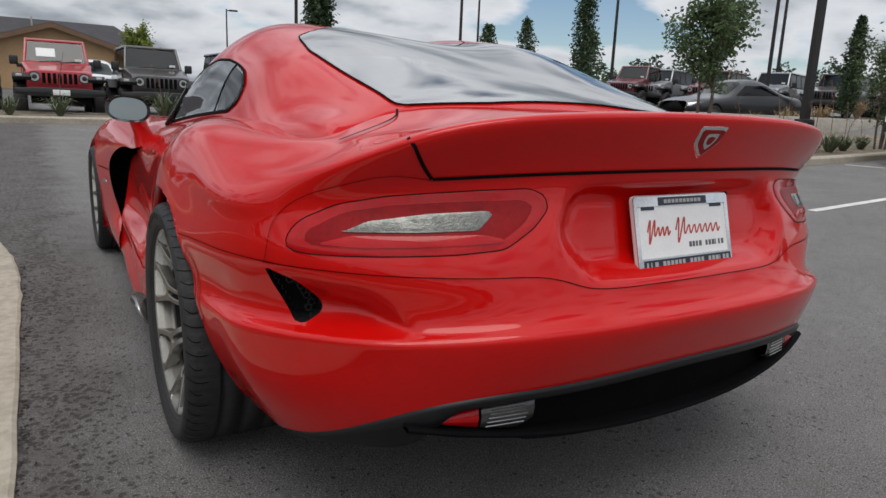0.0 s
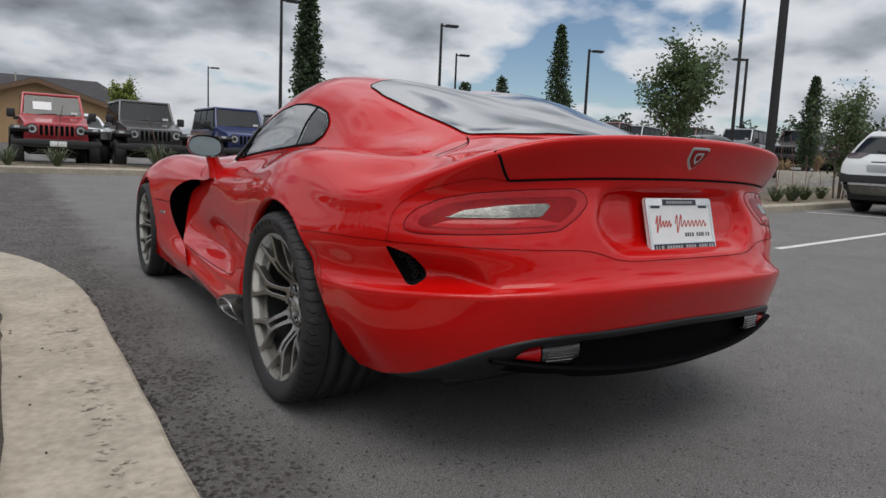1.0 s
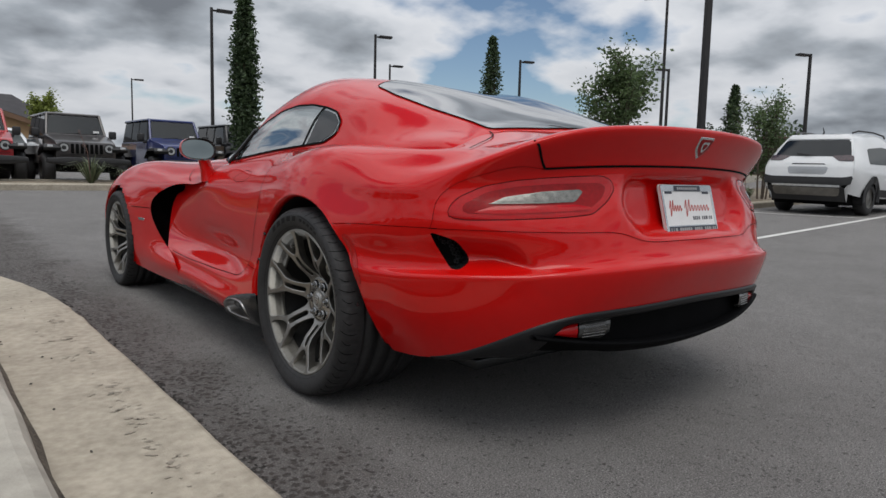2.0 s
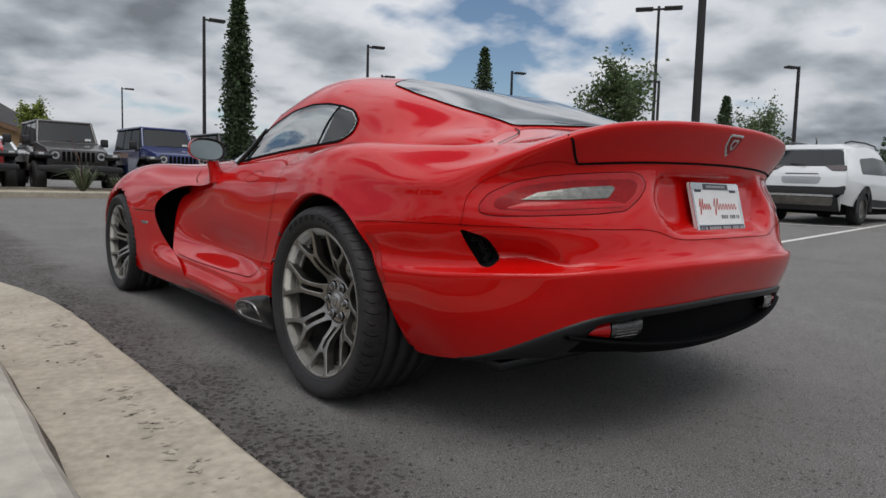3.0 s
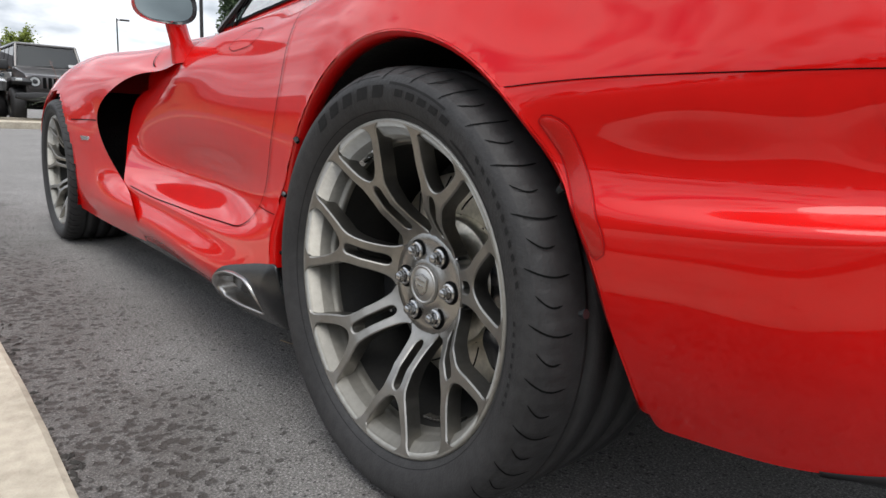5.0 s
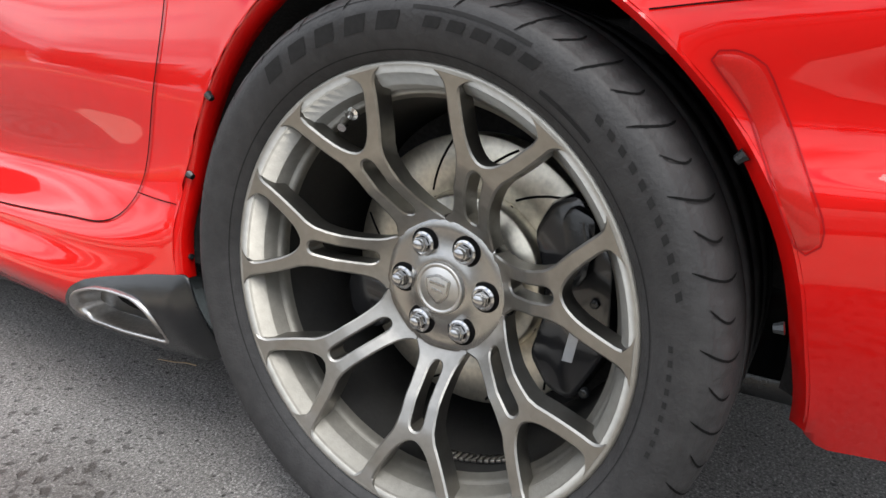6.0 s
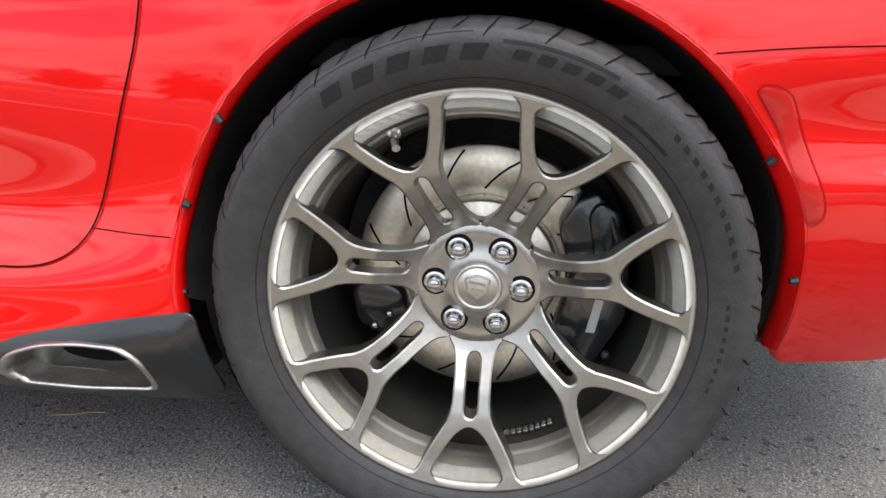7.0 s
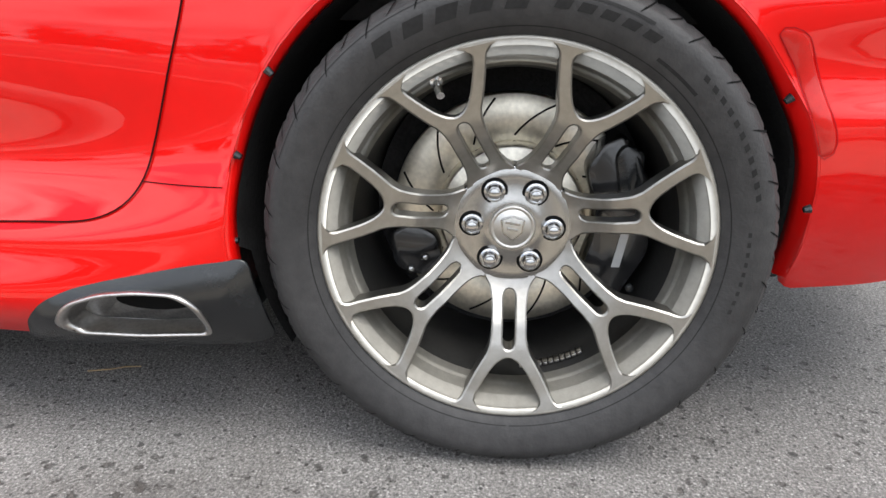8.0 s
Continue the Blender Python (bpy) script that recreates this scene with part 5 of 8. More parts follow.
    for i in range(60):
        s0, s1 = (0.090, 0.150) if i % 2 else (0.100, 0.134)
        rows_g = []
        for q in np.linspace(0, 1, 9):
            sx = s0 + (s1 - s0) * q
            a, r = np.interp(sx, run, curve[:, 0]), np.interp(sx, run, curve[:, 1])
            mid_t = radians(6.0 * i + 2.6 * q + 1.3 * math.sin(3.2 * q))
            w = 0.0013 / r * min(1.0, 6 * q + 0.3, 6 * (1 - q) + 0.3)
            rows_g.append([(a - 0.0006, (r + 0.0006) * math.cos(mid_t + d), (r + 0.0006) * math.sin(mid_t + d)) for d in (-w, w)])
        R_ = np.array(rows_g)
        mesh_part("shoulder_groove", R_.reshape(-1, 3), grid_faces(R_), BLACK_GAP, wheel, smooth=False)
    mark(0.270, 0.2712, -179, 180, lift=0.0004)
    # brake
    v, f = lathe([(0.205, 0.178), (0.170, 0.1785), (0.1685, 0.1770), (0.1680, 0.1120), (0.1700, 0.1100)], 96)
    disc = mesh_part("brake_disc", v, f, STEEL, wheel, "slotted steel brake disc")
    v, f = lathe([(0.172, 0.1105), (0.150, 0.1060), (0.1470, 0.1030), (0.1460, 0.060)], 64)
    mesh_part("disc_hat", v, f, STEEL, wheel)
    for k in range(12):
        t0 = k * math.pi / 6
        pts = [((0.118 + 0.055 * s) * math.cos(t0 + 0.35 * s), (0.118 + 0.055 * s) * math.sin(t0 + 0.35 * s)) for s in np.linspace(0, 1, 6)]
        bm = bmesh.new()
        bar(bm, pts, [0.0030] * 6, 0.001, 0.0003, lambda r: 0.1674)
        part("disc_slot", bm, BLACK_GAP, wheel)
        bm = bmesh.new()
        tube(bm, [(0.1675, 0.107 * math.cos(t0), 0.107 * math.sin(t0)), (0.1655, 0.107 * math.cos(t0), 0.107 * math.sin(t0))], 0.0032, 8)
        part("disc_bolt", bm, CALIPER, wheel)
    # caliper on the rearward side, small parking caliper on the forward side
    arc = [(r, a) for r, a in [(0.125, -34), (0.168, -40), (0.200, -36), (0.206, -12), (0.206, 16), (0.200, 40), (0.168, 44), (0.128, 38), (0.120, 14), (0.120, -10)]]
    bm = bmesh.new()
    prism(bm, rounded([(-r * math.cos(radians(a)), r * math.sin(radians(a))) for r, a in arc], 0.012), "x", 0.125, 0.21, 0.009)
    part("brake_caliper", bm, CALIPER, wheel, "black brake caliper with pale lettering marks")
    bm = bmesh.new()
    prism(bm, rounded([(-0.150, 0.040), (-0.176, 0.040), (-0.180, 0.105), (-0.150, 0.118), (-0.138, 0.100)], 0.010), "x", 0.112, 0.14, 0.007)
    part("caliper_bridge", bm, SATIN_BLACK, wheel)
    for y_, z_, r_ in ((-0.150, 0.088, 0.0075), (-0.163, 0.058, 0.0065), (-0.178, -0.098, 0.0065), (-0.182, 0.010, 0.0055)):
        v, f = lathe([(0.126, r_), (0.1195, r_ * 0.95), (0.1185, r_ * 0.6), (0.1185, 0.0)], 14)
        mesh_part("caliper_bolt", [(a, b + y_, c + z_) for a, b, c in v], f, SATIN_BLACK, wheel, "black caliper bolt")
    bm = bmesh.new()
    tube(bm, [(0.116, -0.166, 0.100), (0.108, -0.176, 0.070), (0.112, -0.170, 0.045), (0.120, -0.160, 0.030)], 0.0045, 8)
    part("brake_pipe", bm, SATIN_BLACK, wheel, "black bent brake pipe")
    for y_, z_ in ((0.128, -0.066), (0.150, -0.086)):
        v, f = lathe([(0.141, 0.0065), (0.1365, 0.0062), (0.1360, 0.0)], 12)
        mesh_part("caliper_bolt", [(a, b + y_, c + z_) for a, b, c in v], f, NUT, wheel, "small bright bolt")
    # a plain pale bar where the maker's word stands
    bm = bmesh.new()
    prism(bm, [(-0.158, -0.012), (-0.170, -0.012), (-0.160, -0.066), (-0.148, -0.066)], "x", 0.1236, 0.126)
    part("caliper_mark", bm, WHITE_PRINT, wheel)
    bm = bmesh.new()
    prism(bm, rounded([(0.110, -0.030), (0.150, -0.010), (0.185, -0.030), (0.175, -0.085), (0.130, -0.100), (0.100, -0.070)], 0.014), "x", 0.140, 0.20, 0.008)
    part("parking_caliper", bm, CALIPER, wheel)
    v, f = lathe([(0.230, 0.0), (0.230, 0.212)], 48)
    mesh_part("backing_plate", v, f, LINER, wheel, "dark dust shield behind the brake")
    return wheel


wheel = build_wheel()
wheel.matrix_basis = pose(-0.957, 0, 0.3475)
copy_thing(wheel, pose(0.957, 0, 0.3475, 0, 0, 180))
front_size = Matrix.Diagonal((0.85, 0.912, 0.912, 1))
copy_thing(wheel, pose(-0.948, 2.522, 0.3165) @ front_size)
copy_thing(wheel, pose(0.948, 2.522, 0.317, 0, 0, 180) @ front_size)

# ---- lamps, seams and trim of the sports car ----
def both(outline):
    """An outline on the left and its mirror image on the right."""
    return [outline, [(-u, v) for u, v in outline]]


TAIL = [(-0.830, 0.700), (-0.823, 0.729), (-0.801, 0.757), (-0.745, 0.790), (-0.669, 0.809), (-0.594, 0.818), (-0.504, 0.826), (-0.405, 0.831), (-0.375, 0.817), (-0.374, 0.792), (-0.411, 0.758), (-0.475, 0.719), (-0.570, 0.709), (-0.700, 0.701), (-0.800, 0.695)]
TAIL_IN = [(-0.800, 0.712), (-0.797, 0.735), (-0.735, 0.775), (-0.660, 0.792), (-0.560, 0.802), (-0.425, 0.809), (-0.403, 0.797), (-0.430, 0.765), (-0.485, 0.731), (-0.600, 0.723), (-0.720, 0.715)]
TAIL_LENS = [(-0.741, 0.739), (-0.700, 0.760), (-0.600, 0.778), (-0.492, 0.787), (-0.487, 0.779), (-0.520, 0.751), (-0.622, 0.744)]
for out, mid_, lens in zip(both(TAIL), both(TAIL_IN), both(TAIL_LENS)):
    lamp = patch(SKIN, "tail_light", "rear", rounded(out, 0.015), TAIL_RED, car, "red tail light with a clear strip", lift=0.0005, dome=0.0035, edge=0.014, step=0.010, skirt=0.004)
    patch(SKIN, "lamp_reflector", "rear", rounded(mid_, 0.012), TAIL_DARK, lamp, "darker red inner lamp", lift=0.0048, dome=0.0010, edge=0.01, step=0.012, skirt=0.002)
    patch(SKIN, "lamp_band", "rear", rounded([(s * u, z) for s in [1 if mid_[0][0] < 0 else -1] for u, z in [(-0.785, 0.714), (-0.735, 0.733), (-0.630, 0.738), (-0.515, 0.744), (-0.470, 0.736), (-0.490, 0.729), (-0.600, 0.721), (-0.720, 0.713)]], 0.008), TAIL_RED, lamp, "", lift=0.0064, dome=0.0012, edge=0.008, step=0.010, skirt=0.002)
    patch(SKIN, "clear_lens", "rear", rounded(lens, 0.006), LENS_CLEAR, lamp, "clear reversing lens", lift=0.0068, dome=0.0010, edge=0.006, step=0.008, skirt=0.002)
    lay(SKIN, "lamp_gap", "rear", rounded(out, 0.015), 0.0020, BLACK_GAP, lamp, "", 0.0014, True)
    # clear lens: pale lower rim and dark honeycomb ribs in its outer half
    s = 1 if lens[0][0] > 0 else -1
    lay(SKIN, "lens_rim", "rear", [(s * 0.741, 0.740), (s * 0.622, 0.745), (s * 0.522, 0.752), (s * 0.489, 0.780)], 0.0024, LENS_CLEAR, lamp, "pale rim of the clear lens", 0.0088, False, False)
    for row in range(3):
        for col in range(11):
            u, z = s * (0.716 - 0.0125 * col - 0.006 * (row % 2)), 0.7485 + 0.0085 * row + 0.0009 * col
            if edge_distance([(s * abs(a), b) for a, b in lens], np.array(u), np.array(z)) > 0.004:
                patch(SKIN, "lens_cell", "rear", [(u + 0.0050 * math.cos(a), z + 0.0034 * math.sin(a)) for a in np.linspace(0, 2 * math.pi, 7)[:-1]], LAMP_DARK, lamp, lift=0.0092, step=0.02, skirt=0)

# corner intakes: an opening through the bumper, turned-in walls and a honeycomb insert at its back
VENT_RIM = rounded(VENT, 0.006, 3)
for out, collar_line in zip(both(VENT_RIM), both(shrink(VENT_RIM, -0.017))):
    s = -1 if out[0][0] < 0 else 1
    patch(SKIN, "intake_surround", "rear", collar_line, RED_PAINT, car, "", lift=0.0004, step=0.007, skirt=0, hole=out)
    loop = fine_line(out, 0.006, True, False)[:-1]
    ring0 = [SKIN.at("rear", u, v)[0] for u, v in loop]
    n = len(ring0)
    c = sum(ring0, Vector()) / n
    levels = []
    for out_by, deep, tight in ((0.0012, 0.0, 1.0), (0.0, 0.003, 0.985), (0.0, 0.030, 0.95), (0.0, 0.055, 0.90)):
        levels += [c + (p - c) * tight + Vector((-s * deep * 0.35, deep - out_by, 0)) for p in ring0]
    fs = [(k * n + i, k * n + (i + 1) % n, (k + 1) * n + (i + 1) % n, (k + 1) * n + i) for k in range(3) for i in range(n)]
    vent = mesh_part("corner_intake", levels, fs, SATIN_BLACK, car, "black honeycomb corner intake", smooth=False)
    back = [c + (p - c) * 0.97 + Vector((-s * 0.014, 0.040, 0)) for p in ring0]
    mesh_part("intake_back", back, [tuple(range(n))], BLACK_GAP, vent, smooth=False)
    # honeycomb cells in the plane of the insert
    cells_in = [(p.x, p.z) for p in back]
    yb = lambda x, z: min(back, key=lambda p: (p.x - x) ** 2 + (p.z - z) ** 2).y - 0.003
    R = 0.0074
    cell = bmesh.new()
    rings_c = [[cell.verts.new((rr * math.sin(k * math.pi / 3), dy, rr * math.cos(k * math.pi / 3))) for k in range(6)] for rr, dy in ((R * 1.05, 0.0), (R * 0.80, 0.0), (R * 0.80, 0.010))]
    for ra, rb in zip(rings_c, rings_c[1:]):
        for k in range(6):
            cell.faces.new((ra[k], ra[(k + 1) % 6], rb[(k + 1) % 6], rb[k]))
    cell_mesh = bpy.data.meshes.new("honeycomb_cell")
    cell.to_mesh(cell_mesh)
    cell.free()
    cell_mesh.materials.append(MESH_BLACK)
    for row in range(-12, 13):
        for col in range(-12, 13):
            hx, hz = c.x + (col + 0.5 * (row % 2)) * R * 1.732, c.z + row * R * 1.5
            if edge_distance(cells_in, np.array(hx), np.array(hz)) > 0.005:
                ob = new("honeycomb_cell", cell_mesh)
                ob.parent = vent
                ob.matrix_basis = Matrix.Translation((hx, yb(hx, hz), hz))

# panel gaps
SEAM_REAR = [(-0.857, 0.666), (-0.786, 0.668), (-0.700, 0.668), (-0.613, 0.668), (-0.500, 0.668), (-0.430, 0.668), (-0.390, 0.664), (-0.350, 0.654), (-0.313, 0.643), (-0.270, 0.638), (-0.15, 0.637), (0, 0.637)]
lay(SKIN, "panel_gap", "rear", SEAM_REAR + [(-u, z) for u, z in SEAM_REAR[-2::-1]], 0.0017, PANEL_GAP)
for way in ("left", "right"):
    lay(SKIN, "panel_gap", way, [(-0.240, 0.649), (-0.32, 0.656), (-0.42, 0.661), (-0.52, 0.664), (-0.62, 0.667), (-0.655, 0.6675)], 0.0016, PANEL_GAP)
    lay(SKIN, "panel_gap", way, [(0.46, 0.895), (0.415, 0.820), (0.408, 0.740), (0.418, 0.655), (0.445, 0.569), (0.467, 0.505), (0.484, 0.458), (0.505, 0.408), (0.530, 0.380), (0.565, 0.363), (0.64, 0.354), (0.80, 0.347), (1.05, 0.341), (1.30, 0.337), (1.56, 0.345)], 0.0030, PANEL_GAP)
    lay(SKIN, "panel_gap", way, [(0.502, 0.412), (0.44, 0.411), (0.383, 0.412)], 0.0017, PANEL_GAP)
    lay(FRONT_SKIN, "panel_gap", way, [(1.90, 0.552), (2.07, 0.549), (2.19, 0.546)], 0.004, BLACK_GAP)
    lay(FRONT_SKIN, "panel_gap", way, [(1.36, 0.728), (1.42, 0.757), (1.44, 0.787)], 0.004, BLACK_GAP)
    lay(SKIN, "door_handle", way, rounded([(0.825, 0.762), (0.735, 0.800), (0.640, 0.793), (0.618, 0.772), (0.660, 0.752), (0.774, 0.745)], 0.03), 0.0017, PANEL_GAP, car, "flush door handle outline", 0.0012, True)
    patch(SKIN, "side_marker", way, rounded([(-0.287, 0.615), (-0.307, 0.617), (-0.325, 0.608), (-0.345, 0.570), (-0.381, 0.494), (-0.384, 0.474), (-0.371, 0.466), (-0.359, 0.494), (-0.321, 0.574)], 0.008), MARKER_RED, car, "slim red side marker lamp behind the wheel", lift=0.001, dome=0.0015, edge=0.008, step=0.008, skirt=0.002)
    lay(SKIN, "marker_gap", way, rounded([(-0.285, 0.618), (-0.309, 0.620), (-0.329, 0.610), (-0.348, 0.570), (-0.384, 0.494), (-0.387, 0.474), (-0.371, 0.462), (-0.356, 0.494), (-0.318, 0.576)], 0.008), 0.0014, TAIL_DARK, car, "", 0.0012, True)
    patch(FRONT_SKIN, "fender_badge", way, [(2.085, 0.488), (1.985, 0.488), (1.995, 0.474), (2.075, 0.472)], CHROME, car, "small chrome fender badge", lift=0.003, step=0.02, skirt=0.002)
WRAP = [(-0.856, 0.668), (-0.850, 0.711), (-0.838, 0.750), (-0.805, 0.793), (-0.741, 0.828), (-0.661, 0.850), (-0.593, 0.843)]
for line in both(WRAP):
    lay(SKIN, "panel_gap", "rear", line, 0.0011, PANEL_GAP)
SPOILER_GAP = [(-0.593, 0.846), (-0.454, 0.856), (-0.201, 0.865), (0, 0.867)]
lay(SKIN, "spoiler_gap", "rear", SPOILER_GAP + [(-u, z) for u, z in SPOILER_GAP[-2::-1]], 0.0070, BLACK_GAP)
for line in both([(-0.652, 0.921), (-0.625, 0.881), (-0.594, 0.846)]):
    lay(SKIN, "spoiler_gap", "rear", line, 0.0075, BLACK_GAP)
for line in both([(-0.492, -0.476), (-0.520, -0.525), (-0.606, -0.570), (-0.690, -0.605)]):
    lay(SKIN, "hatch_gap", "top", line, 0.0050, BLACK_GAP, lift=0.004)

# spoiler badge as a plain shield
badge = patch(SKIN, "badge", "rear", rounded([(-0.044, 0.963), (0.044, 0.963), (0.038, 0.925), (0, 0.892), (-0.038, 0.925)], 0.006), CHROME, car, "chrome-edged plain shield badge", lift=0.001, dome=0.003, edge=0.006, step=0.008, skirt=0.002)
patch(SKIN, "badge_field", "rear", rounded([(-0.036, 0.957), (0.036, 0.957), (0.031, 0.928), (0, 0.901), (-0.031, 0.928)], 0.005), TAIL_DARK, badge, "", lift=0.0045, step=0.008, skirt=0.001)
patch(SKIN, "badge_stripe", "rear", rounded([(-0.020, 0.949), (0.020, 0.951), (0.016, 0.932), (0, 0.914), (-0.016, 0.930)], 0.006), CHROME, badge, "", lift=0.0056, step=0.008, skirt=0.001)
patch(SKIN, "badge_core", "rear", rounded([(-0.010, 0.943), (0.012, 0.944), (0.008, 0.932), (0, 0.924), (-0.008, 0.931)], 0.003), TAIL_DARK, badge, "", lift=0.0066, step=0.008, skirt=0.001)

# number plate in its chrome frame; the dealer's words as plain bars
def plate_at(u, v, out):
    """Plate plane: u to the right, v up from the plate's middle, out towards the rear."""
    t = radians(15.5)
    return (0.004 + u, -0.926 + v * math.sin(t) - out * math.cos(t), 0.730 + v * math.cos(t) + out * math.sin(t) * -1 * 0.0)


def plate_piece(name, u0, u1, v0, v1, o0, o1, mat, parent, label="", r=0.0):
    pts = rounded([(u0, v0), (u1, v0), (u1, v1), (u0, v1)], r, 4) if r else [(u0, v0), (u1, v0), (u1, v1), (u0, v1)]
    n = len(pts)
    vs = [plate_at(u, v, o0) for u, v in pts] + [plate_at(u, v, o1) for u, v in pts]
    fs = [tuple(range(n)), tuple(range(2 * n - 1, n - 1, -1))] + [(i, i + n, (i + 1) % n + n, (i + 1) % n) for i in range(n)]
    return mesh_part(name, vs, fs, mat, parent, label, smooth=False)


plate = plate_piece("number_plate", -0.156, 0.156, -0.082, 0.082, -0.004, 0.006, PLATE_WHITE, car, "white dealer plate in a chrome frame", 0.014)
plate_piece("plate_frame", -0.156, 0.156, 0.060, 0.082, 0.006, 0.0085, CHROME, plate, "chrome frame rail", 0.010)
plate_piece("plate_frame", -0.156, 0.156, -0.082, -0.052, 0.006, 0.0085, CHROME, plate, "chrome frame rail", 0.010)
for s in (-1, 1):
    plate_piece("plate_frame", s * 0.156 if s < 0 else 0.145, -0.145 if s < 0 else 0.156, -0.066, 0.066, 0.006, 0.0083, CHROME, plate, "chrome frame rail")
plate_piece("plate_band", -0.080, 0.080, 0.061, 0.079, 0.0085, 0.0092, PLATE_NAVY, plate, "dark band with small pale print")
plate_piece("plate_band", -0.140, 0.150, -0.079, -0.056, 0.0085, 0.0092, PLATE_NAVY, plate, "navy band with white print")
for s in (-1, 1):
    plate_piece("plate_slot", s * 0.113 - 0.020, s * 0.113 + 0.020, 0.052, 0.062, 0.0060, 0.0075, PLATE_NAVY, plate)
for i in range(10):
    plate_piece("print_bar", -0.062 + i * 0.0125, -0.062 + i * 0.0125 + 0.0095, 0.066, 0.074, 0.0092, 0.0096, WHITE_PRINT, plate)
for i, w in enumerate((0.006, 0.004, 0.012, 0, 0.011, 0.010, 0.011, 0.011, 0.010, 0.010, 0, 0.011, 0.011, 0.010, 0.010, 0, 0.010, 0.011, 0.012, 0.004, 0.010, 0.010)):
    if w:
        plate_piece("print_bar", -0.133 + i * 0.0127, -0.133 + i * 0.0127 + w * 0.85, -0.0745, -0.0605, 0.0092, 0.0096, WHITE_PRINT, plate)
# two scribbled waves in place of the script
def scribble(u0, u1, waves, first):
    t = np.linspace(0, 1, waves * 14)
    amp = np.where(t < 1.5 / waves, first, 0.0095)
    return [(u0 + (u1 - u0) * a + 0.28 * h, h) for a, h in ((a, 0.004 + m * math.sin(2 * math.pi * waves * a)) for a, m in zip(t, amp))]


for run in (scribble(-0.120, -0.048, 5, 0.026), scribble(-0.030, 0.122, 8, 0.028)):
    P = np.array(run)
    T = np.gradient(P, axis=0)
    N = np.stack([-T[:, 1], T[:, 0]], axis=1) / np.maximum(np.linalg.norm(T, axis=1, keepdims=True), 1e-9)
    wid = 0.0012 + 0.0012 * np.abs(T[:, 1] / np.maximum(np.linalg.norm(T, axis=1), 1e-9))
    rows_s = np.array([[plate_at(*(p - n * w), 0.0064), plate_at(*(p + n * w), 0.0064)] for p, n, w in zip(P, N, wid)])
    mesh_part("print_stroke", rows_s.reshape(-1, 3), grid_faces(rows_s), PRINT_RED, plate, smooth=False)
for i, w in enumerate((0.011, 0.010, 0.009, 0.011, 0, 0.009, 0.010, 0.012, 0.004, 0.008, 0.010)):
    if w:
        plate_piece("print_bar", 0.012 + i * 0.0112, 0.012 + i * 0.0112 + w * 0.8, -0.036, -0.024, 0.006, 0.0064, PRINT_GREY, plate)
bm = bmesh.new()
tube(bm, [(0.198, -0.884, 0.800), (0.198, -0.875, 0.800)], 0.007, 10)
part("plate_bolt_hole", bm, BLACK_GAP, car)

# black rear valance: a lip along the bumper's edge that widens towards the corners, back panel and bottom blade
edge = along(np.array([k * (-1, 1, 1) for k in np.array(BODY_LINES["lower_edge"])[4:0:-1]] + [np.array(k) for k in BODY_LINES["lower_edge"][:5]]), steps([10, 14, 16, 14, 14, 16, 14, 10]))
sect = []
for x, y, z in edge:
    if y > -0.56:
        continue
    a = abs(x)
    k = smooth01((a - 0.560) / 0.075)
    k *= 1 - smooth01((a - 0.64) / 0.14)
    h = (0.021 + 0.064 * k) * smooth01((-0.54 - y) / 0.16)
    sect.append([(x * 0.995, y + 0.012, z + 0.012), (x, y - 0.004, z + 0.003), (x * 1.001, y - 0.008, z - 0.003), (x, y - 0.006 + 0.006 * k, z - 0.4 * h), (x * 0.995, y - 0.002 + 0.012 * k, z - 0.85 * h), (x * 0.988, y + 0.010 + 0.02 * k, z - h - 0.003), (x * 0.95, y + 0.09, z - h + 0.01)])
S = np.array(sect)
mesh_part("valance_lip", S.reshape(-1, 3), grid_faces(S), VALANCE_BLACK, car, "satin black lower bumper lip")


def blade_at(x):
    return -0.972 + 0.080 * abs(x / 0.62) ** 2.6, 0.310 + 0.050 * (abs(x) / 0.6) ** 2


xs = np.linspace(-0.61, 0.61, 57)
back = np.array([[(x, blade_at(x)[0] + 0.045, z) for z in (0.455, 0.42, 0.37, blade_at(x)[1] - 0.01)] for x in xs])
mesh_part("valance_panel", back.reshape(-1, 3), grid_faces(back), DIFFUSER_BLACK, car, "recessed black diffuser panel")
blade = []
for x in np.linspace(-0.655, 0.655, 61):
    y0, zz = blade_at(x)
    blade.append([(x, y0 + 0.30, zz + 0.002), (x, y0 + 0.008, zz + 0.006), (x, y0, zz + 0.001), (x, y0 + 0.006, zz - 0.006), (x, y0 + 0.05, zz - 0.034 * (1 - smooth01((abs(x) - 0.36) / 0.2))), (x, y0 + 0.09, zz - 0.040), (x, y0 + 0.42, zz - 0.120)])
B = np.array(blade)
mesh_part("diffuser_blade", B.reshape(-1, 3), grid_faces(B), DIFFUSER_BLACK, car, "black diffuser blade under the bumper")
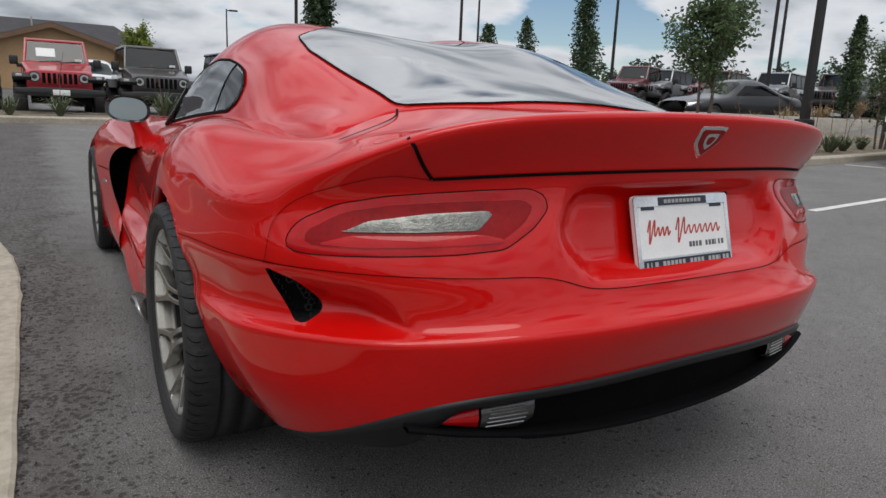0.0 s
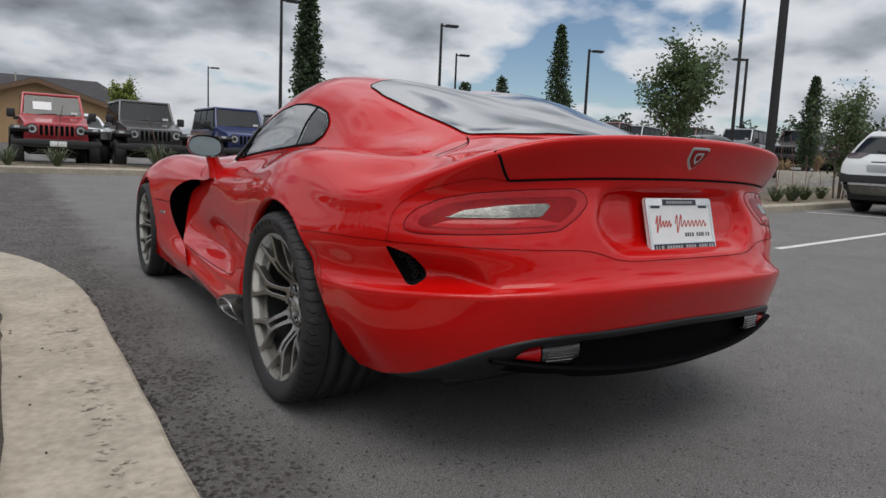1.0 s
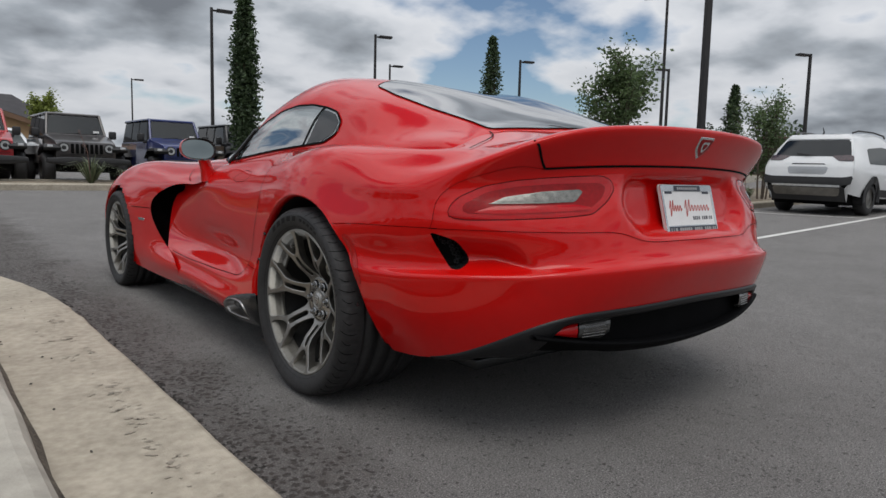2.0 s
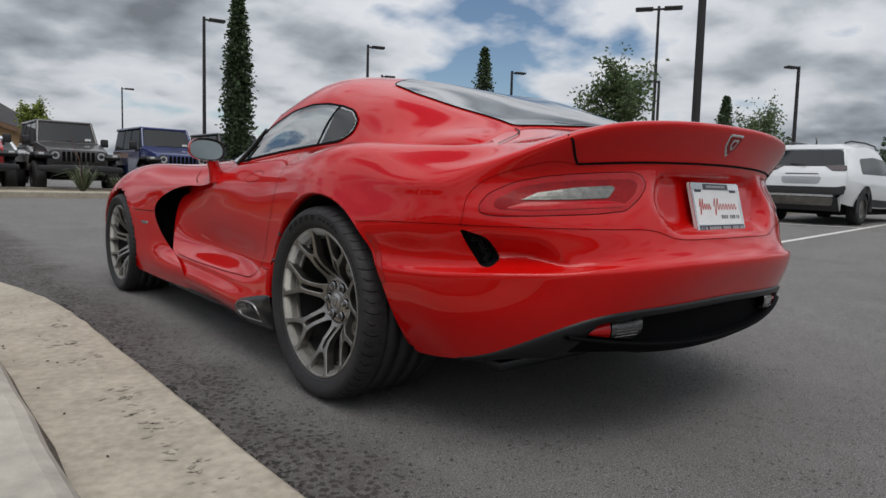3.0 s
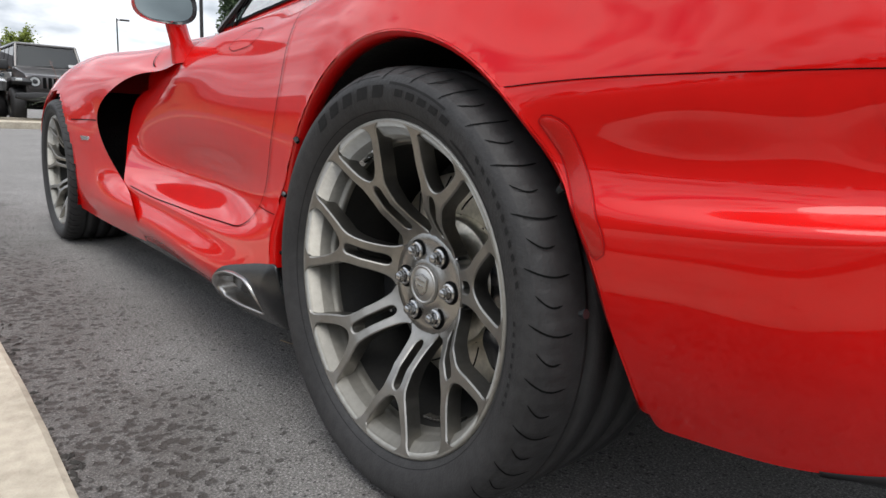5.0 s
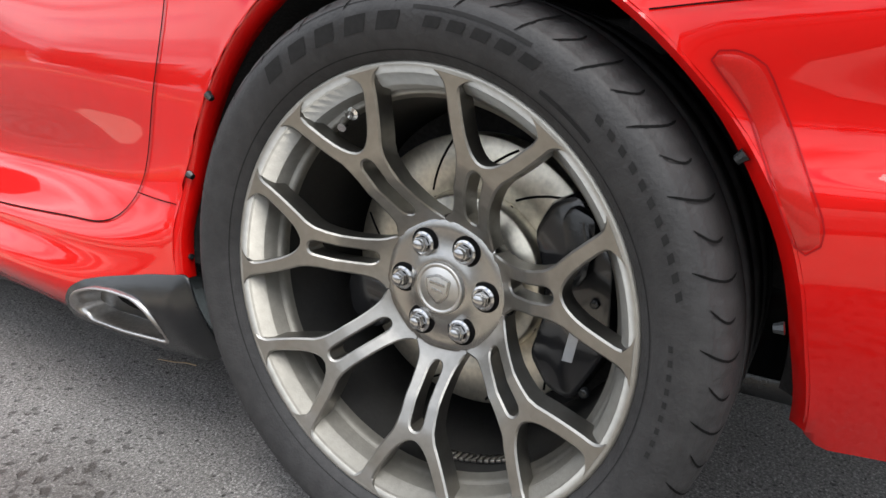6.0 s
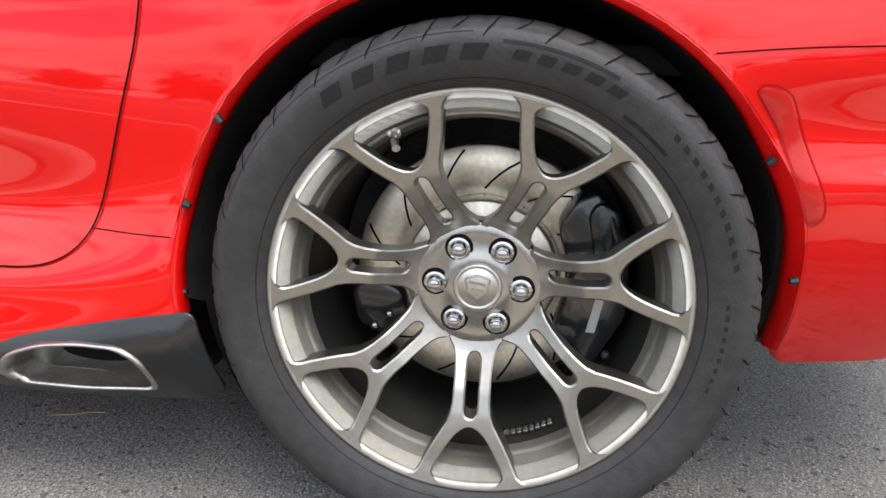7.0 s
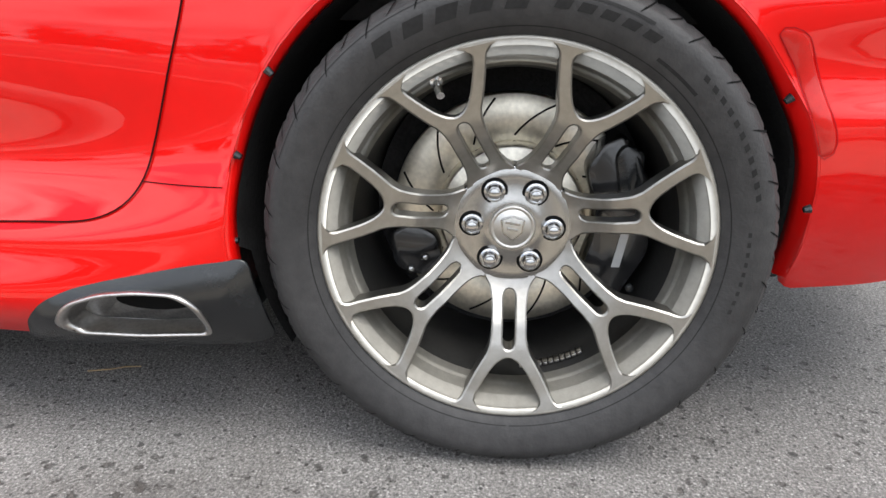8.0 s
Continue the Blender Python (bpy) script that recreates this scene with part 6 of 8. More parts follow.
for s in (-1, 1):
    for name, mat, x0, x1, lab in (("rear_reflector", TAIL_RED, 0.515, 0.592, "small red reflector in the valance"), ("reverse_lamp", LAMP_DARK, 0.395, 0.510, "ribbed clear lamp in the valance")):
        vs, fs = [], []
        for i in range(9):
            x = x0 + (x1 - x0) * i / 8
            y = blade_at(x)[0] + 0.014
            top = float(np.interp(x, [0.395, 0.51, 0.592], [0.412, 0.402, 0.384]))
            low = float(np.interp(x, [0.395, 0.43, 0.51, 0.592], [0.368, 0.350, 0.360, 0.374]))
            vs += [(s * x, y + 0.02, top + 0.004), (s * x, y, top), (s * x, y - 0.003, (top + low) / 2), (s * x, y, low), (s * x, y + 0.02, low - 0.004)]
        for i in range(8):
            fs += [(i * 5 + k, i * 5 + k + 1, i * 5 + k + 6, i * 5 + k + 5) for k in range(4)]
        lamp = mesh_part(name, vs, fs, mat, car, lab)
        for k in range(5 if name == "reverse_lamp" else 0):
            bm = bmesh.new()
            tube(bm, [(s * x, blade_at(x)[0] + 0.0105, 0.364 + 0.0085 * k - 0.03 * (x - 0.40)) for x in (0.410 + 0.004 * abs(k - 2), 0.45, 0.500 - 0.003 * k)], 0.0013, 6)
            part("lamp_rib", bm, TIP_STEEL, lamp)

# side exhausts in their black housings
TIP = [(0.634, 0.218), (0.612, 0.198), (0.520, 0.195), (0.414, 0.198), (0.414, 0.226), (0.424, 0.256), (0.450, 0.273), (0.505, 0.275), (0.560, 0.269), (0.610, 0.252)]
for way, s in (("left", -1), ("right", 1)):
    ring = rounded(TIP, 0.018, 5)
    v, f, nor = SKIN.patch(way, rounded(HOUSING, 0.015), lift=0.003, dome=0.018, edge=0.050, step=0.007, skirt=0.004)
    mid_y, mid_z = (np.array([np.mean([v[i][k] for i in t]) for t in f]) for k in (1, 2))
    f = [t for t, e in zip(f, edge_distance(ring, mid_y, mid_z)) if e < 0.003]
    mesh_part("exhaust_housing", v, f, SATIN_BLACK, car, "satin black housing round the side exhaust", normals=nor)
    cy, cz = np.mean([p[0] for p in ring]), np.mean([p[1] for p in ring])
    n = len(ring)
    base = [SKIN.at(way, u, max(v, 0.2))[0].x for u, v in ring]
    levels = []
    for k, (sc, dx) in enumerate([(1.0, 0.009), (1.0, 0.023), (0.97, 0.0265), (0.90, 0.0255), (0.86, 0.0215), (0.84, 0.016), (0.80, 0.002), (0.74, -0.014)]):
        levels += [(b + s * dx, cy + (u - cy) * (sc if k < 2 else 1 - (1 - sc) * 0.8), cz + (v - cz) * sc) for b, (u, v) in zip(base, ring)]
    fs = [(k * n + i, k * n + (i + 1) % n, (k + 1) * n + (i + 1) % n, (k + 1) * n + i) for k in range(7) for i in range(n)]
    tip = mesh_part("exhaust_tip", levels, fs, TIP_STEEL, car, "brushed steel exhaust tip")
    mesh_part("exhaust_bore", [(b - s * 0.013, cy + (u - cy) * 0.80, cz + (v - cz) * 0.75) for b, (u, v) in zip(base, ring)], [tuple(range(n))], TIP_INNER, tip, "dull steel back plate of the exhaust", smooth=False)
    # no pipe is bored: a flat black oval stands for the shade in its mouth
    mesh_part("pipe_mouth_shade", [(np.mean(base) - s * 0.006, cy - 0.016 + 0.058 * math.cos(a), cz + 0.011 + 0.015 * math.sin(a)) for a in np.linspace(0, 2 * math.pi, 25)[:-1]], [tuple(range(24))], BLACK_GAP, tip, "flat black oval painted as the shade in the pipe mouth", smooth=False)

# door mirrors on their stalks
for s in (-1, 1):
    rings = []
    for t in np.linspace(0, 1, 9):
        sc = math.sqrt(max(0.0, 1 - (t * 0.98) ** 2.4))
        y = 1.150 + 0.115 * t
        ring = []
        for a in np.linspace(0, 2 * math.pi, 29)[:-1]:
            u, v = math.cos(a), math.sin(a)
            u2, v2 = math.copysign(abs(u) ** 0.75, u), math.copysign(abs(v) ** 0.8, v)
            ring.append((s * (0.884 + 0.084 * u2 * sc), y, 0.889 + 0.053 * v2 * sc + 0.004 * u2 * sc))
        rings.append(ring)
    M = np.array(rings)
    M = np.concatenate([M, M[:, :1]], axis=1)
    shell = mesh_part("door_mirror", M.reshape(-1, 3), grid_faces(M), RED_PAINT, car, "red door mirror on a slim stalk")
    face = M[0][:-1]
    c = face.mean(axis=0)
    inner = c + (face - c) * 0.85 + (0, 0.020, 0)
    inner[:, 1] += s * 0.26 * (inner[:, 0] - c[0]) + 0.13 * (inner[:, 2] - c[2])
    rim = np.array([face, inner])
    rim = np.concatenate([rim, rim[:, :1]], axis=1)
    mesh_part("mirror_rim", rim.reshape(-1, 3), grid_faces(rim), SATIN_BLACK, shell)
    g = inner + (0, -0.001, 0)
    mesh_part("mirror_glass", g, [tuple(range(len(g)))], MIRROR, shell, "mirror glass", smooth=False)
    bm = bmesh.new()
    tube(bm, [(s * 0.815, 1.205, 0.750), (s * 0.832, 1.200, 0.800), (s * 0.850, 1.190, 0.855)], [0.062, 0.044, 0.042], 14, 0.55)
    part("mirror_stalk", bm, RED_PAINT, shell)
# push rivets along the rear liners
for s in (-1, 1):
    for a in (-2, 16, 34, 150, 172):
        t = radians(a)
        p = Vector((s * 0.925, 0.004 + 0.381 * math.cos(t), 0.35 + 0.381 * math.sin(t)))
        bm = bmesh.new()
        tube(bm, [p + Vector((0, 0.004 * -math.cos(t), 0)), p + Vector((0, -0.012 * math.cos(t), -0.012 * math.sin(t)))], [0.006, 0.004], 8)
        part("rivet", bm, SATIN_BLACK, car)

# ---- ground, kerbs and painted lines ----
def soft_rise(v, cap):
    v = np.clip(v, 0, cap)
    return v * v / (v + 2.0)


def ground_z(x, y):
    x, y = np.asarray(x, float), np.asarray(y, float)
    return 0.010 + 0.0105 * soft_rise(y - 2.5, 34) + 0.0150 * soft_rise(x - 2.5, 34) + 0.55 * smooth01((x + y - 26) / 9) * smooth01((x - 9) / 5)


def gz(x, y):
    return float(ground_z(x, y))


def span(a, b, n):
    return list(np.linspace(a, b, n))


gx = np.array([-2500, -900, -300, -120, -60] + span(-30, 60, 61) + [75, 110, 180, 320, 900, 2500])
gy = np.array([-2500, -900, -300, -100, -40] + span(-20, 60, 57) + [75, 110, 180, 320, 900, 2500])
gg = np.stack(np.meshgrid(gx, gy, indexing="ij"), axis=2)
gg = np.concatenate([gg, ground_z(gg[..., 0], gg[..., 1])[..., None]], axis=2)
ground = mesh_part("ground", gg.reshape(-1, 3), grid_faces(gg), ASPHALT)
tagged(ground, "dark grey worn asphalt of a car lot", "asphalt", kind="structure")


def sweep(name, path, section, mat, label, category, smooth=False):
    """A section (offset to the left of the path, height over the ground) drawn along a plan line."""
    P = np.array(path, float)
    out = []
    for i, p in enumerate(P):
        d = P[min(i + 1, len(P) - 1)] - P[max(i - 1, 0)]
        d /= np.linalg.norm(d)
        nl = np.array((-d[1], d[0]))
        z0 = gz(*p)
        out.append([(p[0] + nl[0] * o, p[1] + nl[1] * o, z0 + h) for o, h in section])
    S = np.array(out)
    ob = mesh_part(name, S.reshape(-1, 3), grid_faces(S), mat, smooth=smooth)
    return tagged(ob, label, category, kind="structure")


# near kerb: flat gutter pan beside the car, then an upright kerb; it turns away past the car's nose
edge_line = [(-1.33, y) for y in np.linspace(-9, 1.0, 41)] + [tuple(p) for p in fine_line([(-1.33, 1.1), (-1.325, 1.6), (-1.345, 2.1), (-1.43, 2.75), (-1.60, 3.35), (-1.92, 3.95), (-2.45, 4.50), (-3.25, 4.95), (-4.4, 5.25), (-6.5, 5.45), (-12, 5.6)], 0.1)]
rng = random.Random(4)
edge_line = [(x + rng.uniform(-0.006, 0.006), y) for x, y in edge_line]
pan = sweep("gutter", edge_line, [(-0.004, -0.03), (0.0, 0.008), (0.012, 0.014), (0.20, 0.012), (0.36, 0.008), (0.43, 0.010)], CONCRETE, "pale concrete gutter pan stained along the kerb", "gutter")
kerb = sweep("kerb", edge_line, [(0.428, -0.02), (0.440, 0.030), (0.462, 0.105), (0.480, 0.128), (0.510, 0.138), (0.62, 0.140), (0.66, 0.13), (0.66, -0.05)], CONCRETE_GREY, "pale grey concrete kerb beside the gutter", "kerb")
bed = sweep("verge", [p for p in edge_line], [(0.655, 0.12), (1.2, 0.13), (3.5, 0.15), (9.0, 0.18)], MULCH, "dark brown bark mulch verge behind the kerb", "verge")

# far kerb and bed in front of the parked off-roaders
far_line = [(x, 13.6 + 0.012 * x) for x in np.linspace(14, -30, 60)]
sweep("kerb_far", far_line, [(0.0, -0.05), (0.0, 0.115), (-0.03, 0.14), (-0.30, 0.14), (-0.32, 0.12), (-0.32, -0.05)], CONCRETE, "pale concrete kerb at the edge of the drive", "kerb")
sweep("verge_far", far_line, [(-0.30, 0.10), (-1.3, 0.13), (-1.9, 0.12)], SOIL, "brown mulch bed along the kerb", "verge")
sweep("kerb_back", [(x, 15.55 + 0.012 * x) for x in np.linspace(14, -30, 40)], [(0.0, -0.05), (0.0, 0.14), (-0.16, 0.14), (-0.16, -0.05)], CONCRETE, "low concrete edging behind the plants", "kerb")

# kerbed bed on the other side of the aisle, with a retaining wall
side_line = fine_line([(4.5, 13.4), (4.6, 8.0), (5.0, 6.2), (6.2, 5.05), (8.0, 4.75), (11.0, 4.85), (15.5, 5.3), (26, 6.2), (45, 8)], 0.4)
sweep("kerb_side", side_line, [(0.0, -0.05), (0.0, 0.11), (0.03, 0.14), (0.16, 0.14), (0.18, 0.12), (0.18, -0.05)], CONCRETE, "pale concrete kerb round a planted bed", "kerb")
sweep("verge_side", side_line[4:], [(0.17, 0.11), (0.9, 0.15), (2.2, 0.2), (5.5, 0.22)], SOIL, "sandy soil of a planted bed", "verge")
bm = bmesh.new()
box(bm, 5.6, 13.1, 6.25, 6.5, 0.0, 0.82, 0.02)
wall = tagged(part("wall_retaining", bm, CONCRETE_GREY, None, "", True, 30), "smooth pale concrete retaining wall", "retaining wall", kind="structure")
bm = bmesh.new()
box(bm, 12.86, 13.1, 6.505, 16.0, 0.0, 0.82, 0.02)
tagged(part("wall_return", bm, CONCRETE_GREY, None, "", True, 30), "smooth pale concrete retaining wall return", "retaining wall", kind="structure")
bm = bmesh.new()
box(bm, 13.1, 40.0, 9.5, 9.7, 0.0, 0.95, 0.02)
tagged(part("wall_low", bm, CONCRETE_GREY, None, "", True, 30), "long low concrete wall behind the shrubs", "retaining wall", kind="structure")


def painted(pts, width):
    P = fine_line(pts, 0.5, False, False)
    vs, fs = [], []
    for i, p in enumerate(P):
        d = P[min(i + 1, len(P) - 1)] - P[max(i - 1, 0)]
        d /= np.linalg.norm(d)
        n = np.array((-d[1], d[0])) * width / 2
        for q in (p - n, p + n):
            vs.append((q[0], q[1], gz(*q) + 0.006))
    for i in range(len(P) - 1):
        fs.append((2 * i, 2 * i + 2, 2 * i + 3, 2 * i + 1))
    return tagged(mesh_part("parking_line", vs, fs, LINE_WHITE), "white painted parking bay line on asphalt", "road marking", "parking bay lines", "structure")


painted([(5.55, 1.85), (8.0, 2.08), (13.8, 2.62)], 0.10)
painted([(11.6, 4.72), (12.6, 2.52)], 0.10)
painted([(13.6, 2.62), (19.5, 3.0)], 0.10)

# crumbs of grit and leaf bits on the gutter and asphalt
rng = random.Random(11)
vs, fs = [], []
for i in range(420):
    if i < 40:
        x, y, r = rng.uniform(-1.74, -1.38), rng.uniform(-1.8, 3.0), rng.uniform(0.002, 0.006)
    elif i < 300:
        x, y, r = -1.33 + abs(rng.gauss(0, 0.02)) - 0.005, rng.uniform(-1.9, 2.2), rng.uniform(0.003, 0.009)
    else:
        x, y, r = rng.uniform(-1.25, 2.5), rng.uniform(-2.2, 2.5), rng.uniform(0.002, 0.005)
    flat = 0.7
    z = gz(x, y) + (0.012 if x < -1.34 else 0.001)
    a = rng.uniform(0, 6.3)
    b = len(vs)
    for k in range(4):
        t = a + k * math.pi / 2
        e = r * (1.7 if k % 2 else 0.8) * rng.uniform(0.6, 1.3)
        vs.append((x + e * math.cos(t), y + e * math.sin(t), z))
    vs.append((x, y, z + r * flat))
    fs += [(b + k, b + (k + 1) % 4, b + 4) for k in range(4)]
tagged(mesh_part("grit", vs, fs, DEBRIS, smooth=False), "dark grit and leaf crumbs on gutter and asphalt", "debris", kind="stuff")

bm = bmesh.new()
tube(bm, [(-0.743, 0.751, gz(0, 0) + 0.003), (-0.735, 0.712, gz(0, 0) + 0.004), (-0.722, 0.690, gz(0, 0) + 0.003), (-0.720, 0.662, gz(0, 0) + 0.004)], 0.0012, 5)
tagged(part("straw", bm, DRY_GRASS), "thin dry straw lying on the asphalt", "straw")

# shallow worn patches in the gutter's surface, in clusters towards the asphalt
rng = random.Random(23)
vs, fs = [], []
for i in range(22):
    cx, cy = -1.46 + rng.gauss(0, 0.045), rng.uniform(-1.8, 2.6)
    for _ in range(rng.randint(4, 16)):
        x, y, r = cx + rng.gauss(0, 0.035), cy + rng.gauss(0, 0.05), rng.uniform(0.0025, 0.010)
        if not -1.72 < x < -1.35:
            continue
        b, z = len(vs), gz(x, y) + 0.0144
        turn_ = rng.uniform(-0.6, 0.6)
        for k in range(9):
            t = k * math.pi / 4.5
            e = r * rng.uniform(0.35, 1.35)
            u, w = 1.8 * e * math.cos(t), 0.8 * e * math.sin(t)
            vs.append((x + u * math.cos(turn_) - w * math.sin(turn_), y + u * math.sin(turn_) + w * math.cos(turn_), z))
        fs.append(tuple(range(b, b + 9)))
tagged(mesh_part("concrete_chip", vs, fs, CHIPPED, smooth=False), "shallow brownish worn patches in the concrete gutter", "debris", kind="stuff")

# dirt gathered in the corner between gutter and kerb
rng = random.Random(31)
rows_d = []
P = np.array(edge_line)
for i, p in enumerate(P):
    if not -2.5 < p[1] < 5.0:
        continue
    d = P[min(i + 1, len(P) - 1)] - P[max(i - 1, 0)]
    d /= np.linalg.norm(d)
    nl = np.array((-d[1], d[0]))
    w = 0.008 + 0.010 * rng.random()
    rows_d.append([(p[0] + nl[0] * o, p[1] + nl[1] * o, gz(*p) + h) for o, h in ((0.431 - w, 0.0118), (0.424, 0.0150), (0.440, 0.034))])
D_ = np.array(rows_d)
tagged(mesh_part("gutter_dirt", D_.reshape(-1, 3), grid_faces(D_), DIRT), "dark brown dirt in the corner of the gutter", "dirt", kind="stuff")

# ---- plants ----
def leaf_cloud(n, place, size, rng, droop=0.3):
    """Many small bent leaves; place() gives a centre for each."""
    vs, fs = [], []
    for _ in range(n):
        c = Vector(place())
        d = Vector((rng.gauss(0, 1), rng.gauss(0, 1), rng.gauss(0, 0.6) - droop)).normalized()
        s = d.cross(Vector((rng.gauss(0, 1), rng.gauss(0, 1), rng.gauss(0, 1)))).normalized()
        nrm = d.cross(s)
        L = size * rng.uniform(0.7, 1.4)
        b = len(vs)
        vs += [tuple(c), tuple(c + d * L * 0.5 + s * L * 0.28 + nrm * L * 0.06), tuple(c + d * L), tuple(c + d * L * 0.5 - s * L * 0.28 + nrm * L * 0.06)]
        fs += [(b, b + 1, b + 2, b + 3)]
    return vs, fs


def tree(name, label, at, height, crown_from, spread, leaves, size, mat, seed, stems=1, column=False):
    rng = random.Random(seed)
    z0 = gz(*at) + 0.12
    t = thing(name, label, "tree", at=(at[0], at[1], z0))
    tips = []
    for k in range(stems):
        a = 2.1 * k + rng.uniform(0, 1)
        off = (0.10 * spread if stems > 1 else 0.0)
        base = Vector((off * math.cos(a), off * math.sin(a), -0.15))
        top = Vector((base.x * 2.2 + rng.uniform(-0.08, 0.08) * spread, base.y * 2.2 + rng.uniform(-0.08, 0.08) * spread, height * rng.uniform(0.86, 0.95)))
        pts = [base.lerp(top, s) + Vector((rng.uniform(-0.02, 0.02), rng.uniform(-0.02, 0.02), 0)) * height * 0.2 * (0 < s < 1) for s in (0, 0.25, 0.5, 0.75, 1)]
        r = height * (0.011 if stems > 1 else 0.014)
        bm = bmesh.new()
        tube(bm, pts, [r, r * 0.85, r * 0.65, r * 0.4, r * 0.12], 8)
        part("trunk", bm, BARK, t)
        for i in range(26 if not column else 22):
            s = rng.uniform(crown_from / height, 0.95)
            p = base.lerp(top, s)
            az = rng.uniform(0, 6.3)
            if column:
                reach = spread * (0.35 + 0.65 * math.sin(math.pi * min(1, (s * height - crown_from) / (height - crown_from) * 0.85 + 0.12)))
                q = p + Vector((reach * math.cos(az), reach * math.sin(az), reach * 1.9))
            else:
                reach = spread * rng.uniform(0.35, 1.05) * (1.15 - 0.75 * s)
                q = p + Vector((reach * math.cos(az), reach * math.sin(az), reach * rng.uniform(0.9, 1.7)))
            bm = bmesh.new()
            tube(bm, [p, p.lerp(q, 0.5) + Vector((0, 0, 0.02)), q], [r * 0.35, r * 0.22, r * 0.08], 5)
            part("limb", bm, BARK, t)
            tips.append((p, q))

    def place():
        if column:
            s = rng.uniform(0, 1) ** 0.85
            w = spread * (0.10 + 1.05 * math.sin(math.pi * min(1, s * 0.78 + 0.20)) ** 0.9) * math.sqrt(rng.uniform(0.02, 1)) * rng.uniform(0.8, 1.12)
            a = rng.uniform(0, 6.3)
            w *= 1.0 + 0.30 * math.sin(7.0 * a + 23.0 * s) * math.sin(31.0 * s + 2.0 * a)
            if rng.random() < 0.12:
                w *= rng.uniform(1.0, 1.35)
            return (w * math.cos(a), w * math.sin(a), crown_from + (height * 1.04 - crown_from) * s)
        p, q = rng.choice(tips)
        s = rng.uniform(0.2, 1.08)
        c = p.lerp(q, s)
        k = spread * 0.085
        return (c.x + rng.gauss(0, k), c.y + rng.gauss(0, k), c.z + rng.gauss(0, k * 1.1))
    mesh_part("crown", *leaf_cloud(leaves, place, size, rng), mat, t, smooth=False)
    return t


tree("young_tree", "young broadleaf tree with several slim trunks in a bed", (8.4, 5.46), 2.76, 1.20, 0.90, 5600, 0.076, LEAF, 3, stems=3)
tree("poplar", "tall narrow dark green columnar poplar", (6.08, 17.2), 5.35, 0.4, 0.36, 9000, 0.125, LEAF_POPLAR, 5, column=True)
tree("poplar", "slender dark green columnar poplar", (28.8, 30.7), 7.9, 0.6, 0.64, 4600, 0.19, LEAF_POPLAR, 6, column=True)
tree("poplar", "short columnar poplar beside the lot", (21.5, 10.1), 3.2, 0.3, 0.29, 4200, 0.10, LEAF_POPLAR, 7, column=True)
tree("shrub_tree", "airy multi-stemmed shrub with small leaves in a bed", (15.1, 5.85), 2.5, 0.55, 0.95, 3400, 0.08, LEAF, 8, stems=4)
tree("street_tree", "yellow-green broadleaf tree behind the parked cars", (3.2, 33.0), 3.0, 1.2, 1.0, 3200, 0.15, LEAF_YELLOW, 9, stems=2)
for i, (x, y, h) in enumerate([(30.1, 43.1, 5.2), (32.5, 41.3, 5.7), (33.8, 35.4, 4.6)]):
    tree("conifer", "small airy evergreen tree far off", (x, y), h, 0.5, 0.85, 1500, 0.24, LEAF_POPLAR, 20 + i, column=True)


def yucca(at, seed, h=0.55, n=70, stalks=0, mat=GRASS_BLADE, label="spiky grey-green yucca clump in the bed"):
    rng = random.Random(seed)
    vs, fs = [], []
    for _ in range(n):
        a, lean, L = rng.uniform(0, 6.3), rng.uniform(0.2, 1.45), h * rng.uniform(0.7, 1.25)
        d = Vector((math.cos(a), math.sin(a), 0))
        s = Vector((-d.y, d.x, 0)) * 0.012
        pts = [d * 0.03, d * (0.03 + lean * L * 0.35) + Vector((0, 0, L * 0.62)), d * (0.03 + lean * L * 0.85) + Vector((0, 0, L * (0.98 - 0.42 * lean)))]
        b = len(vs)
        vs += [tuple(pts[0] - s), tuple(pts[0] + s), tuple(pts[1] + s * 0.8), tuple(pts[1] - s * 0.8), tuple(pts[2])]
        fs += [(b, b + 1, b + 2, b + 3), (b + 3, b + 2, b + 4)]
    t = thing("yucca", label, "plant", "yucca clumps", at=(at[0], at[1], gz(*at) + 0.10))
    mesh_part("foliage", vs, fs, mat, t, smooth=False)
    for k in range(stalks):
        bm = bmesh.new()
        a = rng.uniform(0, 6.3)
        hh = rng.uniform(0.9, 1.5)
        tube(bm, [(0, 0, 0), (0.06 * math.cos(a), 0.06 * math.sin(a), hh * 0.6), (0.22 * math.cos(a), 0.22 * math.sin(a), hh)], [0.008, 0.006, 0.004], 5)
        for j in range(14):
            s = rng.uniform(0.6, 1.0)
            c = Vector((0.22 * math.cos(a) * s * s, 0.22 * math.sin(a) * s * s, hh * s))
            bmesh.ops.create_icosphere(bm, subdivisions=1, radius=0.009, matrix=Matrix.Translation(c + Vector((rng.gauss(0, 0.02), rng.gauss(0, 0.02), 0))))
        part("flower_stalk", bm, STALK, t, "dry reddish flower stalk")
    return t


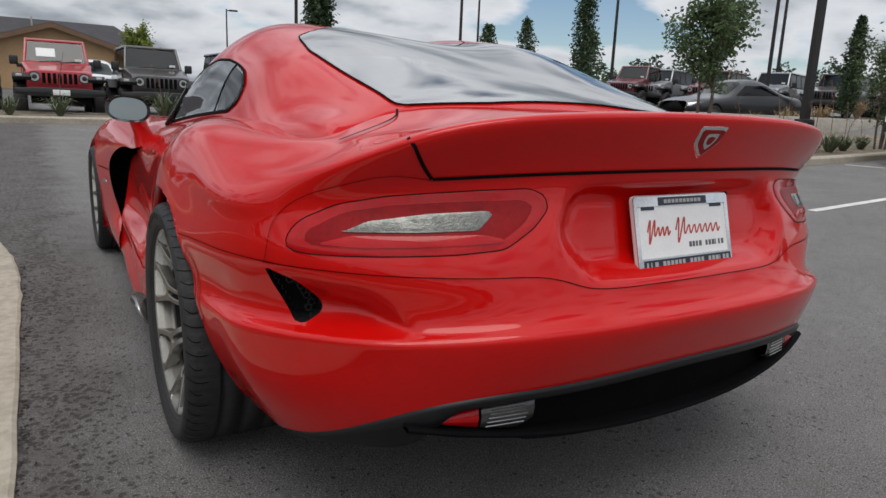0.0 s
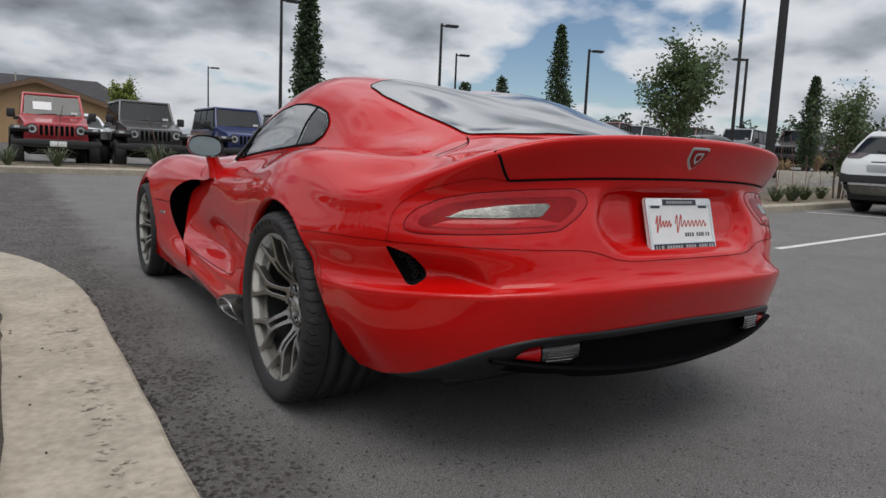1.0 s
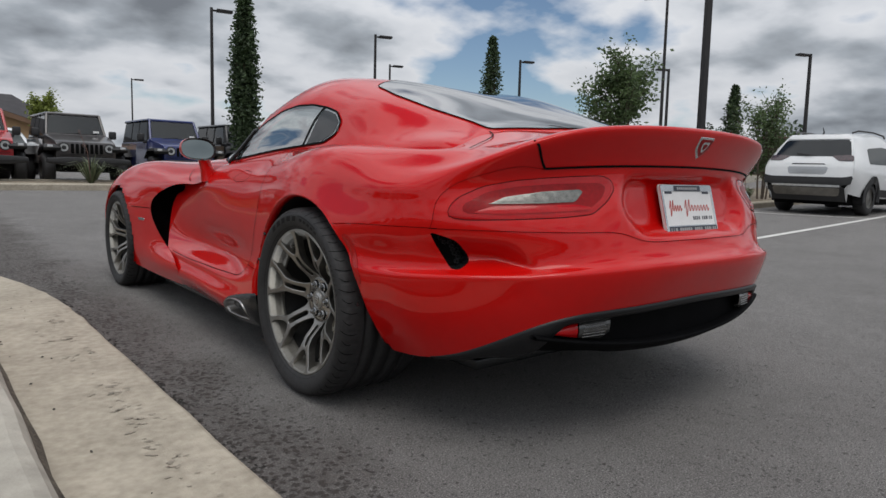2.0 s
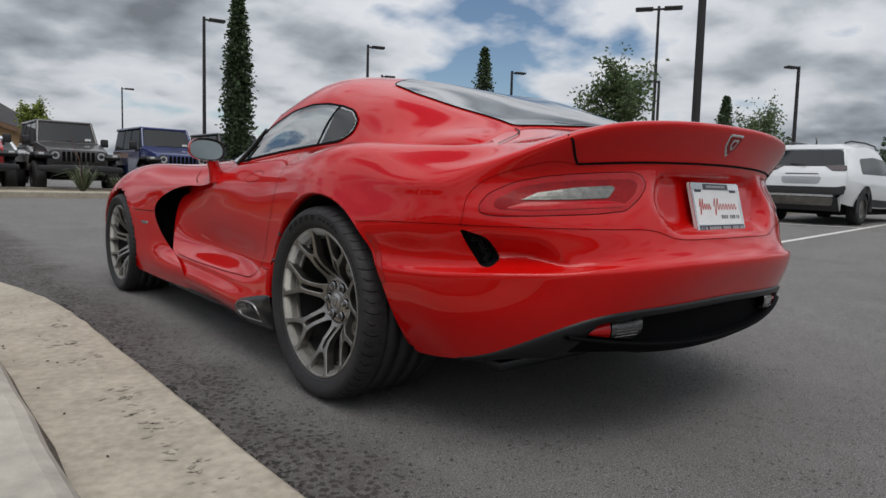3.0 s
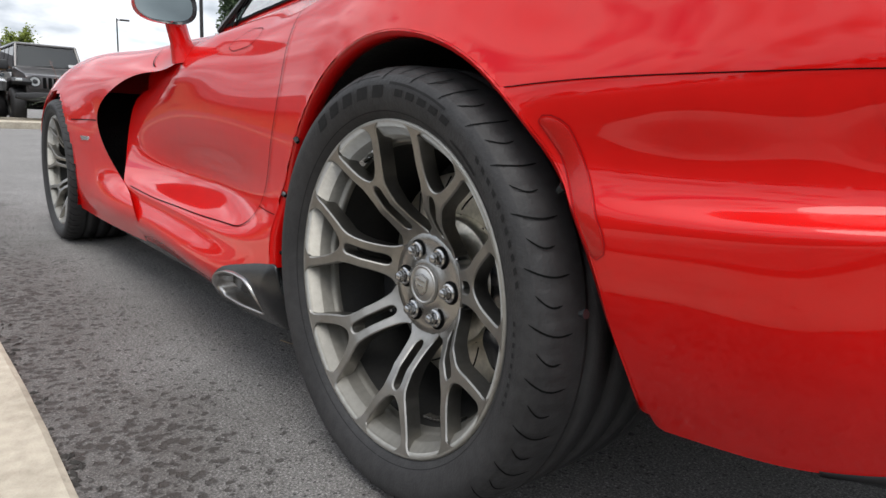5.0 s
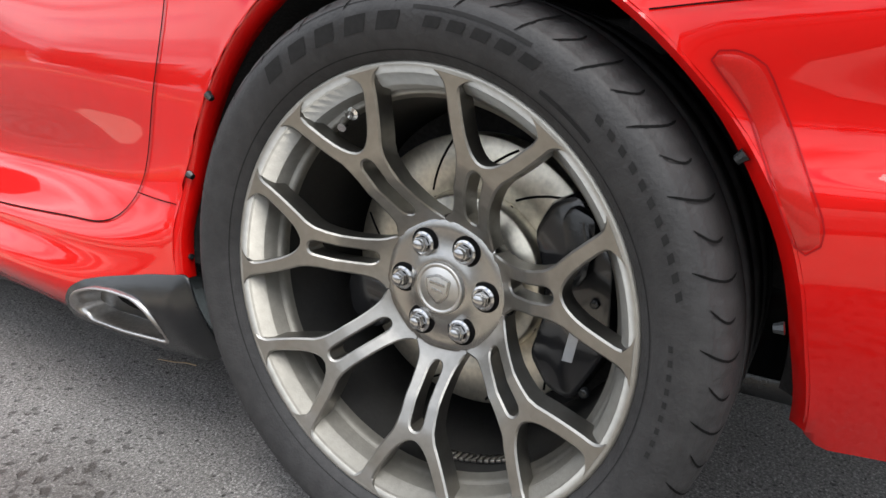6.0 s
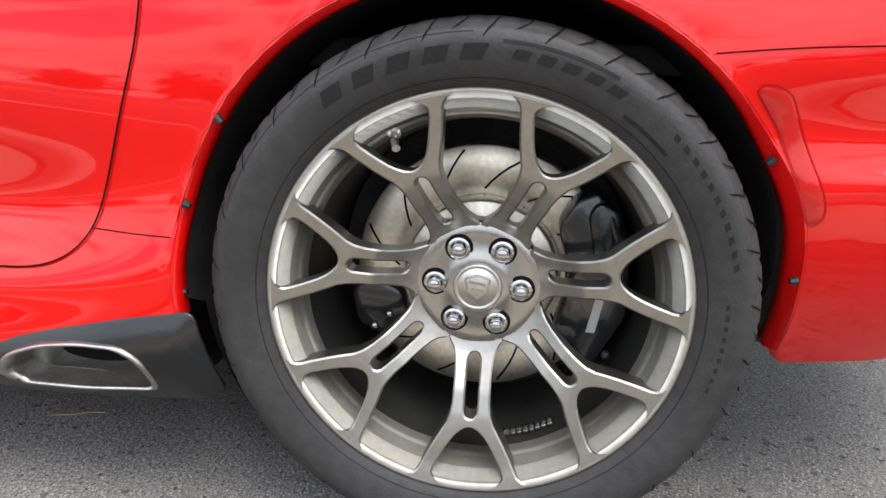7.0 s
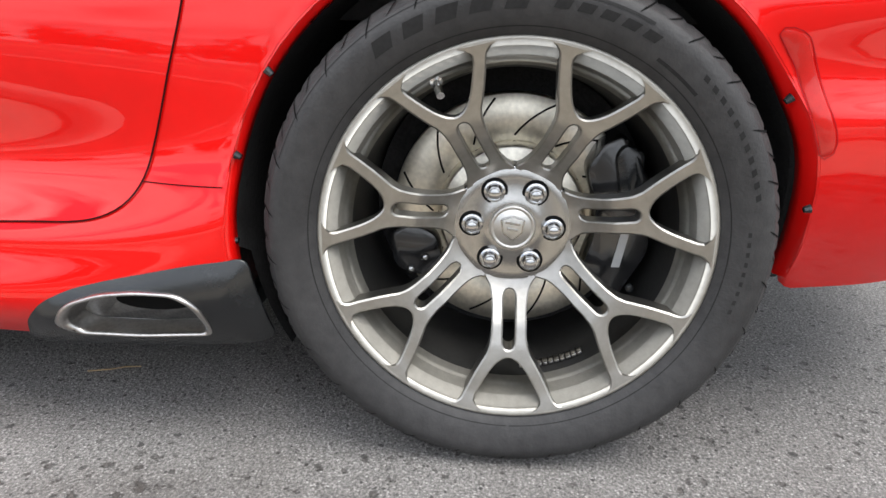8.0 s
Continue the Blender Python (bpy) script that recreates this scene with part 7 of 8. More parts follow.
for i, (x, y, h) in enumerate([(-3.2, 14.5, 0.50), (-1.60, 14.5, 0.48), (-0.70, 14.5, 0.52), (1.35, 14.5, 0.66), (2.15, 14.6, 0.42), (4.3, 14.7, 0.5), (6.4, 14.8, 0.45)]):
    yucca((x, y), 30 + i, h, 80, 1 if i in (2, 3) else 0)
for i, (x, y, h) in enumerate([(11.9, 5.55, 0.42), (12.6, 5.60, 0.48), (13.4, 5.75, 0.42), (14.4, 5.9, 0.40), (10.6, 5.5, 0.4), (9.4, 5.4, 0.4)]):
    yucca((x, y), 50 + i, h, 90, 2 if i in (0, 2, 4) else 1)
for i, (x, y) in enumerate([(16.8, 10.2), (18.6, 10.3), (20.4, 10.3), (23.0, 10.5)]):
    yucca((x, y), 70 + i, 0.75, 120, 0, DRY_GRASS, "clump of tall dry golden grass")

# wooded skyline: many small crowns, each an uneven egg of leaves; those out of view are added for reflections
rng = random.Random(77)
vs, fs = [], []
for i in range(430):
    near = i < 190
    # bearings 100 to 345 are unseen, added to darken what the red car reflects
    az = radians(rng.uniform(27, 88) if near else rng.uniform(100, 345))
    d = rng.uniform(120, 190) if near else rng.uniform(80, 120)
    cx, cy, hh, wd = d * math.sin(az), d * math.cos(az), rng.uniform(5.5, 10.0) * (1.0 if near else 0.62), rng.uniform(1.6, 3.0)

    def crown_point():
        q = Vector((rng.gauss(0, 1), rng.gauss(0, 1), rng.gauss(0, 1))).normalized() * rng.uniform(0.3, 1.0) ** 0.4
        lift_ = 0.5 + 0.5 * q.z
        return (cx + q.x * wd * (1.15 - 0.55 * lift_), cy + q.y * wd * (1.15 - 0.55 * lift_), 1.2 + hh * lift_)
    v, f = leaf_cloud(260 if near else 110, crown_point, 0.75 if near else 1.3, rng)
    fs += [tuple(q + len(vs) for q in t) for t in f]
    vs += v
tagged(mesh_part("far_woods", vs, fs, LEAF_DARK, smooth=False), "low dark wooded skyline behind the lot, with unseen crowns added to darken reflections", "woods", kind="stuff")

# ---- lamp posts and building ----
def lamp_post(at, height, w, turn, twin=False, base=0.0):
    z0 = gz(*at)
    t = thing("street_lamp", "dark bronze square parking lot lamp post with a flat head", "street lamp", "parking lot lamps", at=(at[0], at[1], z0), turn=turn)
    t.matrix_basis = pose(at[0], at[1], z0, -1.2, 0.3, 0) @ pose(0, 0, 0, 0, 0, turn)
    bm = bmesh.new()
    prism(bm, [(-w / 2, -w / 2), (w / 2, -w / 2), (w / 2, w / 2), (-w / 2, w / 2)], "z", base - 0.1, height)
    for v in bm.verts:
        if v.co.z > height - 0.1:
            v.co.x *= 0.72
            v.co.y *= 0.72
    part("pole", bm, POLE, t)
    bm = bmesh.new()
    box(bm, -w, w, -w, w, base - 0.05, base + 0.12, 0.02)
    part("base_plate", bm, POLE, t)
    bm = bmesh.new()
    box(bm, w * 0.2, 0.35, -0.04, 0.04, height - 0.16, height - 0.08, 0.01)
    part("arm", bm, POLE, t)
    bm = bmesh.new()
    box(bm, 0.22, 0.95, -0.18, 0.18, height - 0.16, height - 0.04, 0.03)
    part("lamp_head", bm, POLE, t)
    if twin:
        part("arm", box(bmesh.new(), -0.35, -w * 0.2, -0.04, 0.04, height - 0.16, height - 0.08, 0.01), POLE, t)
        part("lamp_head", box(bmesh.new(), -0.95, -0.22, -0.18, 0.18, height - 0.16, height - 0.04, 0.03), POLE, t)
    return t


def lamp_towards(dx, dy, dz, d, w, turn, twin=False):
    """A lamp post d metres off in plan along a bearing, as high as the slope dz gives."""
    k = d / math.hypot(dx, dy)
    at = (-1.9 + dx * k, -2.16 + dy * k)
    return lamp_post(at, 0.86 + dz * k - gz(*at), w, turn, twin)


lamp_towards(0.538, 0.822, 0.187, 38.0, 0.16, -20)
lamp_towards(0.560, 0.815, 0.147, 48.0, 0.15, -20)
lamp_towards(0.704, 0.692, 0.159, 44.0, 0.16, -20)
lamp_towards(0.834, 0.531, 0.147, 47.0, 0.16, 160)
lamp_towards(0.912, 0.377, 0.161, 43.0, 0.17, 160)
lamp_towards(0.246, 0.964, 0.105, 64.0, 0.15, -15)
lamp_towards(0.336, 0.919, 0.205, 33.5, 0.16, -10)
lamp_towards(0.836, 0.542, 0.250, 30.0, 0.15, 123, True)
lamp_post((12.9, 6.38), 11.0, 0.145, 160, base=0.80 - gz(12.9, 6.38))


def building():
    b = thing("building", "low tan stucco building with a brown shingled gable roof", "building", at=(1.1, 43.0, gz(0.5, 43.0) - 0.05))
    bm = bmesh.new()
    box(bm, -16, 4.2, 1.0, 12, -0.3, 2.35)
    part("wall", bm, STUCCO, b)
    bm = bmesh.new()
    prism(bm, [(-6.2, -0.3), (3.6, -0.3), (3.6, 2.2), (-1.0, 3.65), (-6.2, 2.0)], "y", 0.2, 1.0)
    part("gable_wall", bm, STUCCO, b)
    bm = bmesh.new()
    prism(bm, [(0.3, 2.3), (6.0, 4.3), (11.7, 2.3), (11.7, 2.15), (0.3, 2.15)], "x", -17, 4.8)
    for v in bm.verts:
        if v.co.z > 4.2 and v.co.x > 0:
            v.co.x -= 2.0
    part("roof", bm, ROOFING, b)
    for s in (0, 1):
        bm = bmesh.new()
        a, c = ((-7.0, 1.78), (-1.0, 3.80)) if s == 0 else ((-1.0, 3.80), (4.4, 2.08))
        prism(bm, [a, c, (c[0], c[1] - 0.22), (a[0], a[1] - 0.22)], "y", -0.25, 4.5)
        part("gable_roof", bm, ROOFING, b)
        bm = bmesh.new()
        prism(bm, [(a[0], a[1] - 0.03), (c[0], c[1] - 0.03), (c[0], c[1] - 0.30), (a[0], a[1] - 0.30)], "y", -0.31, -0.255)
        part("fascia_board", bm, WOOD_TRIM, b)
    bm = bmesh.new()
    tube(bm, [(-1.9, 3.0, 3.2), (-1.9, 3.0, 4.2)], 0.05, 8)
    part("vent_pipe", bm, CONCRETE_GREY, b)
    return b


building()

# ---- parked vehicles ----
def off_roader(paint, label, sticker=False):
    """Boxy four-door off-roader: front bumper at local y = 0, facing -y, standing on z = 0."""
    t = thing("off_roader", label, "car", "parked off-roaders")
    bm = bmesh.new()
    prism(bm, rounded([(0.42, 0.52), (0.40, 1.02), (0.50, 1.09), (1.40, 1.255), (1.52, 1.27), (1.72, 1.19), (4.25, 1.18), (4.30, 1.05), (4.28, 0.50)], 0.04), "x", -0.74, 0.74, 0.03)
    for v in bm.verts:
        if v.co.y < 0.7:
            v.co.x *= 0.90
    body = part("body", bm, paint, t, sharp=30)
    bm = bmesh.new()
    prism(bm, rounded([(1.52, 1.17), (1.86, 1.76), (1.95, 1.82), (4.18, 1.82), (4.26, 1.74), (4.28, 1.17)], 0.03), "x", -0.70, 0.70, 0.02)
    for v in bm.verts:
        v.co.x *= 1 - 0.14 * smooth01((v.co.z - 1.17) / 0.65)
    part("cabin", bm, CABIN, t, sharp=30)
    bm = bmesh.new()
    prism(bm, rounded([(1.80, 1.78), (1.90, 1.845), (4.22, 1.845), (4.28, 1.77)], 0.02), "x", -0.64, 0.64, 0.025)
    part("roof", bm, paint, t)
    bm = bmesh.new()
    for a, b in (((-0.675, 1.54, 1.265), (-0.605, 1.84, 1.80)), ((0.675, 1.54, 1.265), (0.605, 1.84, 1.80)), ((-0.605, 1.84, 1.80), (0.605, 1.84, 1.80)), ((-0.675, 1.54, 1.265), (0.675, 1.54, 1.265))):
        tube(bm, [a, b], 0.033, 8)
    part("windscreen_frame", bm, paint, t)
    vs = [(-0.64, 1.556, 1.29), (0.64, 1.556, 1.29), (0.575, 1.825, 1.765), (-0.575, 1.825, 1.765)]
    mesh_part("windscreen", [(x, y - 0.012, z) for x, y, z in vs], [(0, 1, 2, 3)], SCREEN_GLASS, t, smooth=False)
    for s in (-1, 1):
        for y0, y1 in ((1.98, 2.62), (2.72, 3.30), (3.40, 4.12)):
            lift_ = 0.18 if y0 < 2 else 0.0
            vs = [(s * 0.704, y0 - lift_, 1.22), (s * 0.704, y1, 1.22), (s * 0.618, y1, 1.75), (s * 0.618, y0 + 0.02, 1.75)]
            mesh_part("side_window", vs, [(0, 1, 2, 3)], CAR_GLASS, t, smooth=False)
        bm = bmesh.new()
        prism(bm, rounded([(1.62, 0.56), (1.62, 1.15), (2.66, 1.15), (2.66, 0.56)], 0.04), "x", s * 0.742, s * 0.757)
        part("door", bm, paint, t)
        bm = bmesh.new()
        prism(bm, rounded([(0.30, 0.92), (0.42, 1.00), (1.02, 0.98), (1.30, 0.72), (1.20, 0.70), (0.98, 0.90), (0.46, 0.91), (0.36, 0.84)], 0.02), "x", s * 0.56, s * 0.93, 0.02)
        part("fender", bm, CLADDING, t, "black plastic wheel arch flare")
        bm = bmesh.new()
        prism(bm, rounded([(3.18, 0.74), (3.42, 0.97), (3.98, 0.97), (4.20, 0.74), (4.12, 0.72), (3.95, 0.90), (3.46, 0.90), (3.26, 0.72)], 0.02), "x", s * 0.70, s * 0.93, 0.02)
        part("fender", bm, CLADDING, t, "black plastic wheel arch flare")
        bm = bmesh.new()
        bmesh.ops.create_cone(bm, cap_ends=True, segments=24, radius1=0.105, radius2=0.095, depth=0.06, matrix=Matrix.Translation((s * 0.50, 0.385, 0.93)) @ Matrix.Rotation(math.pi / 2, 4, "X"))
        lamp = part("headlight", bm, LAMP_GLASS, t, "round headlight")
        v, f = lathe([(0.0, 0.095), (-0.012, 0.100), (-0.014, 0.116), (0.02, 0.122)], 28)
        mesh_part("headlight_ring", [(s * 0.50 + b, 0.360 + a, 0.93 + c) for a, b, c in v], f, CLADDING, lamp, "black headlight ring")
        v, f = lathe([(0.0, 0.0), (0.0, 0.046), (0.004, 0.050)], 18)
        mesh_part("headlight_core", [(s * 0.50 + b, 0.350 + a, 0.93 + c) for a, b, c in v], f, CLADDING, lamp)
        bm = bmesh.new()
        box(bm, s * 0.80 - 0.06, s * 0.80 + 0.06, 0.30, 0.36, 0.92, 0.98, 0.01)
        part("turn_signal", bm, LAMP_GLASS, t)
        bm = bmesh.new()
        bmesh.ops.create_cone(bm, cap_ends=True, segments=16, radius1=0.055, radius2=0.05, depth=0.05, matrix=Matrix.Translation((s * 0.56, 0.03, 0.62)) @ Matrix.Rotation(math.pi / 2, 4, "X"))
        part("fog_lamp", bm, LAMP_GLASS, t)
        bm = bmesh.new()
        box(bm, s * 0.89 - 0.09, s * 0.89 + 0.09, 1.62, 1.72, 1.20, 1.41, 0.03)
        box(bm, s * 0.78 - 0.06, s * 0.78 + 0.06, 1.64, 1.70, 1.14, 1.22, 0.01)
        part("mirror", bm, CLADDING, t, "black door mirror")
        for y in (0.80, 3.70):
            v, f = lathe([(0.0, 0.20), (-0.02, 0.22), (-0.01, 0.33), (0.02, 0.385), (0.06, 0.40), (0.20, 0.40), (0.25, 0.37), (0.25, 0.2)], 32)
            wh = mesh_part("wheel", [(s * (0.92 - a), y + b, 0.40 + c) for a, b, c in v], f, RUBBER, t, "chunky black tyre")
            v, f = lathe([(0.0, 0.215), (0.03, 0.20), (0.05, 0.10), (0.02, 0.06), (0.02, 0.0)], 20)
            mesh_part("rim", [(s * (0.92 - a), y + b, 0.40 + c) for a, b, c in v], f, ALLOY_DARK, wh, "dark alloy rim")
    bm = bmesh.new()
    prism(bm, rounded([(-0.62, 0.76), (-0.66, 1.02), (-0.52, 1.07), (0.52, 1.07), (0.66, 1.02), (0.62, 0.76)], 0.03), "y", 0.375, 0.43, 0.01)
    grille = part("grille", bm, paint, t)
    for k in range(7):
        bm = bmesh.new()
        x = (k - 3) * 0.106
        prism(bm, rounded([(x - 0.035, 0.79), (x - 0.035, 1.025), (x + 0.035, 1.025), (x + 0.035, 0.79)], 0.02), "y", 0.362, 0.376)
        part("grille_slot", bm, BLACK_GAP, grille)
    bm = bmesh.new()
    prism(bm, rounded([(-0.92, 0.56), (-0.90, 0.67), (-0.50, 0.70), (0.50, 0.70), (0.90, 0.67), (0.92, 0.56), (0.55, 0.50), (-0.55, 0.50)], 0.03), "y", -0.0, 0.22, 0.03)
    part("front_bumper", bm, CLADDING, t, "black front bumper")
    bm = bmesh.new()
    box(bm, -0.60, 0.60, 0.2, 4.2, 0.34, 0.54)
    part("chassis", bm, BLACK_GAP, t)
    if sticker:
        bm = bmesh.new()
        box(bm, -0.17, 0.17, -0.016, -0.002, 0.54, 0.66, 0.004)
        part("front_plate", bm, PLATE_WHITE, t, "blank white front plate")
    for x in (-0.25, 0.18):
        bm = bmesh.new()
        tube(bm, [(x - 0.12, 1.515, 1.285), (x + 0.32, 1.540, 1.335)], 0.011, 6)
        part("wiper", bm, CLADDING, t)
    bm = bmesh.new()
    box(bm, 0.40, 0.54, 1.560, 1.564, 1.335, 1.395)
    part("dealer_sticker", bm, PLATE_WHITE, t)
    if sticker:
        bm = bmesh.new()
        for a, b, c, d in ((-0.42, -0.02, 1.42, 1.62),):
            vs_ = [bm.verts.new((x, 1.482 + (z - 1.2) * 0.575, z)) for x, z in ((a, c), (b, c), (b, d), (a, d))]
            bm.faces.new(vs_)
        part("window_sheet", bm, PLATE_WHITE, t, "pale price sheet behind the windscreen", smooth=False)
    return t


def park(t, x, y, turn=0.0):
    t.matrix_basis = pose(x, y, gz(x, y), 0, 0, turn) @ Matrix.Diagonal((0.97, 1, 0.965, 1))


red_or = off_roader(PAINT["red"], "red four-door off-roader with black bumper facing the drive", True)
park(red_or, -0.62, 15.2)
grey_or = off_roader(PAINT["grey"], "granite grey four-door off-roader with black bumper")
park(grey_or, 1.50, 15.2)
blue_or = off_roader(PAINT["blue"], "dark blue four-door off-roader with black bumper")
park(blue_or, 3.95, 15.3)
black_or = off_roader(PAINT["black"], "black four-door off-roader with black bumper")
park(black_or, 6.5, 16.4)
silver_or = off_roader(PAINT["silver"], "silver grey four-door off-roader with black bumper")
park(silver_or, -2.75, 15.6)
maroon_or = off_roader(PAINT["maroon"], "maroon four-door off-roader in a far row")
park(maroon_or, 19.2, 18.2, -70)
# a row of parked off-roaders beyond the planted bed
for k, src_ in enumerate((silver_or, maroon_or, silver_or, grey_or, maroon_or, silver_or)):
    a = radians(47.5 + 4.3 * k)
    x, y = -1.2 + 29.5 * math.sin(a), -1.9 + 29.5 * math.cos(a)
    copy_thing(src_, pose(x, y, gz(x, y), 0, 0, -70 - 2 * k) @ Matrix.Diagonal((0.97, 1, 0.965, 1)))
for src_, x, y in ((grey_or, 8.8, 16.8), (silver_or, 11.2, 17.0)):
    copy_thing(src_, pose(x, y, gz(x, y), 0, 0, 0) @ Matrix.Diagonal((0.97, 1, 0.965, 1)))


def body_shell(stations, counts):
    """Body of a car lofted over stations of knots (half width, y, z)."""
    full = [[np.array(k) * (-1, 1, 1) for k in s] + [np.array(k) for k in s[-2::-1]] for s in stations]
    return loft(full, counts, [10, 10, 10, 8, 8, 8, 8, 10, 10, 10])[:, ::-1]


def hatchback_suv(paint):
    """Mid-size SUV seen from behind: tail at local y = 0, facing +y."""
    t = thing("suv", "white mid-size SUV with black lower cladding seen from behind", "car")
    st = [
        [(0.74, 0.10, 0.45), (0.84, 0.02, 0.70), (0.86, 0.03, 0.98), (0.72, 0.30, 1.38), (0.60, 0.48, 1.60), (0.0, 0.46, 1.645)],
        [(0.84, 0.30, 0.40), (0.915, 0.30, 0.68), (0.905, 0.34, 1.00), (0.78, 0.55, 1.36), (0.66, 0.66, 1.60), (0.0, 0.70, 1.665)],
        [(0.86, 1.10, 0.36), (0.925, 1.10, 0.66), (0.910, 1.10, 1.00), (0.80, 1.10, 1.36), (0.68, 1.10, 1.61), (0.0, 1.10, 1.68)],
        [(0.86, 2.20, 0.34), (0.925, 2.20, 0.64), (0.905, 2.20, 0.98), (0.80, 2.15, 1.34), (0.68, 2.10, 1.59), (0.0, 2.10, 1.66)],
        [(0.86, 3.30, 0.36), (0.925, 3.30, 0.66), (0.880, 3.25, 0.98), (0.78, 3.10, 1.12), (0.66, 2.95, 1.22), (0.0, 2.95, 1.27)],
        [(0.84, 4.20, 0.40), (0.88, 4.25, 0.66), (0.80, 4.20, 0.92), (0.70, 4.05, 1.00), (0.55, 4.0, 1.02), (0.0, 4.0, 1.05)],
        [(0.60, 4.58, 0.40), (0.64, 4.60, 0.62), (0.60, 4.55, 0.82), (0.5, 4.50, 0.88), (0.40, 4.50, 0.90), (0.0, 4.52, 0.92)],
    ]
    G_ = body_shell(st, [10, 24, 24, 24, 24, 10])
    F_ = grid_faces(G_)
    P_ = G_.reshape(-1, 3)
    N_ = grid_normals(G_).reshape(-1, 3)
    C_ = P_[F_].mean(axis=1)
    x, y, z = np.abs(C_[:, 0]), C_[:, 1], C_[:, 2]
    arch = (np.hypot(y - 0.92, z - 0.36) < 0.40) | (np.hypot(y - 3.62, z - 0.36) < 0.40)
    F_, C_ = F_[~arch], C_[~arch]
    mesh_part("body", P_, F_, paint, t, normals=N_)
    sk = Skin(P_, F_)
    # tail: closing panel below the window, glass, lamps, bumper
    tail = []
    for z in np.linspace(0.28, 1.645, 26):
        w = float(np.interp(z, [0.28, 0.45, 0.70, 0.98, 1.38, 1.60, 1.645], [0.72, 0.76, 0.84, 0.86, 0.72, 0.60, 0.50]))
        y0 = float(np.interp(z, [0.28, 0.45, 0.60, 0.72, 0.98, 1.10, 1.38, 1.60, 1.645], [0.10, 0.0, -0.06, -0.05, 0.00, 0.06, 0.26, 0.42, 0.46]))
        tail.append([((w + 0.02) * s, y0 + 0.06 * abs(s) ** 3, z) for s in np.linspace(-1, 1, 25)])
    T_ = np.array(tail)
    tf = grid_faces(T_)
    mesh_part("tailgate", T_.reshape(-1, 3), tf, paint, t)
    ts = Skin(T_.reshape(-1, 3), tf)
    patch(ts, "rear_window", "rear", rounded([(-0.75, 1.185), (-0.62, 1.52), (0.62, 1.52), (0.75, 1.185)], 0.04), QUARTER_GLASS, t, "dark rear window", lift=0.006, step=0.06)
    patch(ts, "rear_spoiler", "rear", rounded([(-0.62, 1.53), (-0.56, 1.62), (0.56, 1.62), (0.62, 1.53)], 0.02), paint, t, lift=0.03, step=0.06, skirt=0.03)
    patch(ts, "rear_bumper", "rear", rounded([(-0.76, 0.29), (-0.87, 0.80), (-0.70, 0.76), (0.70, 0.76), (0.87, 0.80), (0.76, 0.29)], 0.04), CLADDING, t, "black rear bumper", lift=0.03, step=0.06, skirt=0.03)
    patch(ts, "bumper_trim", "rear", rounded([(-0.66, 0.575), (-0.67, 0.610), (0.67, 0.610), (0.66, 0.575)], 0.01), LAMP_GLASS, t, "bright strip across the bumper", lift=0.045, step=0.05, skirt=0.02)
    patch(ts, "skid_panel", "rear", rounded([(-0.62, 0.405), (-0.66, 0.560), (0.66, 0.560), (0.62, 0.405)], 0.03), ALLOY_DARK, t, "dull silver panel set in the bumper", lift=0.040, step=0.05, skirt=0.02)
    # the tailgate is not sunk here: grey paint gives the shade of the plate recess
    patch(ts, "plate_recess_shade", "rear", rounded([(-0.36, 0.82), (-0.40, 0.97), (0.40, 0.97), (0.36, 0.82)], 0.03), PAINT["silver"], t, "flat grey patch painted as the shade of a plate recess", lift=0.004, step=0.05, skirt=0.01)
    patch(ts, "tailgate_trim", "rear", rounded([(-0.34, 1.015), (-0.34, 1.035), (0.34, 1.035), (0.34, 1.015)], 0.008), CLADDING, t, lift=0.006, step=0.05)
    for s in (-1, 1):
        patch(ts, "tail_light", "rear", rounded([(s * 0.40, 1.19), (s * 0.70, 1.21), (s * 0.80, 1.19), (s * 0.82, 1.09), (s * 0.56, 1.09)], 0.02), SMOKED, t, "smoked tail light", lift=0.012, step=0.04, skirt=0.02)
        way = "left" if s < 0 else "right"
        patch(sk, "side_window", way, rounded([(0.70, 1.05), (0.78, 1.36), (1.60, 1.42), (2.45, 1.38), (2.95, 1.06)], 0.04), CAR_GLASS, t, lift=0.008, step=0.08)
        lay(sk, "sill_cladding", way, [(0.45, 0.46), (1.4, 0.46), (2.3, 0.44), (3.2, 0.46), (4.2, 0.48)], 0.16, CLADDING, t, "black lower cladding", 0.012)
        for yc in (0.92, 3.62):
            v, f = lathe([(0.0, 0.20), (-0.012, 0.23), (0.0, 0.31), (0.03, 0.345), (0.20, 0.345), (0.22, 0.2)], 32)
            wh = mesh_part("wheel", [(s * (0.90 - a), yc + b, 0.345 + c) for a, b, c in v], f, RUBBER, t, "black tyre")
            v, f = lathe([(0.005, 0.225), (0.03, 0.21), (0.04, 0.12), (0.02, 0.05), (0.02, 0.0)], 24)
            mesh_part("rim", [(s * (0.90 - a), yc + b, 0.345 + c) for a, b, c in v], f, ALLOY, wh, "alloy rim")
            v, f = lathe([(0.03, 0.375), (-0.012, 0.385), (-0.016, 0.44), (-0.004, 0.47)], 40, (radians(-12), radians(192)))
            mesh_part("arch_trim", [(s * (0.925 - a), yc + b, 0.36 + c) for a, b, c in v], f, CLADDING, t)
            v, f = lathe([(0.02, 0.405), (0.35, 0.405)], 30, (radians(-20), radians(200)))
            mesh_part("wheel_liner", [(s * (0.925 - a), yc + b, 0.36 + c) for a, b, c in v], f, LINER, t)
        bm = bmesh.new()
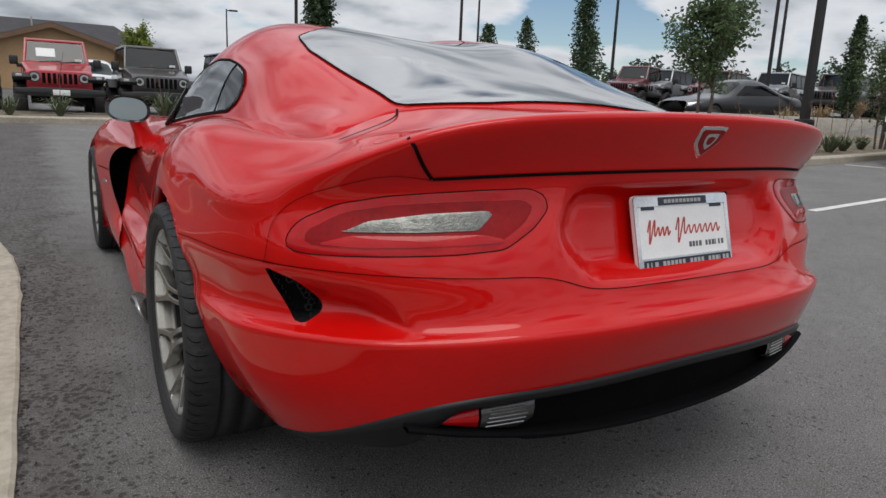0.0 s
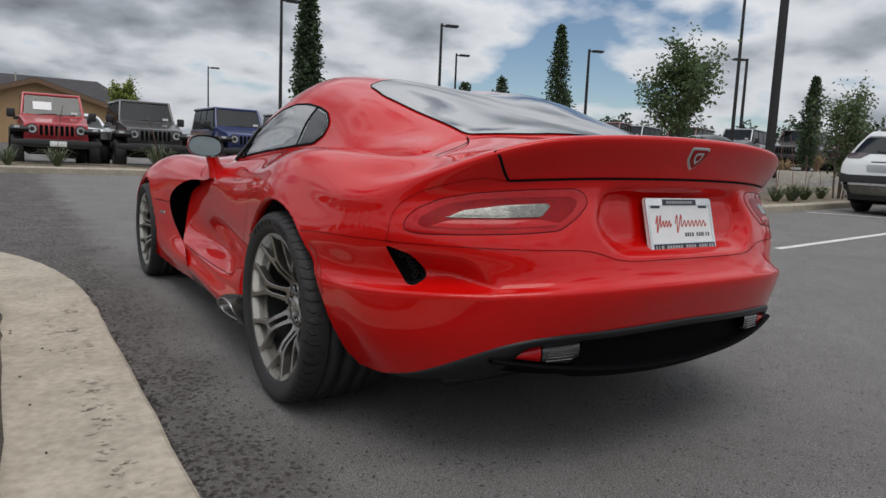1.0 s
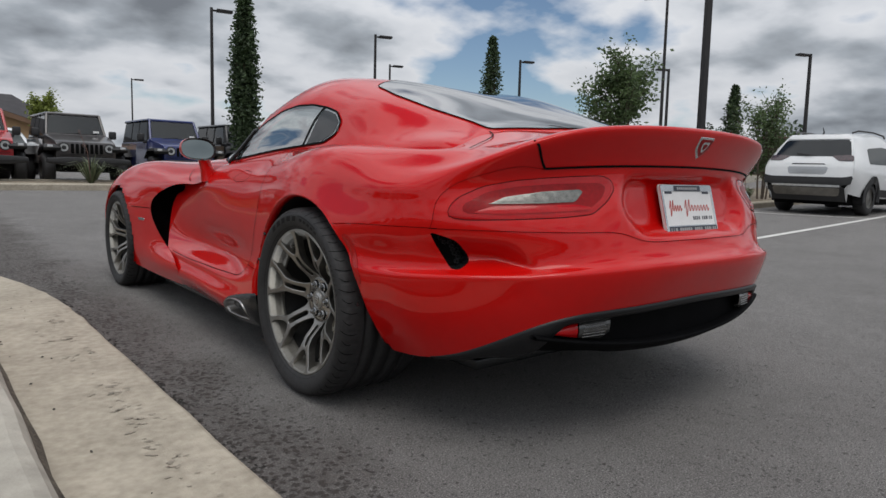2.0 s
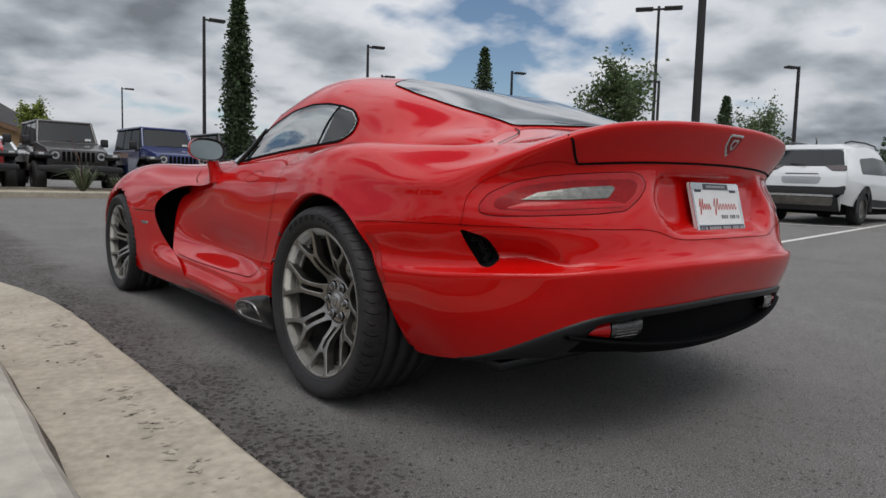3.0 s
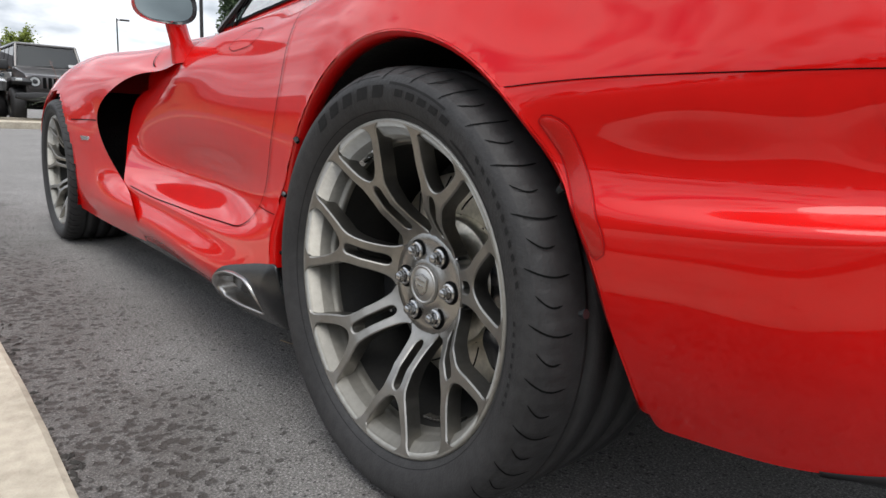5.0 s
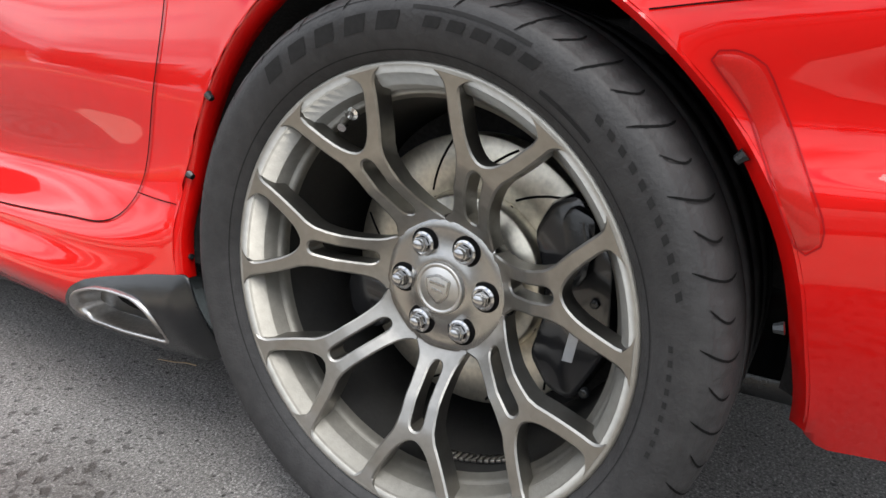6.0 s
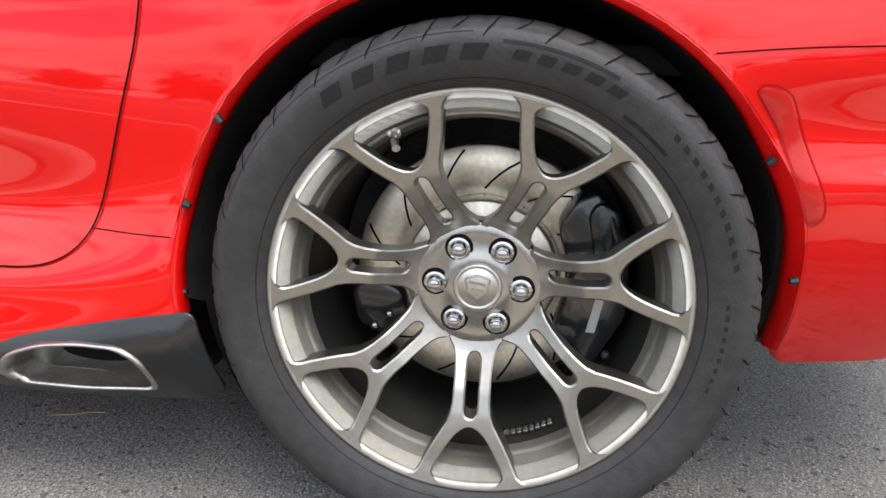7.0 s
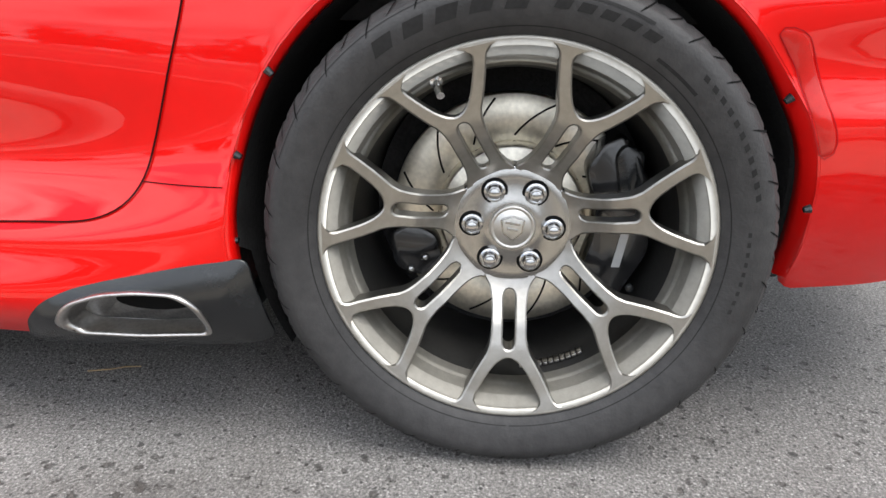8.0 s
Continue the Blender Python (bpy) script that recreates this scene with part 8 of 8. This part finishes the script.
        tube(bm, [(s * 0.56, 0.62, 1.68), (s * 0.60, 0.80, 1.725), (s * 0.61, 1.6, 1.735), (s * 0.60, 2.25, 1.70), (s * 0.58, 2.4, 1.655)], 0.018, 8)
        part("roof_rail", bm, POLE, t)
    bm = bmesh.new()
    box(bm, -0.72, 0.72, 0.25, 4.2, 0.20, 0.46)
    part("underbody", bm, BLACK_GAP, t)
    bm = bmesh.new()
    tube(bm, [(0.0, 0.62, 1.66), (0.0, 0.66, 1.70), (0.0, 0.58, 1.80)], [0.02, 0.015, 0.006], 8)
    part("aerial", bm, CLADDING, t)
    bm = bmesh.new()
    tube(bm, [(0.05, 0.085, 1.205), (-0.28, 0.125, 1.245)], 0.012, 6)
    part("rear_wiper", bm, CLADDING, t)
    return t


suv = hatchback_suv(PAINT["white"])
suv.matrix_basis = pose(12.5, 3.75, gz(13.5, 3.75), 0, 0, -90)


def saloon(paint, label):
    """Four-door saloon: nose at local y = 0, facing -y."""
    t = thing("saloon", label, "car")
    st = [
        [(0.55, 0.05, 0.30), (0.62, 0.02, 0.50), (0.60, 0.08, 0.66), (0.5, 0.15, 0.70), (0.4, 0.2, 0.72), (0.0, 0.2, 0.73)],
        [(0.84, 0.55, 0.24), (0.89, 0.50, 0.50), (0.85, 0.55, 0.74), (0.7, 0.60, 0.82), (0.5, 0.6, 0.84), (0.0, 0.6, 0.86)],
        [(0.88, 1.40, 0.22), (0.92, 1.40, 0.50), (0.88, 1.45, 0.86), (0.76, 1.50, 0.94), (0.6, 1.5, 0.98), (0.0, 1.45, 1.0)],
        [(0.88, 2.10, 0.22), (0.92, 2.10, 0.50), (0.89, 2.15, 0.92), (0.72, 2.30, 1.26), (0.58, 2.35, 1.38), (0.0, 2.30, 1.42)],
        [(0.88, 3.20, 0.22), (0.92, 3.20, 0.50), (0.89, 3.20, 0.95), (0.72, 3.10, 1.30), (0.58, 3.10, 1.42), (0.0, 3.10, 1.46)],
        [(0.88, 4.10, 0.24), (0.91, 4.10, 0.52), (0.86, 4.05, 0.97), (0.74, 3.95, 1.08), (0.6, 3.90, 1.14), (0.0, 3.90, 1.18)],
        [(0.76, 4.80, 0.32), (0.80, 4.85, 0.60), (0.76, 4.82, 0.90), (0.68, 4.75, 0.98), (0.5, 4.7, 1.0), (0.0, 4.7, 1.02)],
    ]
    G_ = body_shell(st, [10, 20, 20, 20, 20, 12])
    F_ = grid_faces(G_)
    P_ = G_.reshape(-1, 3)
    C_ = P_[F_].mean(axis=1)
    arch = (np.hypot(C_[:, 1] - 0.95, C_[:, 2] - 0.33) < 0.36) | (np.hypot(C_[:, 1] - 3.95, C_[:, 2] - 0.33) < 0.36)
    mesh_part("body", P_, F_[~arch], paint, t, normals=grid_normals(G_).reshape(-1, 3))
    sk = Skin(P_, F_)
    for s, way in ((-1, "left"), (1, "right")):
        patch(sk, "side_window", way, rounded([(1.78, 0.95), (2.30, 1.28), (3.20, 1.32), (3.80, 1.03)], 0.04), CAR_GLASS, t, lift=0.008, step=0.07)
        patch(sk, "headlight", "rear", rounded([(s * 0.42, 0.56), (s * 0.46, 0.66), (s * 0.78, 0.70), (s * 0.72, 0.58)], 0.02), LAMP_GLASS, t, "clear headlight", lift=0.01, step=0.04)
        for yc in (0.95, 3.95):
            v, f = lathe([(0.0, 0.2), (0.0, 0.30), (0.03, 0.33), (0.2, 0.33)], 28)
            wh = mesh_part("wheel", [(s * (0.90 - a), yc + b, 0.33 + c) for a, b, c in v], f, RUBBER, t, "black tyre")
            v, f = lathe([(0.005, 0.225), (0.03, 0.2), (0.03, 0.0)], 20)
            mesh_part("rim", [(s * (0.90 - a), yc + b, 0.33 + c) for a, b, c in v], f, ALLOY, wh, "alloy rim")
    patch(sk, "windscreen", "top", rounded([(-0.70, 1.50), (-0.56, 2.25), (0.56, 2.25), (0.70, 1.50)], 0.05), CAR_GLASS, t, lift=0.008, step=0.07)
    patch(sk, "grille", "rear", rounded([(-0.36, 0.42), (-0.38, 0.62), (0.38, 0.62), (0.36, 0.42)], 0.03), BLACK_GAP, t, "black grille", lift=0.01, step=0.04)
    bm = bmesh.new()
    box(bm, -0.7, 0.7, 0.3, 4.6, 0.18, 0.30)
    part("underbody", bm, BLACK_GAP, t)
    return t


dark_car = saloon(PAINT["black"], "black four-door saloon parked beyond the planted bed")
dark_car.matrix_basis = pose(16.0, 12.6, gz(17.5, 12.6), 0, 0, -98)
white_car = saloon(PAINT["white"], "white saloon parked behind the off-roaders")
white_car.matrix_basis = pose(0.55, 21.5, gz(0.4, 21.5), 0, 0, 0)
